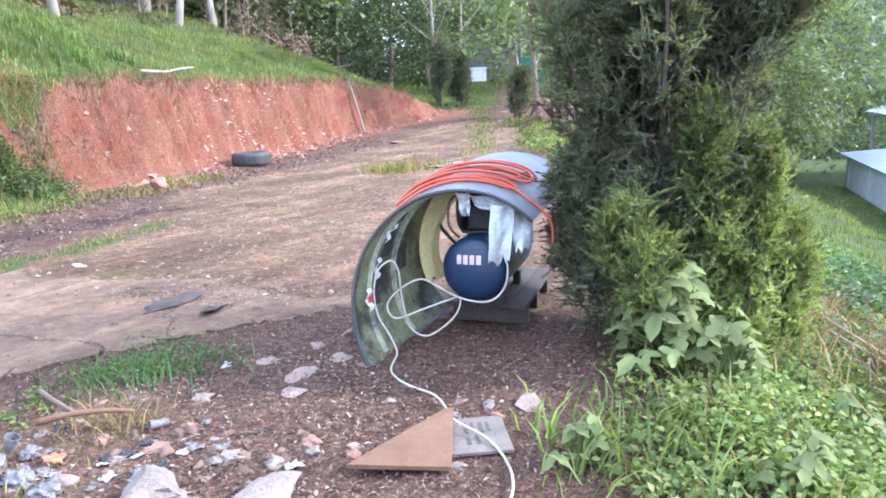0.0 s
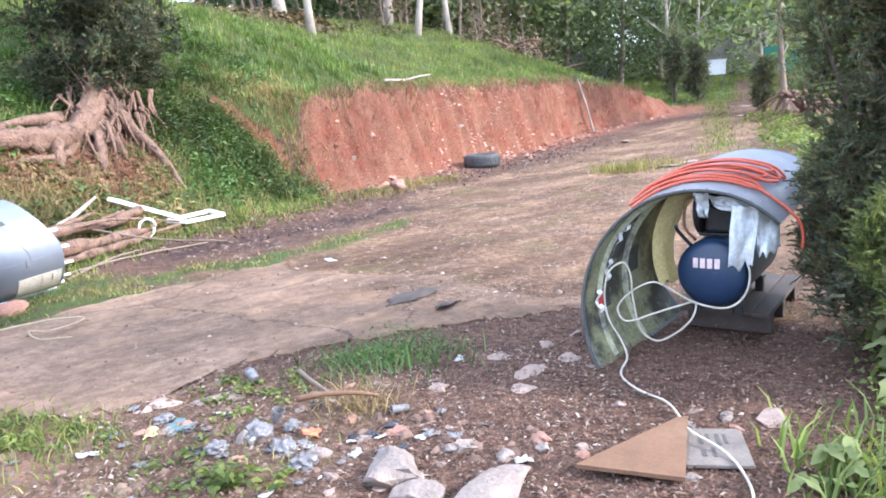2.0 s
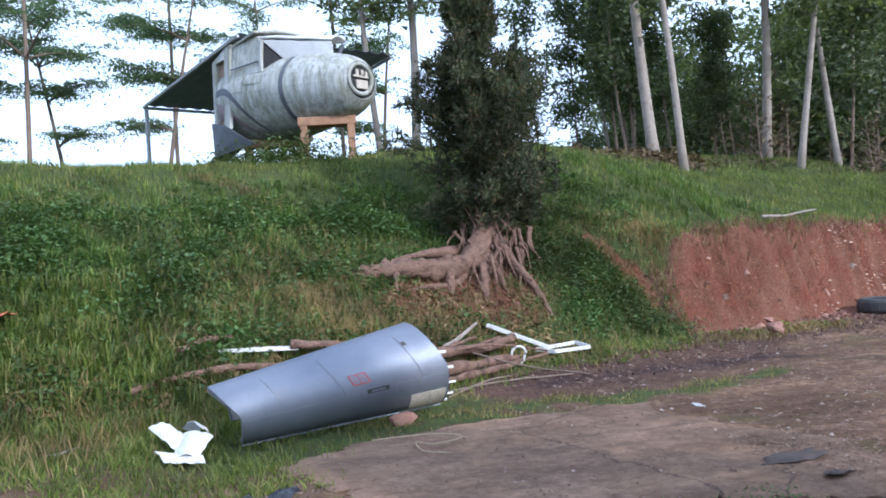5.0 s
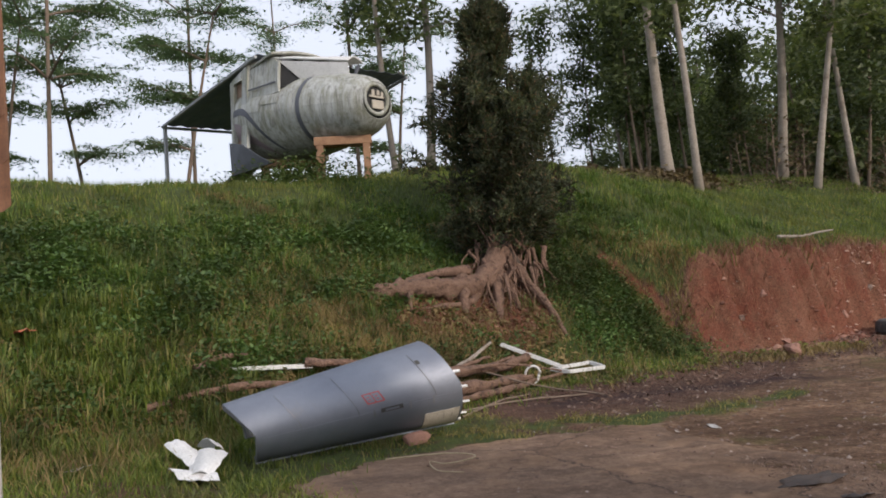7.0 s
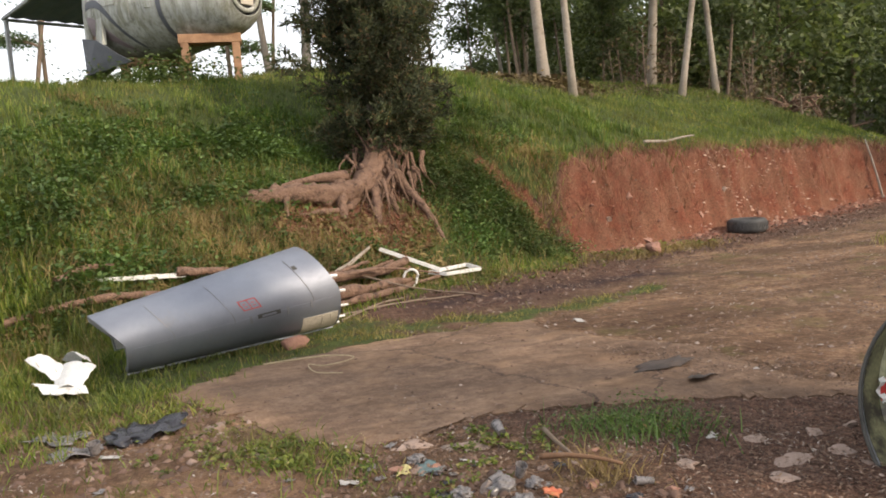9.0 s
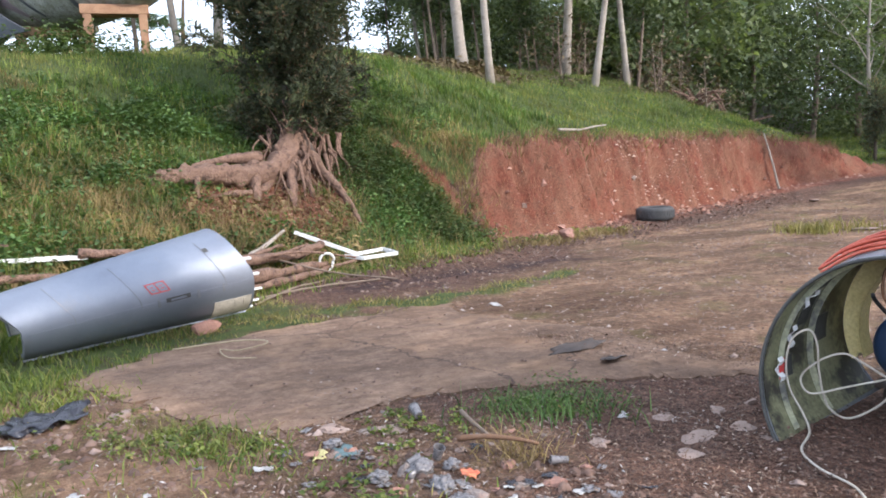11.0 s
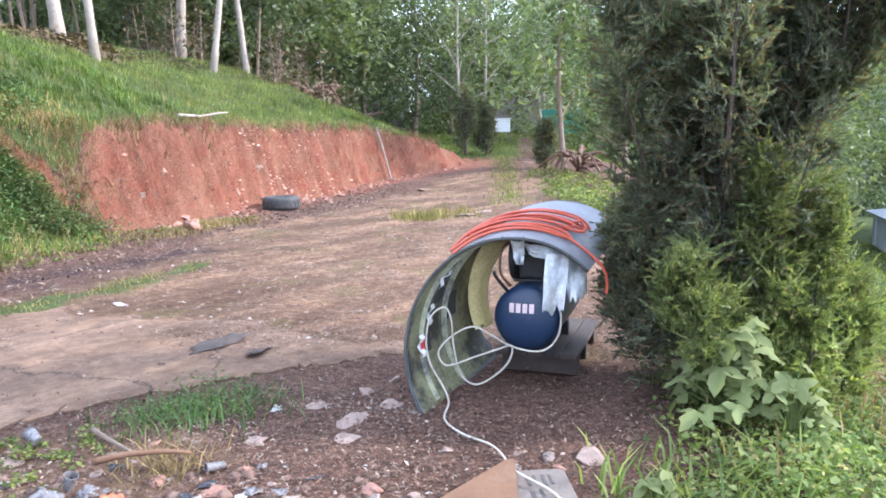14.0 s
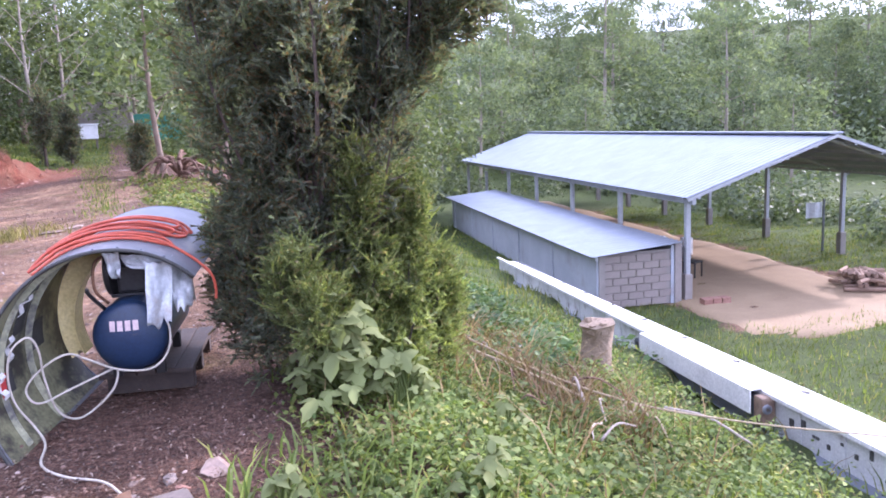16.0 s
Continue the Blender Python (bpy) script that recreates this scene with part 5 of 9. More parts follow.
# ---- materials of the things ----
ALU = surface("dull_aluminium_skin", (0.185, 0.2, 0.24), (0.27, 0.29, 0.335), 1.2, 70, 0.55, 0.7, 0.03, 0.002, stain=(0.26, 0.24, 0.22), stain_scale=1.6, stain_at=(0.58, 0.8), grain_mix=0.06)
ALU_GREY = surface("grey_painted_skin", (0.15, 0.155, 0.17), (0.26, 0.27, 0.295), 3, 60, 0.5, 0.35, 0.1, 0.002, stain=(0.36, 0.33, 0.31), stain_scale=3.0, grain_mix=0.12)
PRIMER = surface("olive_primer", (0.13, 0.13, 0.07), (0.31, 0.3, 0.175), 6, 50, 0.4, 0.15, 0.15, 0.002, stain=(0.05, 0.045, 0.034), stain_scale=3.4, stain_at=(0.47, 0.58))
# primer yellow, raised to stand for sunlight on the ring frame
YELLOW = surface("yellow_primer", (0.7, 0.54, 0.17), (0.85, 0.71, 0.32), 5, 60, 0.5, 0.1, 0.1, 0.002, stain=(0.12, 0.09, 0.04), stain_scale=3.2, stain_at=(0.62, 0.66))
RUBBER_EDGE = surface("dark_edge_seal", (0.025, 0.025, 0.024), (0.07, 0.068, 0.06), 9, 80, 0.75)
TANK_BLUE = surface("chipped_blue_paint", (0.008, 0.018, 0.045), (0.016, 0.035, 0.08), 5, 70, 0.42, 0.0, 0.1, 0.002, stain=(0.09, 0.07, 0.06), stain_scale=7, stain_at=(0.66, 0.72))
BLACK_IRON = surface("oily_black_iron", (0.012, 0.012, 0.013), (0.04, 0.038, 0.037), 9, 80, 0.5, 0.3, 0.3)
COPPER = surface("tarnished_copper", (0.2, 0.1, 0.06), (0.36, 0.2, 0.12), 9, 80, 0.4, 0.8, 0.1)
WHITE_PAINT = surface("weathered_white_paint", (0.55, 0.54, 0.52), (0.78, 0.77, 0.75), 4, 60, 0.55, 0.0, 0.1, 0.002, stain=(0.32, 0.27, 0.22), stain_scale=4, stain_at=(0.6, 0.75))
PLASTIC = surface("crumpled_white_plastic", (0.4, 0.42, 0.44), (0.62, 0.64, 0.65), 7, 50, 0.4, 0.0, 0.4, 0.004, stain=(0.4, 0.36, 0.32), stain_scale=6)
ORANGE = surface("orange_red_hose_rubber", (0.4, 0.06, 0.03), (0.56, 0.115, 0.06), 12, 90, 0.45, 0.0, 0.1)
CREAM = surface("dirty_cream_hose", (0.36, 0.31, 0.25), (0.54, 0.49, 0.41), 10, 70, 0.55, 0.0, 0.1)
DARK_WOOD = surface("dark_weathered_plank", (0.03, 0.021, 0.017), (0.075, 0.055, 0.044), 5, 60, 0.85, 0.0, 0.5, 0.006)
BROWN_BOARD = surface("brown_pressboard", (0.1, 0.05, 0.025), (0.19, 0.102, 0.054), 4, 70, 0.8, 0.0, 0.3, 0.003, stain=(0.18, 0.11, 0.07), stain_scale=5)
GREY_BOARD = surface("grey_crate_board", (0.1, 0.08, 0.068), (0.2, 0.165, 0.14), 6, 70, 0.85, 0.0, 0.4, 0.004)
STONE = surface("pale_rubble_stone", (0.17, 0.115, 0.088), (0.31, 0.23, 0.19), 11, 60, 0.9, 0.0, 0.7, 0.008, stain=(0.2, 0.12, 0.085), stain_scale=6, vary=0.25)
STONE_WHITE = surface("white_limestone", (0.13, 0.096, 0.08), (0.28, 0.23, 0.2), 9, 60, 0.9, 0.0, 0.9, 0.012, stain=(0.3, 0.19, 0.14), stain_scale=5)
STONE_RED = surface("reddish_brick_stone", (0.2, 0.095, 0.068), (0.34, 0.19, 0.14), 6, 60, 0.9, 0.0, 0.6, 0.006)
TYRE = surface("old_tyre_rubber", (0.025, 0.025, 0.026), (0.07, 0.068, 0.066), 6, 70, 0.8, 0.0, 0.3, 0.004, stain=(0.16, 0.09, 0.06), stain_scale=5, stain_at=(0.62, 0.75))
RED_MARK = surface("red_marking_paint", (0.42, 0.03, 0.03), (0.55, 0.06, 0.05), 20, 90, 0.5, bump=0)
INK = surface("faded_black_ink", (0.05, 0.045, 0.04), (0.1, 0.09, 0.08), 20, 90, 0.8, bump=0)
LETTER = surface("faded_pink_lettering", (0.5, 0.36, 0.36), (0.66, 0.52, 0.5), 20, 90, 0.6, bump=0)
PAPER = surface("white_scrap_paper", (0.24, 0.225, 0.21), (0.46, 0.44, 0.42), 9, 60, 0.7, 0.0, 0.2)
BLACK_BAG = surface("black_plastic_bag", (0.012, 0.012, 0.016), (0.035, 0.035, 0.045), 9, 60, 0.3, 0.0, 0.3)
ROPE = surface("old_natural_rope", (0.26, 0.2, 0.11), (0.42, 0.34, 0.22), 14, 120, 0.9, 0.0, 0.6, 0.004)


def polar(cx, cy_of, cz, r, deg):
    a = radians(deg)
    z = cz + r * math.sin(a)
    return Vector((cx + r * math.cos(a), cy_of(z), z))


# ---- engine cowling set up as a shelter, with the compressor under it ----
def skin(u, v, lift=0.0):
    """The shelter's outer face: u from the edge on the ground over the top to the free edge, v from the mouth to the back."""
    deg = 215 - 172 * u
    front = polar(0.08, lambda z: 4.05 + 0.35 * min(1, max(0, z / 0.9)) ** 0.8, 0.32, 0.62 + lift, deg)
    back = polar(0.46, lambda z: 5.05 + 0.12 * min(1, max(0, z)), 0.47, 0.61 + lift, 226 - 183 * u)
    return front.lerp(back, v)


def shelter():
    t = thing("engine_cowling", (-0.1, 4.6, 0), "curved grey aircraft engine cowling standing on its edge", "cowling")
    o = Vector((-0.1, 4.6, 0))
    part("outer_skin", Shape().sheet(lambda u, v: skin(u, v) - o, 44, 12, 0.006), ALU_GREY, t, smooth_shade=True, angle=40)
    part("inner_lining", Shape().sheet(lambda u, v: skin(0.01 + 0.98 * u, 0.02 + 0.96 * v, -0.010) - o, 44, 12, 0.004), PRIMER, t, "olive primer with dark bare patches", True, 40)
    part("front_rim", Shape().tube([skin(u / 40, 0.0, -0.006) - o for u in range(41)], 0.011, 6), RUBBER_EDGE, t, smooth_shade=True)
    part("back_rim", Shape().tube([skin(u / 40, 1.0, -0.006) - o for u in range(41)], 0.009, 6), ALU, t, smooth_shade=True)
    part("yellow_frame", Shape().sheet(lambda u, v: skin(0.12 + 0.7 * u, 0.93, -0.016 - 0.13 * v) - o, 40, 3, 0.008), YELLOW, t, "yellow primed ring frame", True, 40)
    part("frame_lip", Shape().sheet(lambda u, v: skin(0.12 + 0.7 * u, 0.80 + 0.13 * v, -0.146) - o, 40, 2, 0.006), YELLOW, t, "", True, 40)
    part("rib", Shape().sheet(lambda u, v: skin(0.02 + 0.9 * u, 0.48, -0.014 - 0.035 * v) - o, 40, 1, 0.01), PRIMER, t)
    part("rib", Shape().sheet(lambda u, v: skin(0.02 + 0.9 * u, 0.16, -0.014 - 0.03 * v) - o, 40, 1, 0.01), PRIMER, t)
    for u0, v0, du, dv in [(0.3, 0.30, 0.1, 0.12), (0.22, 0.55, 0.08, 0.15), (0.16, 0.2, 0.06, 0.1), (0.42, 0.3, 0.07, 0.14)]:
        part("dark_panel", Shape().sheet(lambda u, v: skin(u0 + du * u, v0 + dv * v, -0.016) - o, 6, 3, 0.004), RUBBER_EDGE, t)
    for u0, v0 in [(0.47, 0.1), (0.33, 0.14), (0.24, 0.06)]:
        part("tape_strip", Shape().sheet(lambda u, v: skin(u0 - 0.075 * u, v0 + 0.05 * v + 0.03 * u, -0.055 - 0.014 * math.sin(9 * u)) - o, 6, 1, 0.002), WHITE_PAINT, t, "loose white tape")
    part("warning_patch", Shape().sheet(lambda u, v: skin(0.17 + 0.06 * u, 0.1 + 0.05 * v, -0.05) - o, 4, 1, 0.002), RED_MARK, t)
    for k in range(14):
        p = skin(0.05 + 0.065 * k, 0.03, 0.002) - o
        part("rivet", Shape().box((0.012, 0.012, 0.006), Matrix.Translation(p)), ALU, t)


def orange_hose():
    rnd = random.Random(3)
    pts = []
    for k in range(7):
        v = 0.16 + 0.055 * k
        a, b = 0.53 + rnd.uniform(-0.05, 0.02) + 0.012 * k, 0.88 + rnd.uniform(-0.03, 0.02)
        lift = 0.014 + 0.02 * (k % 3)
        steps = [a + (b - a) * j / 5 for j in range(6)]
        if k % 2:
            steps.reverse()
        pts += [skin(u, v + 0.03 * math.sin(3 * u + k) + rnd.uniform(-0.008, 0.008), lift) for u in steps]
        end = steps[-1]
        pts.append(skin(end + (0.02 if k % 2 == 0 else -0.02), v + 0.028, lift + 0.006))
    for k in range(5):
        v = 0.5 - 0.06 * k
        steps = [0.55 + 0.32 * j / 4 for j in range(5)]
        if k % 2 == 0:
            steps.reverse()
        pts += [skin(u, v + 0.05 * (u - 0.6) + rnd.uniform(-0.01, 0.01), 0.05 + 0.01 * (k % 2)) for u in steps]
    pts += [skin(0.7, 0.2, 0.03), skin(0.84, 0.18, 0.025), skin(0.95, 0.16, 0.02), skin(1.0, 0.15, 0.03) + Vector((0.03, 0, -0.05)), skin(1.0, 0.15, 0.03) + Vector((0.055, 0, -0.14)), skin(1.0, 0.15, 0.03) + Vector((0.05, 0, -0.22))]
    ob = new("air_hose", Shape().tube(curve_path(pts, 6), 0.0085, 7).mesh("air_hose", ORANGE, True))
    tagged(ob, "orange-red air hose coiled on top of the cowling", "hose")


def frame_along(origin, direction):
    z = Vector(direction).normalized()
    x = Vector((0, 0, 1)).cross(z).normalized() if abs(z.z) < 0.95 else Vector((1, 0, 0))
    y = z.cross(x)
    return Matrix(((x.x, y.x, z.x, origin[0]), (x.y, y.y, z.y, origin[1]), (x.z, y.z, z.z, origin[2]), (0, 0, 0, 1)))


def compressor():
    t = thing("air_compressor", frame_along((0.19, 4.53, 0.425), (0.31, 0.95, 0)), "dark blue tank air compressor with pump on top", "compressor")
    R = 0.2
    dome = [(R * math.sin(radians(a)), -0.075 * math.cos(radians(a))) for a in range(0, 91, 10)]
    prof = [(0.0005, dome[0][1])] + dome[1:] + [(R, 0.8)] + [(R * math.cos(radians(a)), 0.8 + 0.075 * math.sin(radians(a))) for a in range(10, 91, 10)]
    part("tank", Shape().lathe(prof, n=40), TANK_BLUE, t, smooth_shade=True)
    part("weld_seam", Shape().lathe([(R, -0.004), (R + 0.004, 0.0), (R + 0.004, 0.012), (R, 0.016)], n=40), TANK_BLUE, t, smooth_shade=True)
    # faded lettering as plain bars; x runs to the viewer's left here
    dome_at = lambda x, y, lift: Vector((x, y, -0.075 * math.sqrt(max(0, 1 - (x * x + y * y) / (R * R))) - lift))
    for k in range(4):
        part("letter_bar", Shape().sheet(lambda u, v: dome_at(0.092 - 0.041 * k - 0.029 * u, 0.045 + 0.056 * v, 0.002), 5, 5, -0.0016), LETTER, t, "faded pale lettering")
    part("saddle", Shape().box((0.24, 0.02, 0.5), Matrix.Translation((0, 0.2, 0.4)), 0.005), BLACK_IRON, t)
    part("pump_block", Shape().box((0.17, 0.16, 0.16), Matrix.Translation((0.0, 0.29, 0.24)), 0.02), BLACK_IRON, t)
    for k in range(6):
        part("cooling_fin", Shape().box((0.2, 0.008, 0.19), Matrix.Translation((0.0, 0.36 + 0.018 * k, 0.24)), 0.002), BLACK_IRON, t)
    part("cylinder_head", Shape().box((0.19, 0.05, 0.18), Matrix.Translation((0.0, 0.485, 0.24)), 0.012), BLACK_IRON, t)
    part("flywheel", Shape().lathe([(0.02, -0.02), (0.14, -0.02), (0.15, -0.012), (0.15, 0.012), (0.14, 0.02), (0.02, 0.02)], pose(0.12, 0.34, 0.24, 0, 90, 0), 28), BLACK_IRON, t, smooth_shade=True, angle=40)
    part("motor", Shape().lathe([(0.001, 0), (0.085, 0), (0.095, 0.02), (0.095, 0.22), (0.08, 0.24), (0.001, 0.24)], pose(-0.02, 0.30, 0.42, 0, 0, 0), 24), BLACK_IRON, t, smooth_shade=True, angle=40)
    part("delivery_pipe", Shape().tube(curve_path([(0.1, 0.45, 0.2), (0.19, 0.4, 0.16), (0.2, 0.25, 0.14), (0.14, 0.16, 0.16)], 6), 0.009, 7), COPPER, t, smooth_shade=True)
    part("handle", Shape().tube(curve_path([(0.12, 0.16, -0.0), (0.17, 0.26, -0.08), (0.17, 0.3, -0.12)], 5), 0.011, 7), BLACK_IRON, t, smooth_shade=True)
    part("pressure_gauge", Shape().lathe([(0.001, -0.012), (0.03, -0.012), (0.03, 0.012), (0.001, 0.012)], pose(-0.14, 0.2, 0.1, 0, 0, 0), 18), WHITE_PAINT, t)
    for x, z in [(-0.12, 0.12), (0.12, 0.12), (-0.12, 0.66), (0.12, 0.66)]:
        part("foot", Shape().box((0.05, 0.1, 0.05), Matrix.Translation((x, -0.215, z)), 0.006), BLACK_IRON, t)
    p = thing("pallet", frame_along((0.26, 4.6, 0.0), (0.31, 0.95, 0)), "low dark wooden pallet under the compressor", "pallet")
    for k in range(5):
        part("plank", Shape().box((0.103, 0.03, 0.98 - 0.03 * (k % 2)), Matrix.Translation((-0.19 + 0.107 * k, 0.143 + 0.003 * (k % 3), 0.56)) @ pose(0, 0, 0, 0, 0.4 * (k % 3 - 1), 0), 0.006), DARK_WOOD, p)
    for z in (0.2, 0.55, 0.94):
        part("bearer", Shape().box((0.5, 0.12, 0.08), Matrix.Translation((0.02, 0.066, z)), 0.008), DARK_WOOD, p)


def drape(name, corners, seed, label, sag=0.05, material=None):
    """A crumpled sheet hung between four corners."""
    a, b, c, d = [Vector(p) for p in corners]
    def cloth(u, v):
        p = a.lerp(b, u).lerp(d.lerp(c, u), v)
        tear = 0.22 * noise.noise((u * 4, seed, 0)) * v  # ragged lower hem
        fold = sag * (0.5 * math.sin(u * 5.5 + seed + 3.5 * v + 2 * noise.noise((u * 2, v * 3, seed))) * (0.35 + 0.65 * v) + 0.5 * noise.noise((u * 3, v * 2, seed)))
        return p + (p - a.lerp(b, u)) * tear + Vector((0.25 * fold, fold, 0.2 * sag * noise.noise((u * 5, v * 5, seed + 20)) - 0.2 * sag * math.sin(math.pi * u)))

    sh = Shape().sheet(cloth, 22, 18, 0.0015)
    ob = new(name, sh.mesh(name, material or PLASTIC, True))
    return tagged(ob, label, "plastic sheet")


shelter()
orange_hose()
compressor()
drape("plastic_sheet", [(0.29, 4.42, 0.84), (0.44, 4.44, 0.86), (0.40, 4.40, 0.50), (0.27, 4.38, 0.50)], 2, "torn white plastic sheet hanging over the compressor", 0.07)
drape("plastic_sheet", [(0.40, 4.46, 0.84), (0.56, 4.6, 0.80), (0.55, 4.5, 0.56), (0.42, 4.42, 0.58)], 5, "torn white plastic sheet hanging over the compressor", 0.09)
drape("plastic_sheet", [(0.08, 4.46, 0.92), (0.17, 4.46, 0.92), (0.17, 4.5, 0.76), (0.12, 4.5, 0.78)], 7, "small torn strip of white plastic under the cowling", 0.05)
drape("plastic_sheet", [(0.16, 4.48, 0.90), (0.42, 4.5, 0.87), (0.40, 4.52, 0.79), (0.2, 4.52, 0.82)], 12, "crumpled white plastic sheet lying on the pump", 0.06)

hose_pts = [(0.34, 4.5, 0.56), (0.385, 4.44, 0.45), (0.36, 4.40, 0.32), (0.26, 4.38, 0.245), (0.1, 4.42, 0.26), (-0.04, 4.42, 0.34), (-0.14, 4.42, 0.39), (-0.26, 4.42, 0.34), (-0.35, 4.42, 0.24), (-0.3, 4.36, 0.17), (-0.14, 4.42, 0.2), (0.0, 4.44, 0.24), (0.09, 4.44, 0.26), (0.07, 4.42, 0.17), (-0.02, 4.42, 0.08), (-0.13, 4.42, 0.03), (-0.22, 4.42, 0.1), (-0.26, 4.42, 0.28), (-0.27, 4.4, 0.44), (-0.31, 4.38, 0.52), (-0.39, 4.36, 0.47), (-0.42, 4.34, 0.34), (-0.4, 4.32, 0.2), (-0.33, 4.28, 0.08), (-0.29, 4.16, 0.02), (-0.31, 3.91, 0.012), (-0.22, 3.71, 0.012), (-0.07, 3.55, 0.012), (0.0, 3.33, 0.014), (0.03, 3.16, 0.05), (0.16, 3.02, 0.03), (0.23, 2.83, 0.012), (0.23, 2.62, 0.012), (0.16, 2.4, 0.012)]
tagged(new("water_hose", Shape().tube(curve_path([(x, y, z + 0.012) for x, y, z in hose_pts], 7), 0.0062, 7).mesh("water_hose", CREAM, True)), "cream-coloured hose trailing from the compressor over the ground", "hose")


# ---- second cowling, lying on its side ----
LC, RC = Vector((-6.42, 3.62, 0.31)), Vector((-5.72, 5.62, 0.555))
AX = (RC - LC).normalized()
SD = Vector((AX.y, -AX.x, 0)).normalized()
UPV = SD.cross(AX) * -1 if SD.cross(AX).z < 0 else SD.cross(AX)


def barrel(deg, v, lift=0.0):
    r = 0.30 + 0.155 * v + lift
    a = radians(deg)
    c = LC.lerp(RC, v * 0.965 - 0.09 * (1 - v) * max(0, math.sin(a)) - 0.085 * v * max(0, math.sin(a)))
    return c + (SD * math.cos(a) + UPV * math.sin(a)) * r


def lying_cowling():
    o = Vector((-6.1, 4.6, 0))
    t = thing("engine_cowling", o, "silver aircraft engine cowling lying on the grass", "cowling")
    part("outer_skin", Shape().sheet(lambda u, v: barrel(205 - 285 * u, v) - o, 48, 16, 0.006), ALU, t, smooth_shade=True, angle=40)
    part("inner_skin", Shape().sheet(lambda u, v: barrel(204 - 283 * u, 0.01 + 0.98 * v, -0.011) - o, 48, 8, 0.003), WHITE_PAINT, t, smooth_shade=True, angle=40)
    for v in (0.0, 1.0):
        part("end_frame", Shape().sheet(lambda u, w: barrel(204 - 283 * u, abs(v - 0.004), -0.012 - 0.045 * w) - o, 40, 1, 0.008), ALU_GREY, t)
    part("bottom_flange", Shape().sheet(lambda u, v: barrel(-77 + 3 * u, v, 0.004) - o, 2, 16, 0.012), ALU, t)

    def patch(name, d0, d1, v0, v1, mat, lift=0.003, n=6, under=None):
        return part(name, Shape().sheet(lambda u, v: barrel(d1 + (d0 - d1) * u, v0 + (v1 - v0) * v, lift) - o, n, n, 0.003), mat, under or t)

    door = patch("access_panel", -52, -8, 0.02, 0.97, ALU, 0.003, 14)
    for a0, a1, v0, v1 in [(4, 5.2, 0.53, 0.61), (18, 19.2, 0.53, 0.61), (4, 19.2, 0.528, 0.533), (4, 19.2, 0.608, 0.613), (4, 19.2, 0.568, 0.572)]:
        patch("red_marking", a0, a1, v0, v1, RED_MARK, 0.005, 3)
    for v0 in (0.542, 0.582):
        for a0 in (9, 13):
            patch("marking_bar", a0, a0 + 0.9, v0, v0 + 0.014, RED_MARK, 0.005, 2)
    patch("dark_slot", 40, 46, 0.865, 0.885, RUBBER_EDGE, 0.004, 5)
    recess = patch("latch_recess", -12, -6, 0.58, 0.69, RUBBER_EDGE, 0.006, 5)
    patch("latch_plate", -10.5, -8, 0.6, 0.67, ALU, 0.012, 4, recess)
    for v0 in (0.54, 0.84, 0.72):
        patch("hinge", -16, -5, v0, v0 + 0.012, ALU_GREY, 0.012, 4, door)
    # cream patch for the pale lower end, its sun shine put into the colour
    patch("repair_panel", -66, -30, 0.8, 0.985, CREAM, 0.008, 10)
    for v0 in (0.2, 0.47, 0.86):
        patch("rivet_band", 60, -10, v0, v0 + 0.004, ALU_GREY, 0.002, 10)
    for v0, d in [(0.9, -46), (0.945, -46)]:
        patch("clip", d, d + 14, v0, v0 + 0.01, CREAM, 0.014, 4)
    for k in range(5):
        b = barrel(-70 + 22 * k, 0.99, -0.02) - o
        part("bracket", Shape().box((0.03, 0.09 + 0.02 * (k % 3), 0.02), Matrix.Translation(b + AX * 0.045) @ pose(0, 0, 0, 0, 20 * (k - 2), -20), 0.004), WHITE_PAINT, t, "white painted fitting")


lying_cowling()


def log(points, rad, seed=0, bark=ROOT, label="bare reddish log lying on the slope"):
    path = curve_path([Vector((x, y, float(ground_z(x, y)) + up)) for x, y, up in points], 6)
    n = len(path)
    sh = Shape().tube(path, [rad * (1 - 0.35 * i / (n - 1)) * (1 + 0.08 * math.sin(i * 1.7 + seed) + 0.3 * noise.noise((i * 0.5, seed * 7, 2))) for i in range(n)], 11)
    sh.v = [tuple(Vector(p) + Vector((noise.noise(Vector(p) * 6), noise.noise(Vector(p) * 6 + Vector((9, 0, 0))), noise.noise(Vector(p) * 8 + Vector((0, 9, 0))))) * rad * 0.5) for p in sh.v]
    return tagged(new("log", sh.mesh("log", bark, True, 50)), label, "log", "cut logs by the cowling")


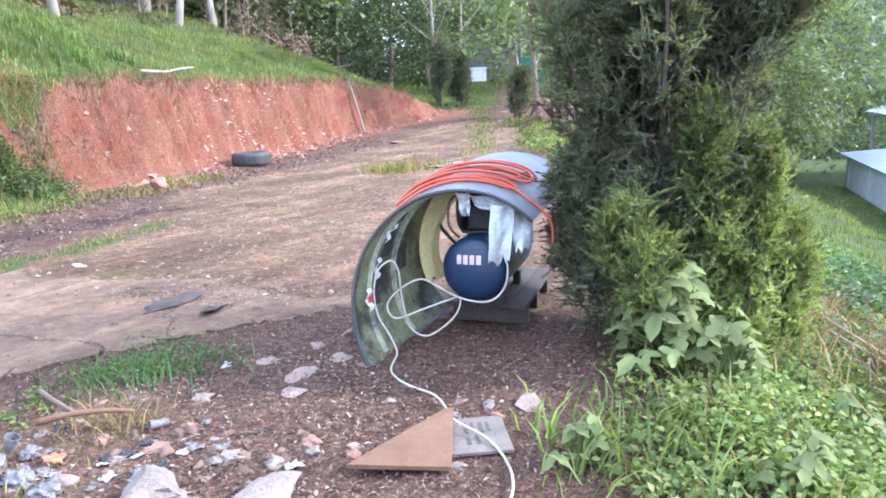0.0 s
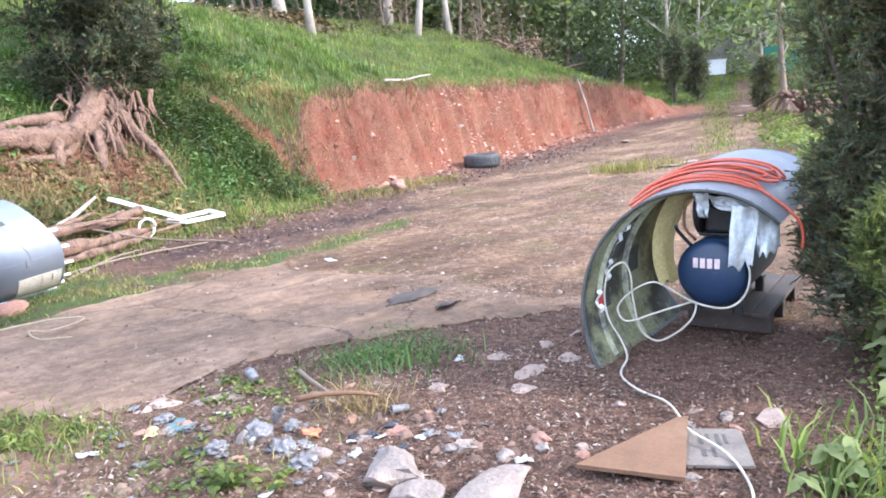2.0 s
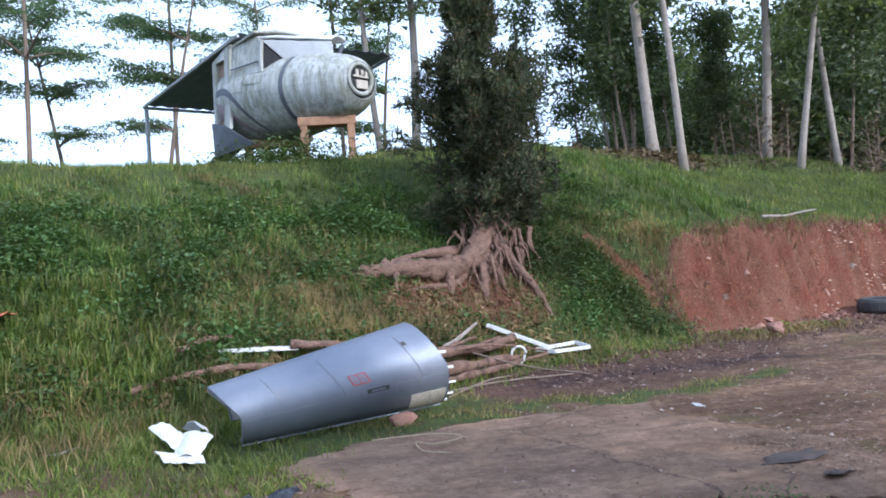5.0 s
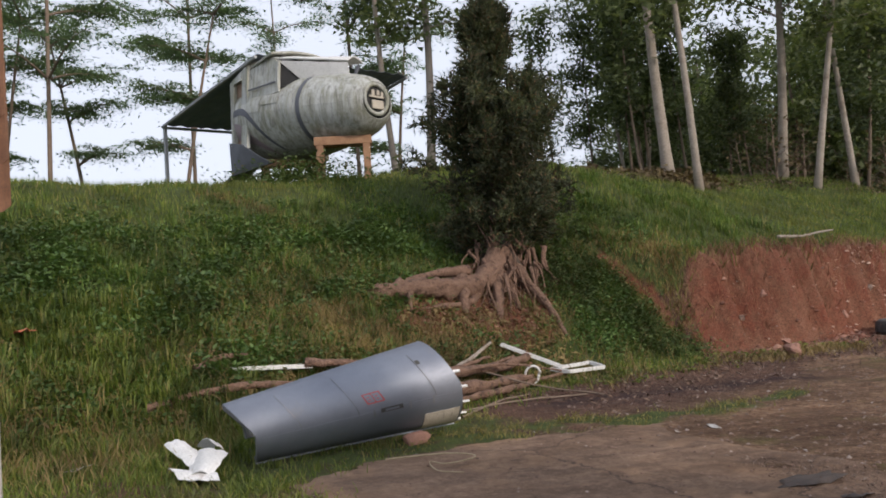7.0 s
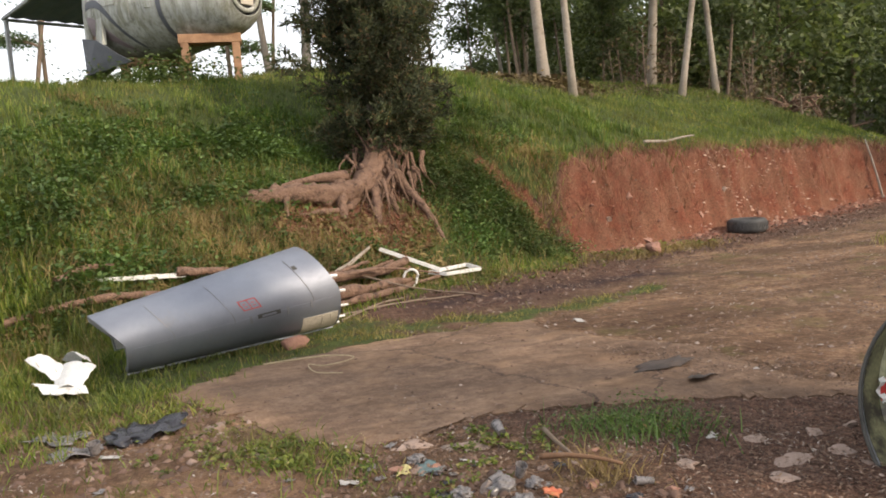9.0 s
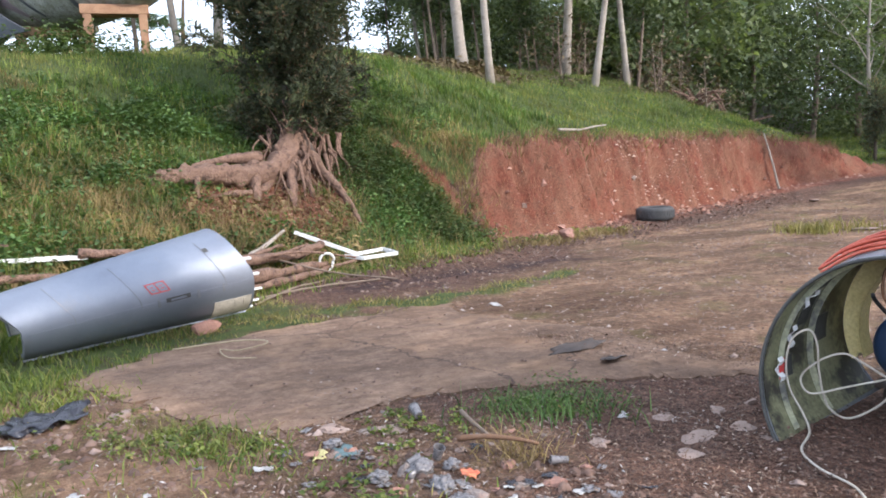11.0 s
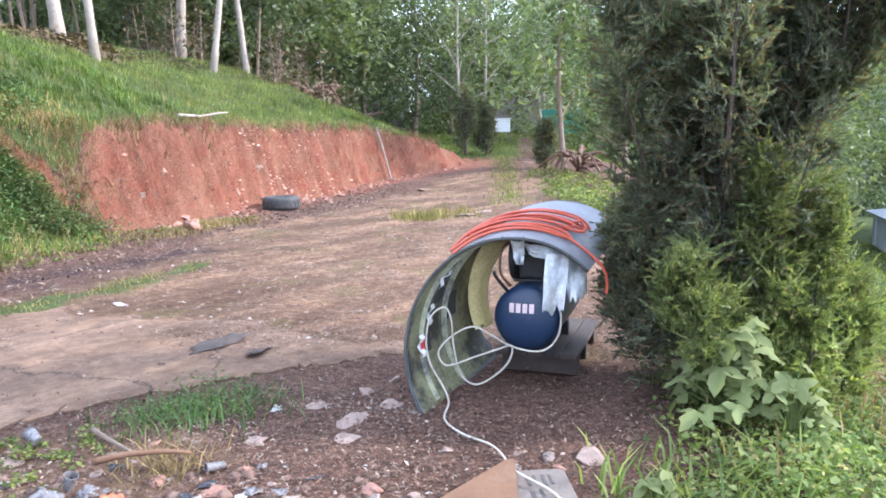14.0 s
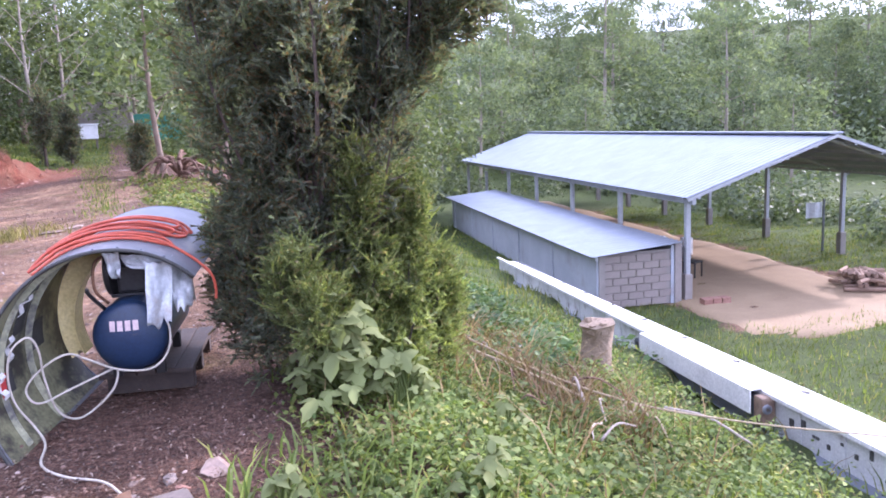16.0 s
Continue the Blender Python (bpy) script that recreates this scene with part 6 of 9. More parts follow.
for k, (pts, rad) in enumerate([
    ([(-8.45, 3.55, 0.04), (-8.3, 4.5, 0.08), (-8.1, 5.5, 0.12)], 0.055), ([(-8.7, 4.28, 0.06), (-8.75, 4.6, 0.1), (-8.7, 5.0, 0.12)], 0.06),
    ([(-7.2, 5.4, 0.3), (-6.95, 6.8, 0.4), (-7.05, 8.0, 0.32), (-7.15, 8.8, 0.25)], 0.085), ([(-6.9, 5.6, 0.25), (-6.65, 6.8, 0.22), (-6.75, 8.3, 0.15)], 0.085),
    ([(-7.1, 6.0, 0.2), (-6.85, 7.4, 0.12), (-7.0, 8.7, 0.06)], 0.06), ([(-7.6, 6.1, 0.25), (-7.3, 7.2, 0.35), (-7.4, 8.2, 0.2)], 0.045),
    ([(-8.0, 5.4, 0.2), (-7.7, 6.0, 0.4), (-7.5, 6.6, 0.45)], 0.075), ([(-8.3, 5.6, 0.2), (-7.95, 6.2, 0.35)], 0.07), ([(-6.6, 6.6, 0.12), (-6.5, 7.4, 0.1), (-6.75, 8.4, 0.06)], 0.05)]):
    log(pts, rad, k)
rl = random.Random(31)
for k in range(11):  # thinner branches among the logs
    x, y, up = rl.uniform(-7.5, -6.7), rl.uniform(5.9, 6.8), rl.uniform(0.1, 0.4)
    dx, L = rl.uniform(-0.3, 0.35), rl.uniform(1.4, 2.4)
    log([(x, y, up), (x + dx * 0.5, y + L * 0.5, up * rl.uniform(0.5, 1.1)), (x + dx, y + L, rl.uniform(0.03, 0.3))], rl.uniform(0.018, 0.04), 20 + k, BARK_PALE if k % 2 else ROOT, "pale crooked branch lying on the log pile" if k % 2 else "reddish crooked branch lying on the log pile")
for k, pts in enumerate([[(-6.3, 6.3, 0.03), (-6.0, 7.2, 0.03), (-5.6, 8.0, 0.02)], [(-6.1, 6.2, 0.02), (-6.2, 7.0, 0.05), (-6.3, 7.7, 0.02)], [(-7.0, 7.6, 0.3), (-6.2, 7.9, 0.1), (-5.4, 8.1, 0.02)]]):
    log(pts, 0.014, k, BARK, "thin dry stick lying on the ground")


def perforated_bar(name, a, b, width, label, holes=8):
    a, b = Vector(a), Vector(b)
    t = thing(name, frame_along(a, b - a), label, "metal bar")
    L = (b - a).length
    part("web", Shape().box((width, 0.012, L), Matrix.Translation((0, 0, L / 2)), 0.002), WHITE_PAINT, t)
    for s in (-1, 1):
        part("flange", Shape().box((0.012, 0.05, L), Matrix.Translation((s * (width / 2 - 0.004), 0.018, L / 2)), 0.002), WHITE_PAINT, t)
    for k in range(holes):
        part("hole", Shape().lathe([(0.001, 0), (width * 0.13, 0), (width * 0.13, 0.004), (0.001, 0.004)], pose(0, 0.0095, L * (k + 0.5) / holes, 90, 0, 0), 10), RUBBER_EDGE, t)
    return t


def hill_pt(x, y, up):
    return (x, y, float(ground_z(x, y)) + up)


perforated_bar("metal_channel", hill_pt(-8.6, 4.7, 0.05), hill_pt(-8.3, 5.7, 0.12), 0.14, "white painted metal channel with holes lying on logs", 9)
perforated_bar("metal_channel", hill_pt(-7.5, 8.6, 0.14), hill_pt(-6.72, 9.05, 0.16), 0.07, "white painted metal strut with holes on the ground", 10)
for a, b in [((-6.85, 8.95, 0.14), (-6.6, 9.6, 0.14)), ((-6.55, 8.98, 0.1), (-6.28, 9.5, 0.1)), ((-6.6, 9.6, 0.14), (-6.28, 9.5, 0.1)), ((-6.85, 8.95, 0.14), (-6.55, 8.98, 0.1))]:
    perforated_bar("metal_strut", hill_pt(*a), hill_pt(*b), 0.04, "white painted rack strut with holes on the ground", 7)
ring = [Vector((-6.72 + 0.08 * math.cos(a) * (1 if math.sin(a) > 0 else 0.6), 8.35 + 0.07 * math.cos(a), 0.12 + 0.12 * math.sin(a))) for a in [6.28 * k / 20 for k in range(21)]]
tagged(new("metal_bracket", Shape().tube([p + Vector((0, 0, 0.06)) for p in ring], 0.018, 7).mesh("metal_bracket", WHITE_PAINT, True)), "small white curved metal bracket on the ground", "bracket")


def bent_plate(corners, fold, label, name="metal_scrap"):
    a, b, c, d = [Vector(p) for p in corners]
    sh = Shape().sheet(lambda u, v: a.lerp(b, u).lerp(d.lerp(c, u), v) + Vector((0, 0, fold * math.sin(3.1 * u) + 0.015 * noise.noise((u * 6, v * 6, fold * 50)))), 10, 6, 0.006)
    return tagged(new(name, sh.mesh(name, WHITE_PAINT, True, 40)), label, "metal scrap")


bent_plate([(-7.12, 3.12, 0.2), (-6.96, 3.25, 0.22), (-6.59, 3.27, 0.1), (-6.44, 3.04, 0.09)], 0.03, "bent white sheet metal strip in the grass")
bent_plate([(-6.82, 3.24, 0.12), (-6.34, 3.35, 0.16), (-6.05, 3.02, 0.07), (-6.23, 2.91, 0.06)], 0.05, "creased white sheet metal scrap in the grass")
bent_plate([(-6.56, 2.89, 0.1), (-6.26, 2.83, 0.06), (-5.92, 3.03, 0.05), (-6.13, 3.11, 0.07)], 0.03, "narrow white sheet metal strip in the grass")
bent_plate([(-7.07, 3.43, 0.14), (-6.57, 3.35, 0.22), (-6.56, 3.43, 0.16), (-6.85, 3.48, 0.1)], 0.07, "crumpled white metal piece in the grass")


# ---- stones and loose things of the yard ----
def rock(x, y, size, seed, material, label, name="rock", sink=0.25, group="stones of the yard", z=None):
    bm = bmesh.new()
    bmesh.ops.create_icosphere(bm, subdivisions=3, radius=0.5)
    rnd = random.Random(seed)
    cuts = [(Vector((rnd.gauss(0, 1), rnd.gauss(0, 1), rnd.gauss(0, 0.8))).normalized(), rnd.uniform(0.2, 0.38)) for _ in range(13)]
    for v in bm.verts:
        for n, d in cuts:
            k = v.co.dot(n) - d
            if k > 0:
                v.co -= n * k
        v.co *= 1 + 0.34 * noise.noise(v.co * 3.2 + Vector((seed, 0, 0))) + 0.07 * noise.noise(v.co * 11 + Vector((seed, 5, 0)))
        v.co = Vector((v.co.x * size[0], v.co.y * size[1], v.co.z * size[2]))
    me = bpy.data.meshes.new(name)
    bm.to_mesh(me)
    bm.free()
    me.materials.append(material)
    me.polygons.foreach_set("use_smooth", np.ones(len(me.polygons), bool))
    me.set_sharp_from_angle(angle=radians(24))
    ob = new(name, me)
    base = float(ground_z(x, y)) if z is None else z
    ob.matrix_world = pose(x, y, base + size[2] * (0.26 - sink), rnd.uniform(-8, 8), rnd.uniform(-8, 8), rnd.uniform(0, 360))
    return tagged(ob, label, "stone", group)


for k, (x, y, sx, sy, sz) in enumerate([(-0.81, 4.0, 0.34, 0.24, 0.05), (-0.83, 3.76, 0.3, 0.25, 0.05), (-0.62, 4.2, 0.2, 0.15, 0.06), (-0.48, 4.1, 0.2, 0.12, 0.04), (-1.29, 3.68, 0.2, 0.16, 0.06), (-0.79, 4.45, 0.2, 0.13, 0.07), (-0.64, 4.65, 0.12, 0.11, 0.12), (-1.06, 4.22, 0.2, 0.15, 0.04),
                                         (-2.75, 3.3, 0.28, 0.2, 0.05), (-2.45, 3.45, 0.22, 0.2, 0.06), (-2.55, 3.0, 0.16, 0.14, 0.06), (0.41, 3.42, 0.26, 0.2, 0.13), (-0.3, 3.55, 0.1, 0.1, 0.06), (-0.42, 3.08, 0.12, 0.1, 0.06), (0.05, 3.5, 0.09, 0.08, 0.06), (-4.2, 2.95, 0.2, 0.16, 0.08), (-3.55, 2.78, 0.16, 0.14, 0.1)]):
    rock(x, y, (sx, sy, sz), 100 + k, STONE, "flat grey-brown stone half sunk in the dirt", sink=0.34)
for k, (x, y, sx, sy, sz) in enumerate([(-1.2, 2.76, 0.62, 0.42, 0.17), (-0.76, 2.62, 0.75, 0.36, 0.13), (-1.62, 2.86, 0.16, 0.14, 0.1), (-0.95, 2.98, 0.2, 0.14, 0.09), (-0.75, 2.95, 0.14, 0.12, 0.07), (-2.05, 2.95, 0.18, 0.15, 0.12), (-0.6, 3.02, 0.12, 0.1, 0.06), (-1.45, 3.02, 0.12, 0.1, 0.07), (-1.0, 2.55, 0.3, 0.2, 0.12)]):
    rock(x, y, (sx, sy, sz), 140 + k, STONE_WHITE, "pale broken limestone lump on the dirt")
rz = random.Random(404)
for k in range(46):  # broken pieces trodden into the dirt
    x, y, q = rz.uniform(-2.9, 0.3), rz.uniform(2.35, 3.7), rz.uniform(0.05, 0.13)
    rock(x, y, (q, q * rz.uniform(0.6, 1.0), q * rz.uniform(0.3, 0.6)), 500 + k, rz.choice((STONE, STONE, STONE_WHITE, STONE_RED)), "small broken stone trodden into the dirt", sink=0.3)
for k, (x, y, sx, sy, sz) in enumerate([(-5.6, 5.0, 0.36, 0.26, 0.34), (-4.66, 12.6, 0.5, 0.4, 0.36), (-0.62, 3.12, 0.13, 0.1, 0.07), (-1.95, 2.72, 0.12, 0.09, 0.08), (-1.3, 3.12, 0.14, 0.12, 0.08), (-0.42, 2.98, 0.1, 0.09, 0.06), (-5.3, 13.9, 0.25, 0.2, 0.15), (-3.2, 17.6, 0.2, 0.16, 0.12), (-4.35, 14.6, 0.16, 0.14, 0.1), (-4.9, 13.3, 0.2, 0.16, 0.12), (-3.9, 16.9, 0.18, 0.15, 0.12), (-3.5, 18.8, 0.22, 0.2, 0.15), (-3.0, 20.6, 0.2, 0.16, 0.12), (-4.4, 13.1, 0.14, 0.12, 0.09)]):
    rock(x, y, (sx, sy, sz), 170 + k, STONE_RED, "reddish broken stone on the dirt")
for k, (x, y, up) in enumerate([(-4.9, 13.25, 1.15), (-4.75, 13.8, 1.2), (-4.3, 15.9, 0.5), (-4.05, 16.8, 0.4), (-3.75, 18.2, 0.5)]):
    foot = float(np.interp(y, FOOT_Y, FOOT_X))
    rock(foot - 0.1 - 0.2 * up, y, (0.2 - 0.008 * k, 0.18, 0.18), 190 + k, STONE_RED if k % 3 else STONE, "pale stone stuck in the clay bank", sink=0.3, group="stones in the bank")


def tyre():
    t = thing("tyre", at_ground(-4.0, 16.15) + Vector((0, 0, 0.01)), "old black truck tyre lying flat in the clay", "tyre")
    prof = [(0.24, 0.03), (0.27, 0.0), (0.33, 0.0), (0.375, 0.03), (0.39, 0.07), (0.39, 0.21), (0.375, 0.25), (0.33, 0.28), (0.27, 0.28), (0.24, 0.25), (0.25, 0.22), (0.34, 0.2), (0.34, 0.08), (0.25, 0.06), (0.24, 0.03)]
    part("carcass", Shape().lathe(prof, n=48), TYRE, t, smooth_shade=True, angle=50)
    for k in range(40):
        a = 6.28319 * k / 40
        part("tread_block", Shape().box((0.012, 0.04, 0.15), pose(0.394 * math.cos(a), 0.394 * math.sin(a), 0.14, 0, 0, math.degrees(a)) @ pose(0, 0, 0, 12 * (1 if k % 2 else -1), 0, 0)), TYRE, t)


tyre()


def stick(name, pts, rad, material, label, category="stick"):
    path = curve_path(pts, 5)
    n = len(path)
    return tagged(new(name, Shape().tube(path, [rad * (1 - 0.5 * i / (n - 1)) for i in range(n)], 7).mesh(name, material, True)), label, category)


stick("pole", [(-2.22, 23.2, 0.1), (-2.42, 23.25, 0.95), (-2.65, 23.3, 1.78)], 0.035, BARK_PALE, "thin pale pole leaning against the bank", "pole")
stick("branch", [hill_pt(-5.75, 15.2, 0.1), hill_pt(-5.6, 15.7, 0.14), hill_pt(-5.62, 16.2, 0.1), hill_pt(-5.4, 16.6, 0.16), hill_pt(-5.35, 17.2, 0.2)], 0.035, BARK_PALE, "pale bare branch lying on the grass", "branch")
stick("branch", [(-1.9, 3.24, 0.1), (-1.76, 3.27, 0.12), (-1.6, 3.3, 0.12), (-1.48, 3.33, 0.1)], 0.018, BROWN_BOARD, "short light brown stick on the rubbish", "branch")
stick("branch", [(-2.15, 3.75, 0.05), (-1.95, 3.5, 0.1), (-1.75, 3.3, 0.12)], 0.016, BARK, "grey twig lying in the weeds", "branch")


# boards by the hose
def boards():
    sh = Shape()
    tri = [(-0.43, 2.83), (0.0, 2.78), (0.02, 3.28), (-0.02, 3.28)]
    top = [(x, y, 0.03 + 0.06 * max(0, (y - 2.8)) + 0.015) for x, y in tri]
    sh.add(top + [(x, y, z - 0.018) for x, y, z in top], [(0, 1, 2, 3), (7, 6, 5, 4), (0, 4, 5, 1), (1, 5, 6, 2), (2, 6, 7, 3), (3, 7, 4, 0)])
    tagged(new("board", sh.mesh("board", BROWN_BOARD)), "brown triangular offcut of pressed board on the dirt", "board")
    t = thing("crate_board", (0.12, 3.1, 0.012), "grey board with faded stencilled writing on the dirt", "board")
    part("plank", Shape().box((0.27, 0.34, 0.016), Matrix.Translation((0, 0, 0.008)) @ pose(0, 0, 0, 0, 0, 5), 0.003), GREY_BOARD, t)
    for k, (dx, dy, w, h) in enumerate([(-0.05, 0.06, 0.016, 0.1), (-0.02, 0.07, 0.012, 0.08), (0.02, 0.06, 0.016, 0.11), (0.05, 0.07, 0.012, 0.09), (-0.04, -0.07, 0.018, 0.06), (0.0, -0.06, 0.014, 0.08)]):
        part("stencil_bar", Shape().box((w, h, 0.002), Matrix.Translation((dx, dy, 0.0175)) @ pose(0, 0, 0, 0, 0, 5)), INK, t, "faded stencil marks")


boards()


def scrap(x, y, w, h, seed, material, label, name="scrap", category="rubbish", up=0.01):
    rnd = random.Random(seed)
    sh = Shape().sheet(lambda u, v: Vector(((u - 0.5) * w * (1 + 0.7 * noise.noise((v * 2.3, seed, 0))), (v - 0.5) * h * (1 + 0.8 * noise.noise((u * 2.3, seed, 8))), 0.16 * min(w, h) * (noise.noise((u * 2.5, v * 2.5, seed)) + 0.6 * noise.noise((u * 6, v * 6, seed + 4))))), 7, 7, 0.002)
    ob = new(name, sh.mesh(name, material, True))
    ob.matrix_world = pose(x, y, float(ground_z(x, y)) + up + 0.05 * min(w, h), rnd.uniform(-10, 10), rnd.uniform(-10, 10), rnd.uniform(0, 360))
    return tagged(ob, label, category, "scattered rubbish")


CLEAR = surface("clouded_plastic", (0.075, 0.068, 0.068), (0.2, 0.185, 0.185), 14, 60, 0.3, 0.0, 0.2, stain=(0.1, 0.07, 0.055), stain_scale=12)
BLUE_BIT = surface("blue_green_wrapper", (0.05, 0.085, 0.09), (0.11, 0.16, 0.16), 9, 60, 0.4)
RED_BIT = surface("red_wrapper", (0.36, 0.035, 0.025), (0.5, 0.2, 0.08), 14, 60, 0.35)
YELLOW_BIT = surface("yellow_wrapper", (0.36, 0.3, 0.1), (0.5, 0.44, 0.22), 9, 60, 0.4)
rs = random.Random(12)
scrap(-1.28, 4.16, 0.07, 0.05, 1, PAPER, "small white chip of paper on the dirt")
scrap(-1.72, 3.02, 0.08, 0.07, 2, RED_BIT, "crumpled red wrapper among the rubbish", up=0.03)
scrap(-2.6, 2.95, 0.14, 0.08, 3, YELLOW_BIT, "yellow and green torn wrapper on the dirt")
scrap(-2.5, 3.05, 0.14, 0.1, 4, BLUE_BIT, "blue-green torn wrapper on the dirt")
scrap(-3.38, 2.02, 0.12, 0.1, 5, PAPER, "white torn carton piece on the dirt")
scrap(-3.17, 1.99, 0.18, 0.07, 6, PAPER, "white card strip on the dirt")
scrap(-2.78, 2.72, 0.1, 0.07, 7, PAPER, "white torn carton piece on the dirt")
scrap(-4.39, 2.31, 0.13, 0.07, 8, PAPER, "white torn carton piece on the dirt")
scrap(-4.7, 2.25, 0.3, 0.2, 9, CLEAR, "clear crumpled plastic bag in the grass")
scrap(-5.1, 2.35, 0.34, 0.24, 10, CLEAR, "clear crumpled plastic bag in the grass")
scrap(-4.45, 2.7, 0.3, 0.25, 13, BLACK_BAG, "crumpled black plastic bag on the grass", up=0.04)
RAG = surface("muddy_dark_rag", (0.03, 0.023, 0.019), (0.08, 0.06, 0.05), 9, 60, 0.95)
scrap(-2.0, 5.38, 0.4, 0.15, 14, RAG, "flat dark rag on the concrete", up=0.03)
scrap(-1.66, 5.22, 0.34, 0.1, 15, RAG, "flat dark rag on the concrete", up=0.03)
scrap(-5.15, 4.55, 0.26, 0.16, 16, CLEAR, "crumpled clear plastic beside the cowling")
scrap(-3.43, 6.94, 0.12, 0.08, 17, PAPER, "small white chip of paper on the track")
scrap(-9.9, 2.75, 0.3, 0.2, 19, RED_BIT, "white and red packet lying in the grass", up=0.15)
scrap(-7.6, 2.5, 0.3, 0.12, 18, PAPER, "white and red torn packet in the grass", up=0.05)
for k in range(48):
    x, y = rs.gauss(-1.75, 0.45), rs.gauss(2.95, 0.24)
    m = rs.choice((PAPER, CLEAR, CLEAR, CLEAR, CLEAR, BLACK_BAG))
    scrap(x, y, rs.uniform(0.03, 0.1), rs.uniform(0.02, 0.07), 40 + k, m, {PAPER: "bit of white torn paper on the dirt", CLEAR: "bit of clouded plastic on the dirt", BLACK_BAG: "bit of dark plastic on the dirt"}[m])
for k in range(20):
    x, y = rs.uniform(-4.6, -0.9), rs.uniform(1.7, 3.1)
    scrap(x, y, rs.uniform(0.03, 0.09), rs.uniform(0.02, 0.06), 140 + k, rs.choice((PAPER, CLEAR, CLEAR)), "bit of pale rubbish on the dirt")


def crumpled_bag(x, y, size, seed, material, label):
    """A crushed hollow bag: a ball of film pushed in from all sides."""
    bm = bmesh.new()
    bmesh.ops.create_icosphere(bm, subdivisions=4, radius=0.5)
    for v in bm.verts:
        d = v.co.normalized()
        v.co = d * (0.36 + 0.22 * noise.noise(d * 2.2 + Vector((seed, 0, 0))) + 0.07 * abs(noise.noise(d * 5 + Vector((0, seed, 0)))))
        v.co = Vector((v.co.x * size[0], v.co.y * size[1], max(-0.02, v.co.z * size[2])))
    me = bpy.data.meshes.new("plastic_bag")
    bm.to_mesh(me)
    bm.free()
    me.materials.append(material)
    me.polygons.foreach_set("use_smooth", np.ones(len(me.polygons), bool))
    ob = new("plastic_bag", me)
    ob.matrix_world = pose(x, y, float(ground_z(x, y)) + 0.015, 0, 0, seed * 40)
    return tagged(ob, label, "plastic bag", "scattered rubbish")


for k, (x, y, a, b, c) in enumerate([(-1.98, 2.98, 0.2, 0.16, 0.12), (-1.78, 2.86, 0.22, 0.14, 0.1), (-1.62, 2.74, 0.16, 0.14, 0.09), (-2.12, 2.82, 0.14, 0.12, 0.08), (-1.85, 3.08, 0.12, 0.1, 0.08), (-2.62, 3.1, 0.14, 0.12, 0.06)]):
    crumpled_bag(x, y, (a, b, c), 11 + k, CLEAR, "crushed clouded plastic bag in the rubbish")
crumpled_bag(-4.62, 2.6, (0.5, 0.36, 0.16), 31, BLACK_BAG, "crumpled black plastic bag on the grass")


def cup(x, y, seed, label, rad=0.03, tall=0.07, tilt=70):
    t = Shape().lathe([(rad * 0.75, 0), (rad, tall), (rad * 1.08, tall), (rad * 1.08, tall - 0.006), (rad * 0.98, tall - 0.006), (rad * 0.72, 0.004), (0.001, 0.004), (0.001, 0)], n=20)
    ob = new("plastic_cup", t.mesh("plastic_cup", CLEAR, True, 40))
    ob.matrix_world = pose(x, y, float(ground_z(x, y)) + 0.03, tilt, 0, seed * 77)
    tagged(ob, label, "cup", "scattered rubbish")


cup(-1.95, 3.1, 1, "clear plastic cup lying among the rubbish", tilt=20)
cup(-2.05, 2.98, 2, "crushed plastic cup among the rubbish", tilt=80)
cup(-2.38, 3.64, 3, "pale blue plastic bottle end in the weeds", 0.035, 0.1, 75)
cup(-1.33, 3.34, 4, "dull clear plastic bottle in the weeds", 0.022, 0.09, 85)
cup(-4.55, 2.3, 5, "white plastic cup in the grass", 0.04, 0.07, 10)

stick("rope", [(-5.15, 4.2, 0.07), (-5.0, 4.5, 0.06), (-4.8, 4.65, 0.07), (-4.62, 4.75, 0.06), (-4.5, 4.62, 0.07), (-4.6, 4.4, 0.06), (-4.8, 4.4, 0.05), (-4.5, 4.2, 0.06), (-4.3, 4.3, 0.05)], 0.008, ROPE, "thin pale cord lying on the grass", "rope")

# pebbles and litter over the dirt
def pebbles(name, n, seed, region, size, material, label, density, up=0.0):
    r = np.random.RandomState(seed)
    x, y = r.uniform(region[0], region[1], n), r.uniform(region[2], region[3], n)
    keep = r.uniform(0, 1, n) < density(x, y)
    x, y = x[keep], y[keep]
    m = len(x)
    base = np.array([(1, 0, 0), (0, 1, 0), (-1, 0, 0), (0, -1, 0), (0, 0, 0.7), (0.55, 0.55, 0.35), (-0.5, 0.5, 0.3)])
    s = size[0] + (size[1] - size[0]) * r.uniform(0, 1, m) ** 3
    a = r.uniform(0, 6.28, m)
    V = base[None] * (s[:, None, None] * r.uniform(0.6, 1.3, (m, 7, 1)))
    c, d = np.cos(a)[:, None], np.sin(a)[:, None]
    vx, vy = V[:, :, 0] * c - V[:, :, 1] * d, V[:, :, 0] * d + V[:, :, 1] * c
    V = np.stack([vx + x[:, None], vy + y[:, None], V[:, :, 2] + ground_z(x, y)[:, None] - 0.002 + up], 2)
    F = np.array([(0, 5, 4), (5, 1, 4), (1, 6, 4), (6, 2, 4), (2, 3, 4), (3, 0, 4), (0, 1, 5), (1, 2, 6)])
    k = np.arange(m)[:, None, None] * 7
    return tagged(new(name, mesh_np(name, V.reshape(-1, 3), (F[None] + k).reshape(-1, 3), material)), label, "pebbles", kind="stuff")


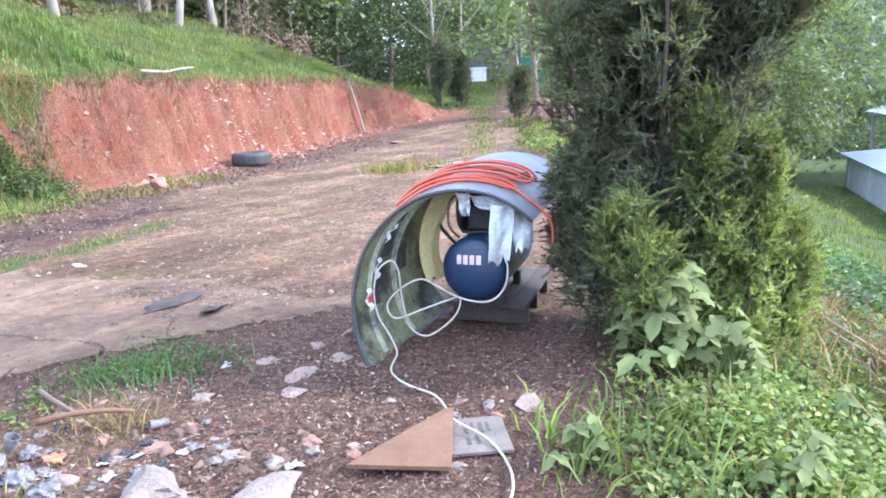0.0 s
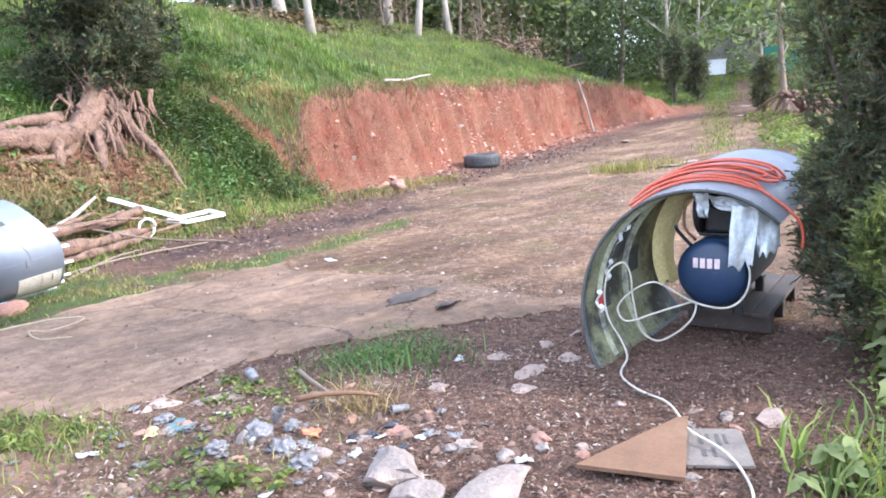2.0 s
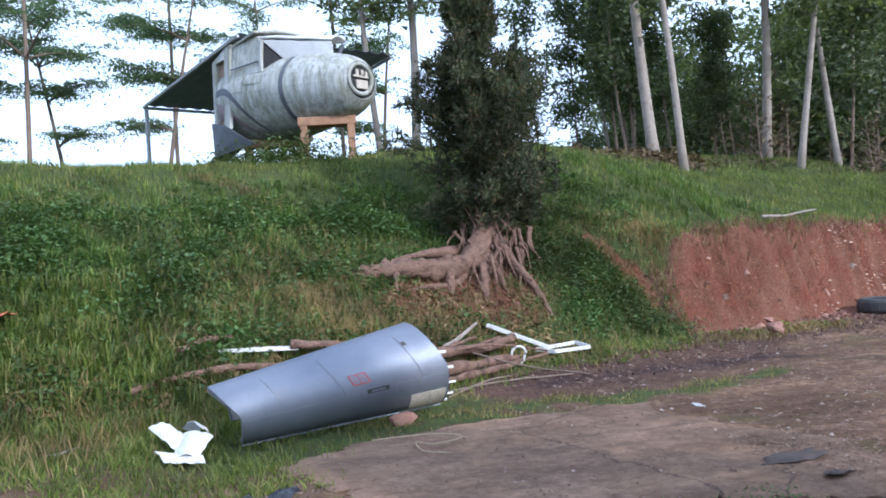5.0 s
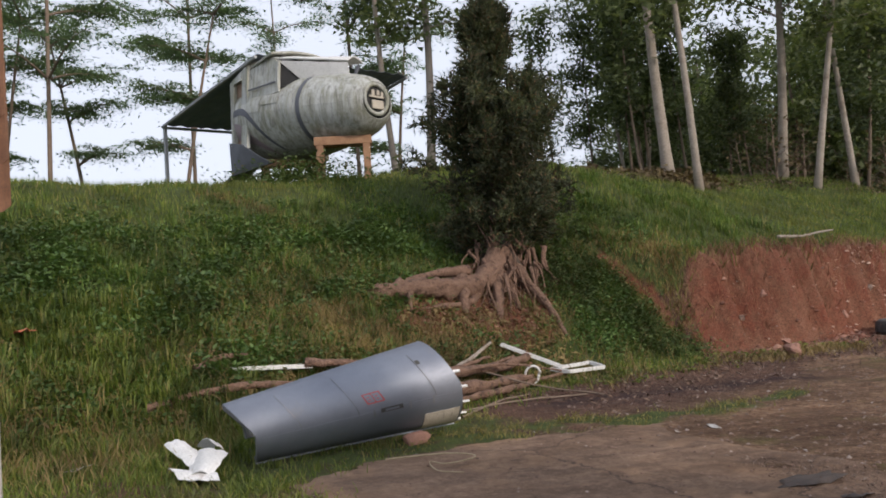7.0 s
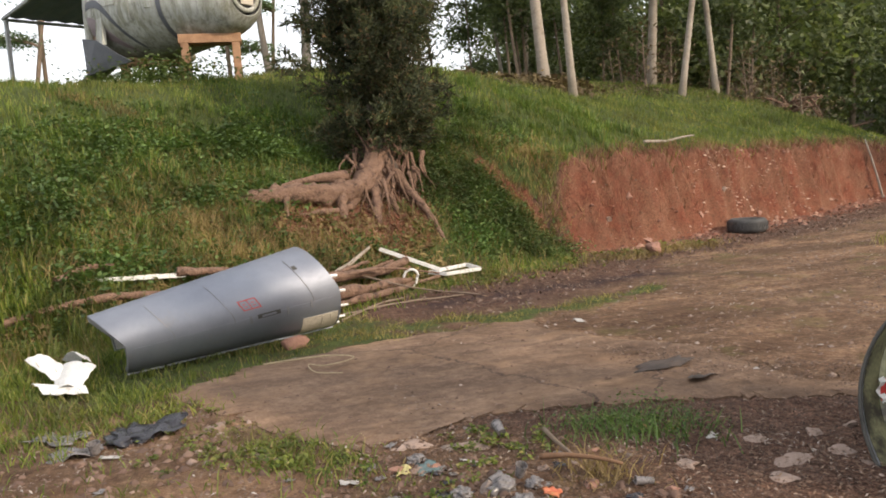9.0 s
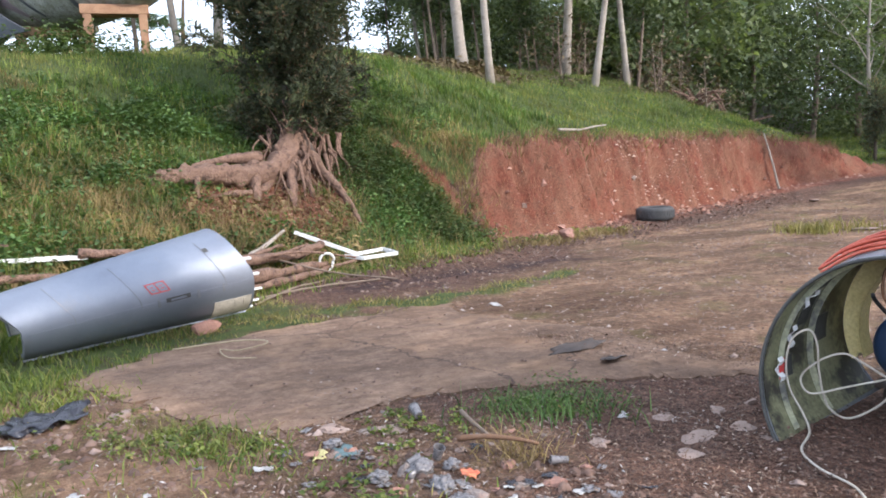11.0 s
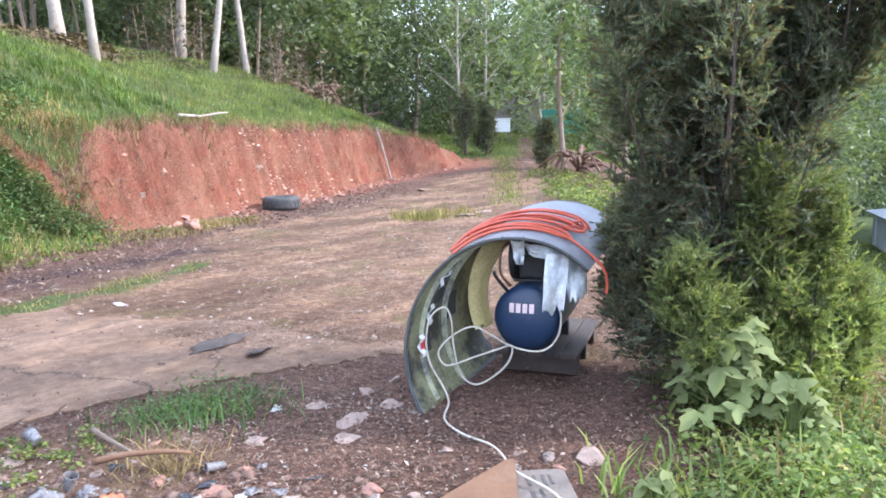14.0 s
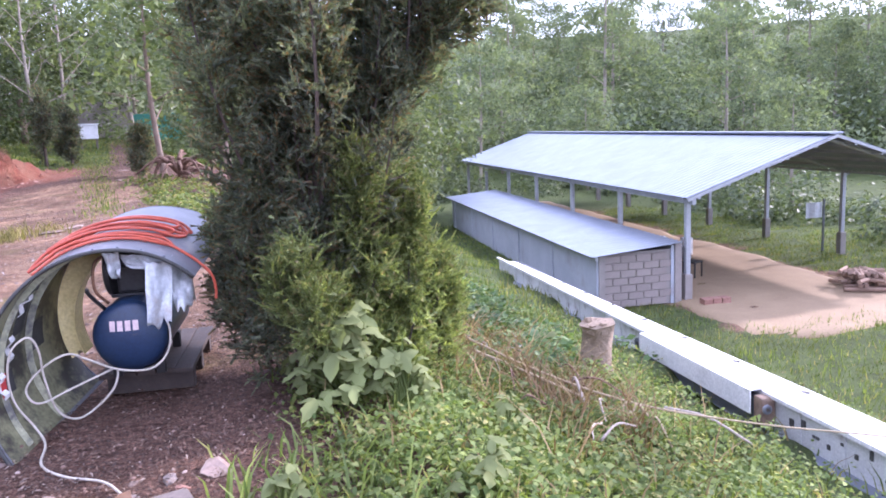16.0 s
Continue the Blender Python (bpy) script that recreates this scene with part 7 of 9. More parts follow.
def stone_mix(name, stops):
    m, n, p = nodes_of(name)
    g = n.nodes.new("ShaderNodeNewGeometry")
    n.links.new(ramp_node(n, g.outputs["Random Per Island"], stops), p.inputs["Base Color"])
    p.inputs["Roughness"].default_value = 0.9
    return m


PEBBLE = stone_mix("pebble_mix", [(0, (0.07, 0.042, 0.03)), (0.55, (0.135, 0.08, 0.058)), (0.93, (0.19, 0.122, 0.09)), (1, (0.34, 0.26, 0.22))])
GRAVEL = stone_mix("gravel_mix", [(0, (0.07, 0.042, 0.03)), (0.6, (0.15, 0.098, 0.075)), (0.94, (0.22, 0.16, 0.13)), (1, (0.31, 0.25, 0.215))])
LITTER = stone_mix("leaf_litter_mix", [(0, (0.035, 0.022, 0.016)), (0.6, (0.1, 0.06, 0.042)), (0.92, (0.19, 0.12, 0.08)), (1, (0.32, 0.25, 0.19))])
CHIPS = stone_mix("pale_chip_mix", [(0, (0.1, 0.07, 0.055)), (0.55, (0.22, 0.16, 0.125)), (0.9, (0.27, 0.22, 0.19)), (1, (0.42, 0.39, 0.36))])
bare = lambda x, y: 1 - smooth(0.3, 0.6, cover(x, y)[0])
pebbles("pebbles", 11000, 71, (-3.2, 1.4, 2.0, 6.2), (0.0025, 0.016), PEBBLE, "small pebbles strewn over the dirt", bare)
pebbles("gravel", 6500, 72, (-6.5, 3, 5.5, 22), (0.006, 0.034), GRAVEL, "loose gravel over the dirt lane", bare)
BANK_CLOD = stone_mix("bank_clod_mix", [(0, (0.13, 0.042, 0.026)), (0.5, (0.18, 0.07, 0.044)), (0.9, (0.25, 0.12, 0.08)), (1, (0.42, 0.28, 0.2))])
CLOD = stone_mix("clay_clods", [(0, (0.12, 0.05, 0.032)), (0.6, (0.25, 0.11, 0.072)), (1, (0.4, 0.24, 0.17))])
pebbles("clay_clods", 9000, 70, (-6.6, 0, 12.2, 27), (0.01, 0.09), CLOD, "clods of red clay fallen from the bank", lambda x, y: np.exp(-((hill(x, y) + 0.15) / 0.35) ** 2))
pebbles("root_soil", 5200, 68, (-10.0, -7.2, 7.4, 10.8), (0.008, 0.05), CLOD, "crumbled red soil under the bared roots", lambda x, y: np.exp(-((x + 8.15) ** 2 / 0.5 + (y - 9.3) ** 2 / 1.0)) + np.exp(-((x + 8.75) ** 2 / 0.2 + (y - 8.2) ** 2 / 0.6)))
blades("root_strands", 5000, 67, (-10.0, -6.9, 7.3, 11.2), (0.08, 0.3), 0.012, ROOTLET, "dry hair roots and straw round the bared roots", lambda x, y: 0.8 * np.exp(-((x + 8.2) ** 2 / 0.7 + (y - 9.3) ** 2 / 1.6)), 1.6)
weeds("gully_herbs", 26000, 66, (-8.0, -5.9, 10.2, 12.6), 0.07, 0.26, WEED, "dark leafy herbs between the roots and the bank", lambda x, y: smooth(0.1, 0.5, hill(x, y)) * np.exp(-((x + 6.9 + 0.45 * (y - 11.1)) / 0.55) ** 2) * smooth(11.75, 11.35, y))
pebbles("grit", 2600, 69, (-5, 1, 3.2, 9), (0.004, 0.018), PEBBLE, "grit lying on the concrete", lambda x, y: bare(x, y), 0.04)
pebbles("rubble", 1500, 73, (-4.8, -0.6, 1.6, 3.3), (0.006, 0.045), PEBBLE, "broken rubble at the edge of the yard", bare)


def litter(name, n, seed, region, size, material, label, density):
    r = np.random.RandomState(seed)
    x, y = r.uniform(region[0], region[1], n), r.uniform(region[2], region[3], n)
    keep = r.uniform(0, 1, n) < density(x, y)
    x, y = x[keep], y[keep]
    P = np.stack([x, y, ground_z(x, y) + r.uniform(0.003, 0.02, len(x))], 1)
    N = np.stack([r.normal(0, 0.35, len(x)), r.normal(0, 0.35, len(x)), np.ones(len(x))], 1)
    V, F = leaf_cloud(P, N, size, r, 0.28)
    return tagged(new(name, mesh_np(name, V, F, material)), label, "leaf litter", kind="stuff")


litter("leaf_litter", 24000, 74, (-2.8, 1.6, 2.2, 6.0), 0.03, LITTER, "dry leaf litter and chips on the shaded dirt", bare)
litter("yard_chips", 9000, 151, (-5.2, 0.4, 1.6, 4.4), 0.034, CHIPS, "pale chips, bits of paper and dry leaves over the yard", lambda x, y: bare(x, y) * smooth(-0.25, 0.35, wobble(x, y, 152, 0.9)) * smooth(0.4, -1.0, x))
litter("mulch", 12000, 75, (-6.8, -1.5, 7.5, 22), 0.09, LITTER, "dry plant litter along the foot of the bank", lambda x, y: bare(x, y) * np.exp(-(hill(x, y) + 0.9) ** 2 / 0.8))
litter("straw_litter", 12000, 76, (-10, -6, 2.2, 10), 0.2, STRAW, "dry straw caught round the logs", lambda x, y: smooth(-0.6, 0.0, hill(x, y)) * smooth(2.8, 1.4, hill(x, y)) * (0.5 + 0.8 * wobble(x, y, 97, 1.3)))

# tufts of weeds in the yard
blades("weed_tuft", 4200, 81, (-2.5, -1.0, 3.4, 4.9), (0.05, 0.22), 0.008, WEED, "green weeds growing beside the concrete", lambda x, y: np.exp(-(((x + 1.72 - 0.4 * (y - 4.1)) / 0.3) ** 2) - (((y - 4.08) / 0.27) ** 2)), 1.2)
weeds("weed_patch", 8000, 82, (-2.6, -0.9, 3.4, 4.9), 0.026, 0.17, CREEPER, "leafy green weeds beside the concrete", lambda x, y: np.exp(-(((x + 1.68 - 0.4 * (y - 4.2)) / 0.3) ** 2) - (((y - 4.15) / 0.3) ** 2)))
weeds("yard_weeds", 9000, 83, (-4.9, -1.9, 1.7, 3.9), 0.035, 0.08, GRASS, "small weeds between the rubbish", lambda x, y: 0.8 * np.exp(-((x + 2.3) ** 2 + (y - 3.5) ** 2) / 0.08) + np.exp(-((x + 3.35) ** 2 / 0.25 + (y - 2.85) ** 2 / 0.05)) + 0.5 * np.exp(-((x + 2.2) ** 2 + (y - 2.6) ** 2) / 0.1) + 0.4 * np.exp(-((x + 4.0) ** 2 / 0.3 + (y - 2.7) ** 2 / 0.06)))
blades("yard_grass", 16000, 84, (-5.6, -1.5, 1.2, 3.4), (0.04, 0.13), 0.009, GRASS, "short grass at the edge of the rubbish", lambda x, y: (0.3 + 0.7 * wobble(x, y, 55, 0.9)) * np.maximum(0.25 * smooth(3.2, 2.6, y), smooth(-4.3, -5.0, x)) + np.exp(-((x + 3.35) ** 2 / 0.25 + (y - 2.85) ** 2 / 0.05)), 1.3)
blades("withered_tuft", 700, 150, (-1.95, -1.2, 3.1, 3.6), (0.05, 0.2), 0.007, STRAW, "withered straw tuft under the stick", lambda x, y: np.exp(-((x + 1.6) ** 2 / 0.03 + (y - 3.35) ** 2 / 0.012)), 1.6)
weeds("nettle_patch", 1600, 153, (-2.2, -1.6, 2.2, 2.7), 0.05, 0.12, GRASS, "bright green weed clump among the rubbish", lambda x, y: np.exp(-((x + 1.88) ** 2 / 0.02 + (y - 2.47) ** 2 / 0.015)))
blades("bank_tufts", 9000, 85, (-6.4, -2.8, 11.5, 15), (0.06, 0.2), 0.014, STRAW, "dry weeds along the foot of the bank", lambda x, y: smooth(14.4, 13.2, y) * np.exp(-((hill(x, y) + 1.0) / 0.35) ** 2), 1.0)
blades("lane_tuft", 4500, 86, (-1.7, 0.3, 13.2, 14.9), (0.1, 0.34), 0.016, STRIP, "tuft of weeds in the dirt lane", lambda x, y: np.exp(-((x + 0.9) ** 2 / 0.12 + (y - 14.0) ** 2 / 0.12)) + 0.3 * np.exp(-((x + 0.2) ** 2 + (y - 14.3) ** 2) / 0.1), 1.0)
blades("bank_fringe", 16000, 87, (-7.2, -1.5, 11.5, 27), (0.1, 0.3), 0.014, GRASS, "grass hanging over the edge of the bank", lambda x, y: np.exp(-((hill(x, y) - 0.62) / 0.13) ** 2), 1.4)
blades("bank_roots", 26000, 88, (-7, -1, 12.2, 26), (0.12, 0.4), 0.016, ROOTLET, "thin dry roots hanging down the clay bank", lambda x, y: np.exp(-((hill(x, y) - 0.5) / 0.17) ** 2) * (0.35 + 0.9 * wobble(x, y, 158, 0.8)), 2.2)


# the big-leaved plant by the juniper
def lobed_leaf(sh, at, direction, up, size, rnd):
    d, n = Vector(direction).normalized(), Vector(up).normalized()
    s = d.cross(n).normalized()
    n = s.cross(d)
    outline = []
    for k in range(23):
        a = -2.75 + 5.5 * k / 22
        r = size * (0.5 + 0.2 * math.cos(a * 3.4) + 0.05 * math.cos(a * 11) + 0.05 * rnd.uniform(-1, 1)) * (0.75 + 0.35 * math.cos(a / 2))
        outline.append(Vector(at) + d * (r * math.cos(a) + size * 0.3) + s * r * math.sin(a) - n * (0.5 * r * r / size + 0.06 * size * math.sin(a * 4 + size * 90)))
    sh.add([Vector(at) + d * size * 0.2 + n * size * 0.05] + outline, [(0, k, k + 1) for k in range(1, 23)])


def leafy_plant(x, y, tall, count, seed, label, material, size):
    rnd = random.Random(seed)
    o = at_ground(x, y)
    t = thing("leafy_plant", o, label, "plant")
    for k in range(count):
        a = rnd.uniform(0, 6.28)
        q = (k + 0.5) / count
        h = tall * (0.25 + 0.75 * q) * rnd.uniform(0.85, 1.05)
        rr = 0.5 * tall * (1.15 - q) * rnd.uniform(0.3, 1.1)
        end = Vector((math.cos(a) * rr, math.sin(a) * rr, h))
        stem = part("stem", Shape().tube(curve_path([(rnd.uniform(-0.06, 0.06), rnd.uniform(-0.06, 0.06), 0), end * 0.5 + Vector((0, 0, h * 0.12)), end], 4), 0.006, 5), BRIGHT_WEED, t)
        sh = Shape()
        lobed_leaf(sh, end, (math.cos(a), math.sin(a), rnd.uniform(-0.9, 0.1)), (math.cos(a) * 0.5 + rnd.gauss(0, 0.35), math.sin(a) * 0.5 + rnd.gauss(0, 0.35), 1), size * rnd.uniform(0.5, 1.3), rnd)
        part("leaf", sh, material, stem, smooth_shade=True)


BIG_LEAF = foliage("broad_soft_leaf", (0.12, 0.155, 0.06), (0.33, 0.36, 0.15), 0.35, 0.8, (0.42, 0.41, 0.17), 0.85)
leafy_plant(1.2, 3.85, 0.6, 100, 5, "broad-leaved pale green plant beside the juniper", BIG_LEAF, 0.125)
leafy_plant(1.42, 3.6, 0.4, 50, 6, "broad-leaved pale green plant beside the juniper", BIG_LEAF, 0.1)
leafy_plant(0.55, 2.85, 0.25, 14, 7, "low broad-leaved weed at the edge of the dirt", BIG_LEAF, 0.09)
leafy_plant(1.3, 2.55, 0.28, 14, 8, "low broad-leaved weed on the slope", BIG_LEAF, 0.085)
leafy_plant(1.9, 3.3, 0.3, 14, 9, "low broad-leaved weed on the slope", BIG_LEAF, 0.085)
blades("edge_grass", 800, 89, (0.3, 1.3, 2.4, 3.5), (0.12, 0.34), 0.014, BRIGHT_WEED, "long arching grass at the edge of the dirt", lambda x, y: 0.7 * np.exp(-((x - 0.75) ** 2 + (y - 2.95) ** 2) / 0.12), 1.1)



pebbles("bank_clods", 26000, 146, (-7.2, -0.6, 12.2, 26.5), (0.008, 0.045), BANK_CLOD, "lumps of clay and stone standing out of the cut bank", lambda x, y: smooth(-0.05, 0.08, hill(x, y)) * smooth(0.85, 0.6, hill(x, y)) * (0.5 + 0.7 * wobble(x, y, 147, 1.0)))
pebbles("bank_rubble", 26000, 90, (-5.6, -2.0, 14.5, 24), (0.01, 0.055), stone_mix("pale_bank_rubble", [(0, (0.2, 0.09, 0.06)), (0.6, (0.34, 0.2, 0.14)), (1, (0.5, 0.36, 0.28))]), "pale rubble set in the clay bank", lambda x, y: smooth(0.0, 0.1, hill(x, y)) * smooth(0.6, 0.4, hill(x, y)) * np.exp(-((y - 18.2) / 2.2) ** 2) * (0.5 + 0.6 * wobble(x, y, 91, 0.9)))
litter("lane_straw", 9000, 92, (-5, 2.2, 5.5, 20), 0.055, CHIPS, "bits of straw and twig trodden into the lane", lambda x, y: bare(x, y) * (0.35 + 0.8 * wobble(x, y, 93, 1.6)))
blades("track_grass", 9000, 94, (-8.2, -4.6, 1.7, 3.5), (0.05, 0.17), 0.011, GRASS, "tufted green grass beside the paved pad", lambda x, y: smooth(1.75, 2.0, y) * (0.45 + 0.8 * wobble(x, y, 95, 0.8)) * smooth(-4.6, -5.4, x - 0.4 * (y - 2.4)), 1.3)


# corner of a paved pad beside the track
def paved_pad():
    c, d1 = Vector((-5.5, 1.78, 0)), Vector((0.975, -0.223, 0))
    d2 = Vector((-0.223, -0.975, 0))
    m = Matrix(((d1.x, d2.x, 0, c.x), (d1.y, d2.y, 0, c.y), (0, 0, -1, 0.035), (0, 0, 0, 1)))
    bed = new("pavement", Shape().box((2.2, 1.3, 0.08), Matrix.Translation((1.1, 0.65, 0.05)), 0.01).mesh("pavement", MORTAR_GREY))
    bed.matrix_world = m
    tagged(bed, "corner of a grey-brown paved pad", "pavement", kind="structure")
    for k in range(11):
        for j in range(8 if k % 2 == 0 else 7):
            b = new("paver", PAVER)
            b.parent = bed
            b.location = (0.135 + 0.27 * j + (0.135 if k % 2 else 0), 0.06 + 0.115 * k, 0.002 * ((k * 5 + j * 3) % 3))


MORTAR_GREY = surface("sandy_joint_fill", (0.08, 0.062, 0.052), (0.13, 0.105, 0.09), 8, 80, 0.95)
PAVER = Shape().box((0.264, 0.109, 0.05), Matrix(), 0.004).mesh("paver", surface("grey_brown_paver", (0.085, 0.066, 0.058), (0.15, 0.12, 0.106), 5, 70, 0.9, 0.0, 0.4, 0.004, vary=0.2))
paved_pad()
# ---- aircraft nose section on the hilltop ----
def hull_paint():
    """Chalky aircraft paint with algae and soot run down from the top."""
    m, n, p = nodes_of("weathered_aircraft_paint")
    co = coords_of(n)
    run = n.nodes.new("ShaderNodeMapping")
    run.inputs["Scale"].default_value = (1, 1, 0.16)
    n.links.new(co, run.inputs["Vector"])
    col = ramp_node(n, noise_node(n, 1.5, 5, 0.65, co), [(0.3, (0.38, 0.39, 0.37)), (0.7, (0.56, 0.57, 0.55))])
    col = mix_node(n, ramp_node(n, noise_node(n, 5, 6, 0.7, run.outputs["Vector"]), [(0.4, (0, 0, 0)), (0.62, (0.9, 0.9, 0.9))]), col, (0.2, 0.2, 0.125))
    col = mix_node(n, ramp_node(n, noise_node(n, 9, 6, 0.75, run.outputs["Vector"]), [(0.5, (0, 0, 0)), (0.66, (0.8, 0.8, 0.8))]), col, (0.09, 0.085, 0.07))
    col = mix_node(n, 0.18, col, ramp_node(n, noise_node(n, 40, 4, 0.7, co), [(0.4, (0.2, 0.2, 0.18)), (0.62, (0.66, 0.66, 0.64))]))
    n.links.new(col, p.inputs["Base Color"])
    p.inputs["Roughness"].default_value = 0.6
    return m


RUST_PANEL = surface("rusty_brown_lining", (0.14, 0.09, 0.06), (0.3, 0.21, 0.15), 4, 50, 0.8, stain=(0.05, 0.04, 0.035), stain_scale=3)
HULL = hull_paint()
HULL_DARK = surface("dark_blue_grey_paint", (0.06, 0.065, 0.08), (0.12, 0.125, 0.145), 3, 50, 0.5, 0.1, 0.1)
DARK_GAP = surface("dark_interior", (0.012, 0.012, 0.013), (0.03, 0.03, 0.03), 5, 40, 0.9)
PINK = surface("faded_mauve_paint", (0.2, 0.16, 0.18), (0.32, 0.26, 0.28), 3, 50, 0.6)
STAND_WOOD = surface("orange_brown_timber", (0.22, 0.11, 0.06), (0.4, 0.24, 0.14), 4, 60, 0.85, 0.0, 0.4, 0.006)
TIN = surface("zinc_roofing", (0.2, 0.222, 0.255), (0.29, 0.315, 0.355), 1.5, 60, 0.45, 0.5, 0.08, 0.003)
TIN_DARK = surface("blue_grey_roof_underside", (0.12, 0.14, 0.18), (0.22, 0.25, 0.3), 2, 60, 0.6, 0.2, 0.1)
STEEL = surface("grey_steel_post", (0.26, 0.27, 0.28), (0.42, 0.43, 0.44), 3, 60, 0.55, 0.3, 0.1)
BLOCK = surface("grey_concrete_block", (0.2, 0.165, 0.145), (0.28, 0.238, 0.21), 5, 70, 0.92, 0.0, 0.5, 0.005, vary=0.12)
MORTAR = surface("rough_mortar", (0.2, 0.175, 0.155), (0.28, 0.25, 0.225), 8, 80, 0.95, 0.0, 0.4, 0.005)
GREYWALL = surface("grey_painted_wall", (0.3, 0.32, 0.36), (0.42, 0.44, 0.48), 1.2, 50, 0.8, 0.0, 0.1, 0.003, stain=(0.24, 0.22, 0.2), stain_scale=0.8, stain_at=(0.58, 0.8))
GREEN_TIN = surface("green_sheet_fence", (0.04, 0.2, 0.15), (0.08, 0.32, 0.25), 1.5, 50, 0.6)
YARD = surface("pale_sandy_yard", (0.19, 0.128, 0.07), (0.3, 0.215, 0.125), 0.8, 30, 0.95, 0.0, 0.3, 0.006)
FIREWOOD = surface("stacked_firewood", (0.12, 0.075, 0.05), (0.3, 0.2, 0.14), 4, 60, 0.9, vary=0.4)

# sections along the hull: distance behind the nose, half width, bottom, top
HULL_X = [0.0, 0.10, 0.35, 0.8, 1.4, 2.0, 2.6, 3.4, 4.6]
HULL_W = [0.42, 0.54, 0.66, 0.82, 0.98, 1.12, 1.22, 1.3, 1.32]
HULL_B = [5.5, 5.38, 5.24, 5.14, 5.1, 5.06, 5.03, 5.0, 5.0]
HULL_T = [6.35, 6.46, 6.58, 6.72, 6.86, 6.98, 7.08, 7.2, 7.28]
NOSE = Vector((-13.1, 11.35, -0.1))


def hull(deg, back, lift=0.0):
    w, b, tp = np.interp(back, HULL_X, HULL_W), np.interp(back, HULL_X, HULL_B), np.interp(back, HULL_X, HULL_T)
    a = radians(deg)
    return Vector((-back, -(w + lift) * math.cos(a), (b + tp) / 2 + ((tp - b) / 2 + lift) * math.sin(a)))


def aircraft():
    t = thing("aircraft_nose", NOSE, "weathered grey aircraft nose section on timber stands", "aircraft")
    part("hull", Shape().sheet(lambda u, v: hull(360 * u, 4.1 * (1 - v)), 48, 30, 0.02), HULL, t, smooth_shade=True, angle=40)
    part("nose_bulkhead", Shape().lathe([(0.001, 0), (0.45, 0.0)], Matrix.Translation((-0.06, 0, 5.92)) @ pose(0, 0, 0, 0, 90, 0), 28), DARK_GAP, t)
    c = Matrix.Translation((0.0, -0.02, 5.95)) @ pose(0, 0, 0, 0, 90, 0)
    rim = part("nose_ring", Shape().lathe([(0.30, -0.04), (0.37, -0.05), (0.40, 0.0), (0.38, 0.04), (0.33, 0.05), (0.30, 0.02), (0.30, -0.04)], c, 36), HULL, t, "pale ring round the open nose", True)
    part("ring_backing", Shape().lathe([(0.001, -0.02), (0.31, -0.02)], c, 28), BLACK_IRON, t)
    for y, z, w, h in [(0.0, 5.82, 0.34, 0.2), (-0.02, 6.0, 0.44, 0.05), (-0.13, 6.08, 0.09, 0.15), (0.02, 6.1, 0.08, 0.12), (0.14, 6.07, 0.07, 0.12)]:
        part("nose_fitting", Shape().box((0.05, w, h), Matrix.Translation((0.02, y, z)), 0.012), CREAM, rim)
    part("hull_band", Shape().sheet(lambda u, v: hull(-80 + 260 * u, 1.72 - 0.12 * v, 0.012), 40, 2, 0.015), HULL_DARK, t, "", True, 40)
    part("hull_band", Shape().sheet(lambda u, v: hull(-80 + 260 * u, 2.1 - 0.04 * v, 0.01), 40, 2, 0.012), HULL, t, "", True, 40)
    # the dark swoosh and mauve field on the near side
    part("paint_stripe", Shape().sheet(lambda u, v: hull(10 + 8 * math.sin(3.14 * u) - 62 * u * u - 9 * v, 4.06 - 1.35 * u, 0.03), 24, 2, 0.006), HULL_DARK, t, "curved dark blue paint stripe", True, 40)
    part("paint_field", Shape().sheet(lambda u, v: hull(-6 - 50 * u * u - (30 - 22 * u) * v, 4.06 - 1.0 * u, 0.026), 20, 6, 0.005), PINK, t, "faded mauve paint", True, 40)
    for b0, b1, d0, d1 in [(2.3, 2.9, 10, 30), (2.5, 2.85, -22, 2), (2.95, 3.35, 2, 24), (1.86, 2.06, -8, 30)]:
        part("access_panel", Shape().sheet(lambda u, v: hull(d1 + (d0 - d1) * (1 - u), b1 + (b0 - b1) * v, 0.032), 6, 4, 0.008), HULL, t)
    def slab(corners, push):
        """A flat or nearly flat plate with straight edges: corners (back, side, up), thickened by the vector push."""
        p = [Vector((-q[0], q[1], q[2])) for q in corners]
        n, push = len(p), Vector(push)
        return Shape().add(p + [q + push for q in p], [tuple(range(n)), tuple(range(2 * n - 1, n - 1, -1))] + [(k, k + n, (k + 1) % n + n, (k + 1) % n) for k in range(n)])

    # cabin behind the cockpit: side panels, sloping roof, empty windscreen, loose hood plates
    side = part("cabin_side", slab([(3.52, -1.26, 6.45), (2.3, -1.12, 6.5), (2.36, -1.02, 7.2), (2.6, -1.0, 7.42), (3.52, -1.1, 7.5)], (0, 0.05, 0)), HULL, t, "weathered pale cabin side panel")
    part("panel_seam", slab([(3.4, -1.285, 6.72), (2.4, -1.15, 6.74), (2.4, -1.15, 6.77), (3.4, -1.285, 6.75)], (0, 0.03, 0)), HULL_DARK, side)
    part("cabin_roof", Shape().sheet(lambda u, v: Vector((-2.5 - 1.85 * v, -1.14 + 2.3 * u, 7.52 - 0.28 * v + 0.16 * math.sin(math.pi * u))), 14, 6, 0.05), HULL, t, "", True, 40)
    part("far_side", slab([(4.3, 1.2, 6.4), (2.4, 1.1, 6.4), (2.5, 1.1, 7.5), (4.3, 1.15, 7.2)], (0, -0.05, 0)), HULL, t)
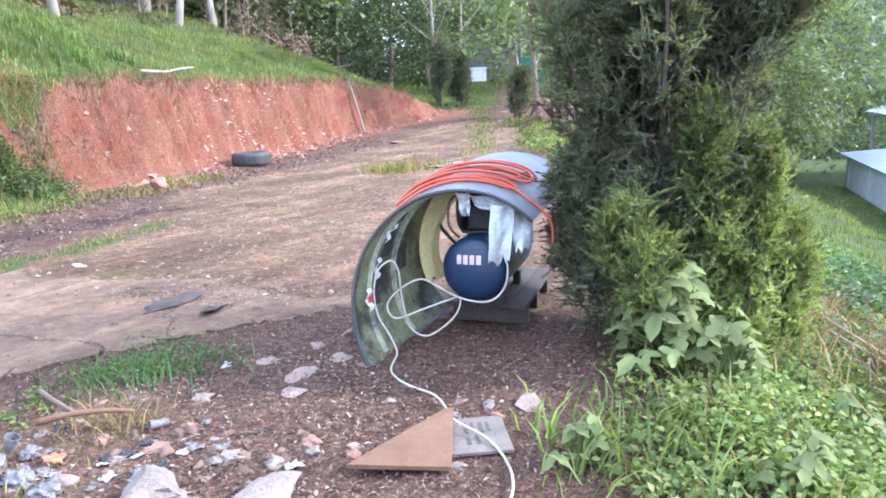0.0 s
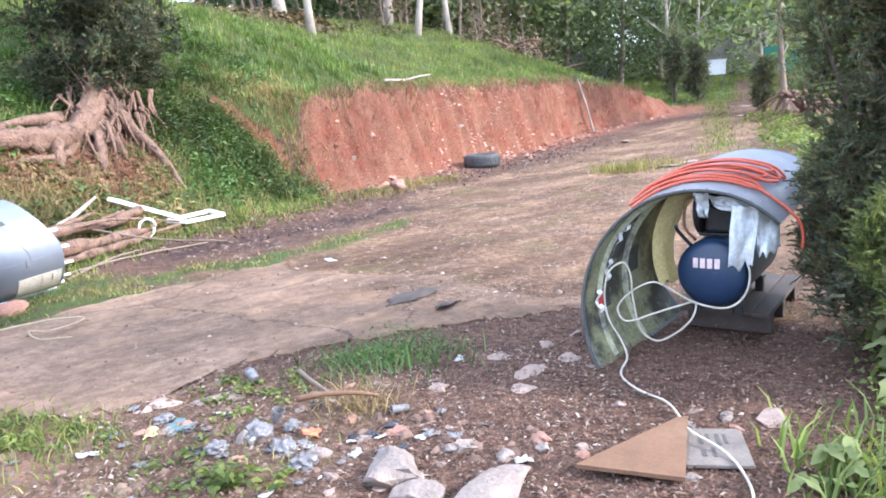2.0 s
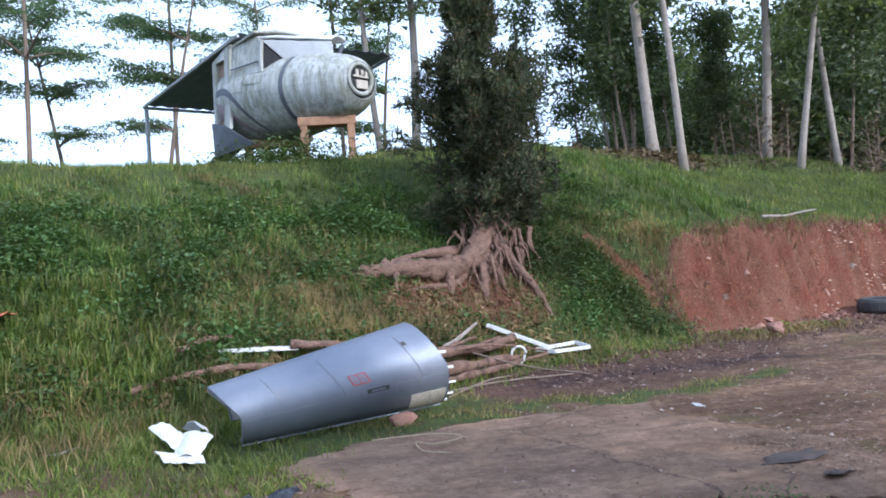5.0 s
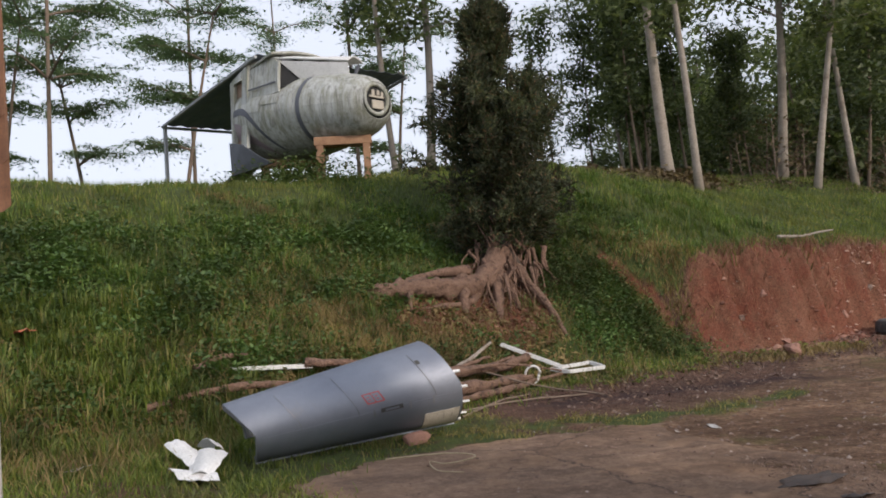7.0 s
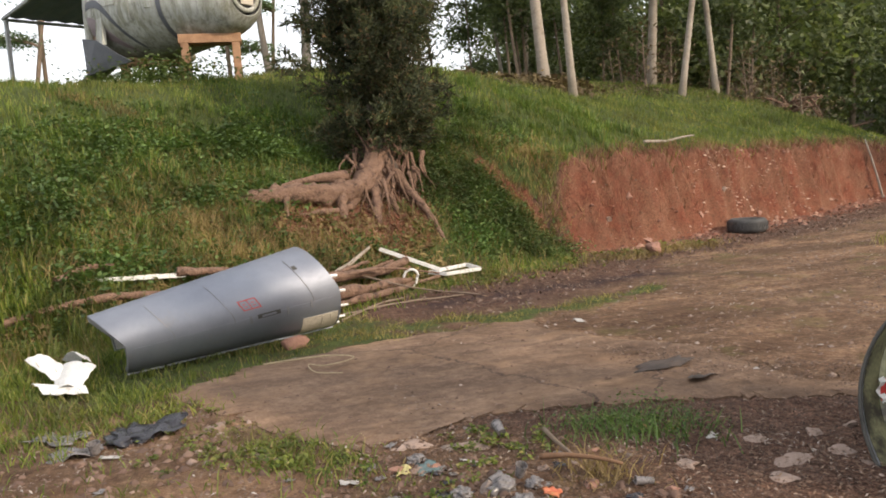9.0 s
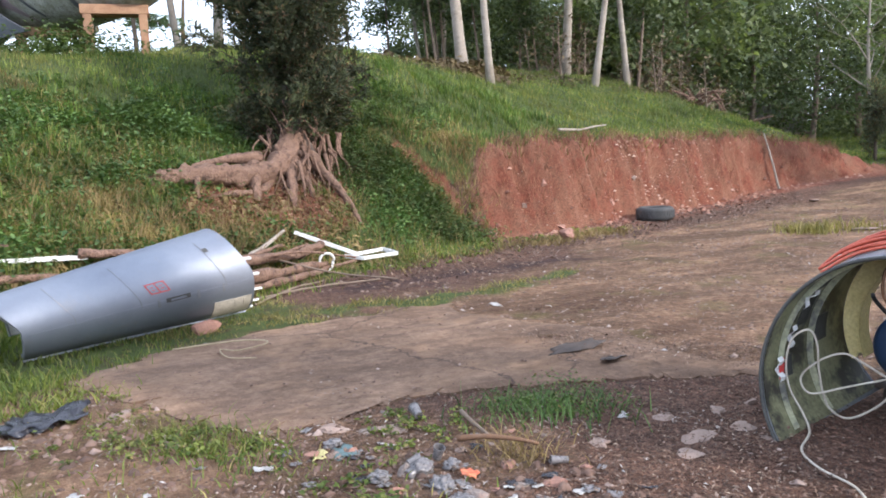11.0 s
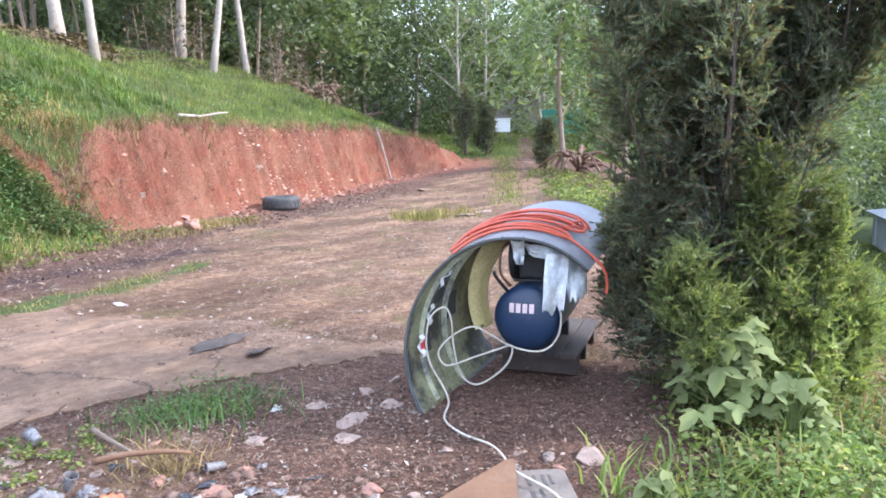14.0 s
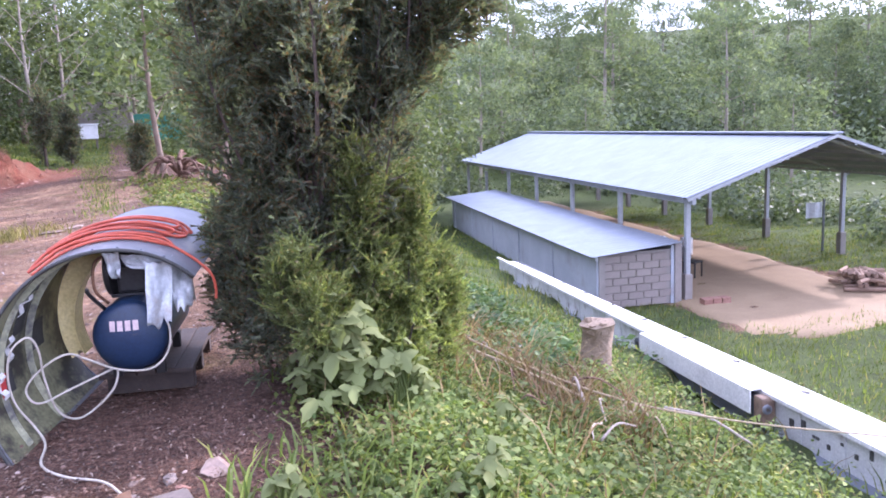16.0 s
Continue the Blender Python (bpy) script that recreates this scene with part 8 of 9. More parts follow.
    # near-black plates stand for the shade inside the empty windscreen
    part("windscreen_gap", slab([(2.34, -1.06, 6.6), (1.85, -0.6, 6.66), (2.42, -0.95, 7.28)], (-0.02, 0.03, 0)), DARK_GAP, t, "dark plate for the unlit windscreen opening")
    part("cockpit_dark", slab([(2.45, -0.95, 6.6), (2.45, 0.95, 6.6), (2.5, 0.9, 7.45), (2.5, -0.9, 7.45)], (-0.03, 0, 0)), DARK_GAP, t)
    part("window_post", Shape().tube([Vector((-2.36, -1.08, 6.62)), Vector((-2.38, -1.0, 7.3))], 0.045, 6), HULL, t)
    part("hood_side", Shape().sheet(lambda u, v: Vector((-2.42, -0.97, 7.3)).lerp(Vector((-0.7, -0.22, 6.96)), u).lerp(Vector((-1.85, -0.62, 6.66)).lerp(Vector((-0.66, -0.2, 6.6)), u), v) + Vector((0, 0, 0.03 * noise.noise((u * 4, v * 3, 5)))), 12, 5, 0.02), WHITE_PAINT, t, "scratched grey-white hood plate", True, 40)
    part("hood_top", Shape().sheet(lambda u, v: Vector((-2.62 + 1.95 * v, -1.0 + 0.76 * v + (1.6 - 1.15 * v) * u, 7.4 - 0.42 * v + 0.12 * math.sin(math.pi * u) + 0.02 * noise.noise((u * 5, v * 5, 2)))), 12, 10, 0.03), WHITE_PAINT, t, "weathered white hood plate with a ragged edge", True, 40)
    part("hood_strut", Shape().tube([Vector((-0.68, -0.1, 6.55)), Vector((-0.62, 0.05, 6.9))], 0.05, 6), HULL_DARK, t)
    part("cut_frame", Shape().sheet(lambda u, v: hull(360 * u, 4.08, -0.02 - 0.16 * v), 40, 1, 0.06), HULL_DARK, t)
    # upright frame at the cut end, with an open doorway through it
    for name, corners in [("frame_post", [(4.3, -1.3, 4.95), (4.12, -1.32, 4.95), (4.12, -1.24, 7.18), (4.3, -1.24, 7.12)]), ("frame_post", [(3.76, -1.34, 5.3), (3.5, -1.34, 5.3), (3.5, -1.2, 7.44), (3.76, -1.2, 7.36)]),
                          ("frame_head", [(4.12, -1.25, 7.05), (3.76, -1.25, 7.08), (3.76, -1.2, 7.36), (4.12, -1.22, 7.2)]), ("frame_rail", [(4.12, -1.32, 5.98), (3.76, -1.33, 5.98), (3.76, -1.33, 6.1), (4.12, -1.32, 6.1)])]:
        part(name, slab(corners, (0, 0.1, 0)), HULL, t)
    part("doorway_lining", slab([(4.14, -1.2, 5.2), (3.74, -1.2, 5.2), (3.74, -1.12, 7.1), (4.14, -1.14, 7.1)], (0, 0.03, 0)), RUST_PANEL, t, "rusty brown lining seen through the doorway")
    part("far_frame", slab([(4.3, 1.3, 4.95), (3.6, 1.3, 5.2), (3.6, 1.18, 7.4), (4.3, 1.2, 7.12)], (0, -0.1, 0)), HULL, t)
    part("lower_skirt", slab([(4.3, -1.36, 5.55), (3.7, -1.38, 5.42), (3.1, -1.3, 5.05), (2.65, -1.2, 4.8), (4.35, -1.3, 4.7)], (0, 0.05, 0)), HULL_DARK, t, "dark grey torn skirt")

    def stand(x, y, wide, deep, top):
        zb = float(ground_z(NOSE.x + x, NOSE.y + y)) - 0.1
        s = thing("timber_stand", Matrix.Translation((NOSE.x + x, NOSE.y + y, zb)) @ Matrix.Rotation(-0.72, 4, "Z"), "rough orange-brown timber stand under the aircraft", "stand", "stands under the aircraft")
        tall = top - zb
        for sx in (-1, 1):
            for sy in (-1, 1):
                part("leg", Shape().box((0.17, 0.17, tall), Matrix.Translation((sx * (deep / 2 - 0.08), sy * (wide / 2 - 0.08), tall / 2)), 0.015), STAND_WOOD, s)
        for sx in (-1, 1):
            part("beam", Shape().box((0.19, wide + 0.1, 0.2), Matrix.Translation((sx * (deep / 2 - 0.08), 0, tall - 0.08)), 0.015), STAND_WOOD, s)
        for sy in (-1, 1):
            part("side_beam", Shape().box((deep, 0.15, 0.17), Matrix.Translation((0, sy * (wide / 2 - 0.08), tall - 0.1)), 0.015), STAND_WOOD, s)

    stand(-0.95, -0.3, 1.25, 0.42, 5.08)
    stand(-3.4, -0.1, 1.5, 0.4, 4.96)
    s = thing("entry_ramp", Vector((-18.6, 10.4, float(ground_z(-18.6, 10.4)))), "grey ramp board up to the aircraft", "ramp")
    part("board", Shape().box((2.4, 0.5, 0.06), Matrix.Translation((0.4, 0.1, 0.42)) @ pose(0, 0, 0, 0, -20, 0), 0.01), STEEL, s)


aircraft()


def corrugated(fn, nu, nv, wave=0.02, thick=0.006):
    """A ribbed roof sheet over fn(u, v): ribs run along v."""
    def f(u, v):
        return Vector(fn(u, v)) + Vector((0, 0, wave * math.sin(u * nu * math.pi)))
    return Shape().sheet(f, nu * 2, nv, thick)


def lean_to():
    A, B = Vector((-21.1, 10.0, 6.62)), Vector((-16.2, 10.15, 7.5))
    back = Vector((0.6, 4.6, 0.0))
    t = thing("lean_to_roof", Vector((-21, 10.1, float(ground_z(-21, 10.1)))), "blue-grey lean-to roof on thin posts behind the aircraft", "roof")
    o = t.matrix_world.translation.copy()
    part("roof_sheet", corrugated(lambda u, v: A + (B - A) * v + back * u - o, 22, 4), TIN_DARK, t)
    for p, tip in [(A, 0.0), (A + back, 0.0), (A + back * 0.5, 0.0)]:
        zb = float(ground_z(p.x, p.y))
        part("post", Shape().box((0.09, 0.09, p.z - zb + 0.2), Matrix.Translation(Vector((p.x + 0.05, p.y + 0.05, (p.z + zb) / 2 - 0.1)) - o)), STEEL, t)
    part("eave_beam", Shape().tube([A - o - Vector((0, 0, 0.07)), A + back - o - Vector((0, 0, 0.07))], 0.05, 6), STEEL, t)
    part("rafter", Shape().tube([A - o - Vector((0, 0, 0.06)), B - o - Vector((0, 0, 0.06))], 0.05, 6), STEEL, t)
    part("rafter", Shape().tube([A + back - o - Vector((0, 0, 0.06)), B + back - o - Vector((0, 0, 0.06))], 0.05, 6), STEEL, t)
    g = thing("slatted_crate", at_ground(-20.4, 12.6), "pale slatted rack on the hilltop", "rack")
    for k in range(5):
        part("slat", Shape().box((1.0, 0.05, 0.09), Matrix.Translation((0, 0, 0.2 + 0.2 * k))), WHITE_PAINT, g)
    for sx in (-1, 1):
        part("upright", Shape().box((0.07, 0.07, 1.15), Matrix.Translation((sx * 0.46, 0.05, 0.55))), WHITE_PAINT, g)


lean_to()
weeds("stand_weeds", 22000, 91, (-18.5, -12, 8.4, 12.5), 0.1, 0.85, CREEPER, "dark weeds under the aircraft", lambda x, y: np.exp(-((x + 15.2) ** 2 / 3.5 + (y - 10.1) ** 2 / 0.5)))
litter("hilltop_litter", 15000, 92, (-14, -6, 16, 27), 0.16, LITTER, "dry leaf litter under the hilltop trees", lambda x, y: smooth(4.2, 5.5, hill(x, y)))


# ---- the far end of the lane ----
def plain_wall(name, a, b, tall, thick, material, label, cap=True):
    a, b = Vector(a), Vector(b)
    d = b - a
    t = thing(name, Matrix.Translation(a) @ Matrix.Rotation(math.atan2(d.y, d.x), 4, "Z"), label, "wall")
    L = math.hypot(d.x, d.y)
    part("face", Shape().box((L, thick, tall), Matrix.Translation((L / 2, 0, tall / 2 - 0.2)), 0.02), material, t)
    if cap:
        part("coping", Shape().box((L, thick + 0.08, 0.09), Matrix.Translation((L / 2, 0, tall - 0.15)), 0.01), MORTAR, t)
    for k in range(int(L / 2.5) + 1):
        part("pier", Shape().box((0.28, thick + 0.1, tall + 0.05), Matrix.Translation((min(L - 0.14, 0.14 + 2.5 * k), 0, tall / 2 - 0.2)), 0.02), material, t)
    return t


plain_wall("garden_wall", at_ground(-9.5, 43), at_ground(-3.0, 45.5), 2.0, 0.2, MORTAR, "long grey concrete garden wall under trees")
plain_wall("garden_wall", at_ground(1.4, 47), at_ground(5.0, 48), 2.1, 0.2, MORTAR, "grey concrete garden wall at the lane's end")


def sheet_fence():
    o = at_ground(5.0, 48.4)
    t = thing("sheet_fence", o, "turquoise green sheet metal fence on posts", "fence")
    part("sheet", corrugated(lambda u, v: Vector((4.6 * u, 0.5 * u, 0.1 + 1.55 * v)), 30, 2, 0.0, 0.01), GREEN_TIN, t)
    for k in range(4):
        part("post", Shape().box((0.1, 0.1, 1.9), Matrix.Translation((0.05 + 1.5 * k, 0.12 + 0.16 * k, 0.85))), BARK_PALE, t)


sheet_fence()
stick("gate_post", [at_ground(4.95, 47.6), at_ground(4.93, 47.6) + Vector((0, 0, 1.5)), at_ground(4.75, 47.6) + Vector((0, 0, 3.0))], 0.17, BARK_PALE, "pale thick post beside the green fence", "post")


def hutch():
    t = thing("hutch", at_ground(1.95, 38.6), "small white wooden hutch on legs", "hutch")
    part("box", Shape().box((0.75, 0.6, 0.62), Matrix.Translation((0.15, 0, 0.78)), 0.02), WHITE_PAINT, t)
    part("lid", Shape().box((0.85, 0.7, 0.06), Matrix.Translation((0.15, 0, 1.12)), 0.01), WHITE_PAINT, t)
    part("side_tray", Shape().box((0.9, 0.5, 0.3), Matrix.Translation((-0.65, 0, 0.62)), 0.02), GREY_BOARD, t)
    for x in (-0.95, -0.2, 0.45):
        for y in (-0.22, 0.22):
            part("leg", Shape().box((0.06, 0.06, 0.55), Matrix.Translation((x, y, 0.25))), GREY_BOARD, t)


hutch()


def root_heap(x, y, seed, label, n=22, size=1.0):
    rnd = random.Random(seed)
    t = thing("root_heap", at_ground(x, y), label, "roots")
    for k in range(n):
        a = rnd.uniform(0, 6.28)
        d = Vector((math.cos(a), math.sin(a), 0))
        L = rnd.uniform(0.5, 1.2) * size
        p0 = d * rnd.uniform(0, 0.3) + Vector((0, 0, rnd.uniform(0.1, 0.7) * size))
        part("root", Shape().tube(curve_path([p0, p0 + d * L * 0.5 + Vector((0, 0, rnd.uniform(-0.1, 0.3))), p0 + d * L + Vector((0, 0, rnd.uniform(-0.5, 0.3)))], 4), [0.07 * size * (1 - 0.09 * i) for i in range(9)], 6), ROOT, t, smooth_shade=True)


root_heap(3.5, 23.4, 4, "heap of bared brown tree roots beside the lane")
root_heap(-5.3, 27.2, 5, "heap of dead branches on top of the bank", 26, 0.9)
root_heap(-4.0, 28.5, 6, "heap of dead branches on top of the bank", 20, 0.8)
plant(RED, 3.3, 24.6, 40, 1.05, "trees along the lane")
small_conifer(2.75, 25.5, 1.4, 63)
for k, (x, y) in enumerate([(2.0, 24.8), (1.6, 26.3), (2.6, 23.4), (-0.1, 14.2), (0.3, 15.0), (-1.2, 20.5), (2.3, 27.5)]):
    rock(x, y, (0.55, 0.4, 0.07), 300 + k, STONE, "pale flat slab of stone on the lane", group="slabs on the lane")
weeds("verge_weeds", 16000, 93, (1.6, 7, 12, 24), 0.1, 0.35, GRASS, "rough green weeds along the lane's verge", lambda x, y: np.exp(-((x - 2.6 - 0.06 * (y - 15)) / 0.8) ** 2) * smooth(11, 14, y))
blades("lane_grass", 14000, 94, (-1, 4, 15, 30), (0.05, 0.16), 0.02, GRASS, "strip of grass in the middle of the lane", lambda x, y: 0.8 * np.exp(-((x - (0.06 * y - 0.1)) / 0.35) ** 2) * smooth(15, 18, y))

# ---- open shed and block store below the slope ----
SH = Matrix.Translation((13.5, 13.4, -3.1)) @ Matrix.Rotation(-0.291, 4, "Z")  # x across, y along


def shed():
    t = thing("open_shed", SH, "large open shed with a bright zinc gable roof", "shed")
    L, W, ze, zr = 24.0, 7.8, 2.62, 3.95
    part("roof_slope", corrugated(lambda u, v: Vector((-0.1 + (W / 2 + 0.1) * v, -0.3 + L * u, ze + (zr - ze) * v)), 200, 2, 0.012), TIN, t)
    part("roof_slope", corrugated(lambda u, v: Vector((W / 2 + (W / 2 + 0.1) * v, -0.3 + L * u, zr + (ze - zr) * v)), 200, 2, 0.012), TIN, t)
    part("ridge_cap", Shape().box((0.4, L, 0.05), Matrix.Translation((W / 2, L / 2 - 0.3, zr + 0.02)), 0.01), TIN, t)
    for k in range(7):
        y = 0.1 + k * 3.85
        for x in (0.15, W - 0.2):
            post = part("post", Shape().box((0.12, 0.12, ze), Matrix.Translation((x, y, ze / 2)), 0.01), STEEL, t)
            part("post_base", Shape().box((0.2, 0.2, 0.7), Matrix.Translation((x, y, 0.35)), 0.02), MORTAR, post, "concrete post base")
        for s in (0, 1):
            a, b = Vector((0.0 if s == 0 else W, y, ze - 0.08)), Vector((W / 2, y, zr - 0.1))
            part("rafter", Shape().tube([a, b], 0.06, 6), STEEL, t)
    for k in range(5):
        x = W / 2 * (k + 0.3) / 5
        part("purlin", Shape().box((0.07, L, 0.07), Matrix.Translation((x, L / 2 - 0.3, ze + (zr - ze) * x / (W / 2) - 0.09))), STEEL, t)
        part("purlin", Shape().box((0.07, L, 0.07), Matrix.Translation((W - x, L / 2 - 0.3, ze + (zr - ze) * x / (W / 2) - 0.09))), STEEL, t)
    part("fascia", Shape().tube([(-0.08, -0.3, ze - 0.05), (W / 2, -0.3, zr - 0.05), (W + 0.08, -0.3, ze - 0.05)], 0.05, 4), STEEL, t)
    part("eave_beam", Shape().box((0.1, L, 0.14), Matrix.Translation((0.1, L / 2 - 0.3, ze - 0.1))), STEEL, t)
    f = new("yard_floor", Shape().sheet(lambda u, v: Vector((-0.3 + (5.5 + 0.5 * noise.noise((v * 12, 3, 0))) * u, -3.0 + 0.55 * math.cos(2.5 * u + 2.6) + 0.25 * noise.noise((u * 4, 0, 0)) + 27 * v, 0.07 - 0.09 * (abs(2 * u - 1) ** 10 + (1 - v) ** 60) + 0.03 * noise.noise((u * 5, v * 9, 0)))), 20, 40, 0.3).mesh("yard_floor", YARD, True))
    f.matrix_world = SH
    tagged(f, "pale sandy yard floor under and before the shed", "floor", kind="structure")


def block_store():
    """Low store of concrete blocks under a zinc lean-to roof; its back wall is painted grey."""
    W, L = 2.05, 16.6
    M = SH @ Matrix.Translation((-2.2, 0.05, 0))
    t = thing("block_store", M, "low concrete block store with a zinc roof", "building")
    part("long_wall", Shape().box((0.15, L, 1.32), Matrix.Translation((0.08, L / 2, 0.66)), 0.005), GREYWALL, t, "grey painted long wall")
    for k in range(6):
        part("wall_pier", Shape().box((0.05, 0.16, 1.3), Matrix.Translation((-0.02, 0.08 + k * L / 5.2, 0.65))), GREYWALL, t)
    part("far_wall", Shape().box((W, 0.15, 1.35), Matrix.Translation((W / 2, L - 0.08, 0.67))), GREYWALL, t)
    part("inner_wall", Shape().box((0.15, L, 1.45), Matrix.Translation((W - 0.08, L / 2, 0.72))), GREYWALL, t)
    part("gable_mortar", Shape().box((W - 0.1, 0.1, 1.36), Matrix.Translation((W / 2, 0.09, 0.68))), MORTAR, t)
    part("corner_post", Shape().box((0.16, 0.2, 1.34), Matrix.Translation((0.08, 0.06, 0.67)), 0.008), MORTAR, t)
    part("corner_post", Shape().box((0.18, 0.2, 1.5), Matrix.Translation((W + 0.02, 0.06, 0.75)), 0.008), MORTAR, t)
    brick = Shape().box((0.385, 0.06, 0.165), Matrix(), 0.008).mesh("block", BLOCK)
    half = Shape().box((0.19, 0.06, 0.165), Matrix(), 0.008).mesh("block", BLOCK)
    for row in range(7):
        z = 0.1 + row * 0.185
        if row % 2 == 0:
            xs = [(0.17 + 0.2 + 0.405 * k, brick) for k in range(4)]
        else:
            xs = [(0.17 + 0.1, half)] + [(0.17 + 0.4 + 0.405 * k, brick) for k in range(4) if k < 4]
        for x, me in xs:
            b = new("block", me)
            b.parent = t
            b.location = (x, 0.035 + 0.004 * ((row * 7 + int(x * 10)) % 3), z)
    part("roof_sheet", corrugated(lambda u, v: Vector((-0.25 + (W + 0.3) * v, -0.2 + (L + 0.4) * u, 1.34 + 0.2 * v)), 140, 2, 0.011), TIN, t, "bright zinc roofing")
    part("roof_beam", Shape().box((0.08, L + 0.3, 0.08), Matrix.Translation((-0.1, L / 2, 1.29))), STEEL, t)


shed()
block_store()


def chair(x, y, turn):
    t = thing("chair", SH @ Matrix.Translation((x, y, 0.06)) @ Matrix.Rotation(radians(turn), 4, "Z"), "dark plastic chair standing in the shed", "chair")
    part("seat", Shape().box((0.42, 0.42, 0.04), Matrix.Translation((0, 0, 0.44)), 0.01), BLACK_IRON, t)
    part("backrest", Shape().box((0.42, 0.04, 0.4), Matrix.Translation((0, 0.2, 0.68)) @ pose(0, 0, 0, -8, 0, 0), 0.01), BLACK_IRON, t)
    for sx in (-1, 1):
        for sy in (-1, 1):
            part("leg", Shape().box((0.035, 0.035, 0.44), Matrix.Translation((sx * 0.18, sy * 0.18, 0.22))), BLACK_IRON, t)


chair(1.6, 2.4, 30)


def firewood(x, y, seed):
    t = thing("firewood_pile", SH @ Matrix.Translation((x, y, 0.05)), "low pile of brown firewood on the yard", "woodpile")
    rnd = random.Random(seed)
    for k in range(46):
        row = k % 4
        part("billet", Shape().tube([Vector((rnd.uniform(-1.0, 1.0) * (1 - 0.2 * row), rnd.uniform(-0.6, 0.6), 0.07 + 0.11 * row)) + d for d in (Vector((0, 0, 0)), Vector((rnd.uniform(0.1, 0.4), rnd.uniform(0.2, 0.5), 0.01)))], 0.055, 6), FIREWOOD, t)


firewood(4.6, -0.6, 3)
b = thing("block_stack", SH @ Matrix.Translation((0.55, -0.6, 0.05)), "small stack of red bricks on the yard", "brick stack")
for k in range(12):
    part("brick", Shape().box((0.22, 0.11, 0.07), Matrix.Translation((-0.25 + 0.24 * (k % 3), 0.12 * ((k // 3) % 2), 0.04 + 0.075 * (k // 6))), 0.006), STONE_RED, b)
for k, (x, y, label) in enumerate([(3.2, 5.6, "pale plastic drum in the shed"), (2.6, 6.2, "pale plastic drum in the shed")]):
    d = new("drum", Shape().lathe([(0.001, 0), (0.19, 0), (0.2, 0.03), (0.2, 0.5), (0.17, 0.56), (0.001, 0.56)], n=20).mesh("drum", WHITE_PAINT, True, 40))
    d.matrix_world = SH @ Matrix.Translation((x, y, 0.06))
    tagged(d, label, "drum")
w = thing("washing_line", SH @ Matrix.Translation((7.1, 4.6, 0)), "pale cloth hanging on a thin post", "laundry")
part("post", Shape().box((0.05, 0.05, 1.7), Matrix.Translation((0.35, 0, 0.85))), HULL_DARK, w)
part("cloth", Shape().sheet(lambda u, v: Vector((0.6 * u - 0.3, 0.04 * math.sin(9 * u), 1.6 - 0.5 * v)), 8, 6, 0.006), PLASTIC, w)


# ---- wing spar lying on the slope ----
WEB = surface("grey_painted_web", (0.42, 0.42, 0.41), (0.62, 0.62, 0.6), 2, 60, 0.6, stain=(0.22, 0.19, 0.16), stain_scale=3)


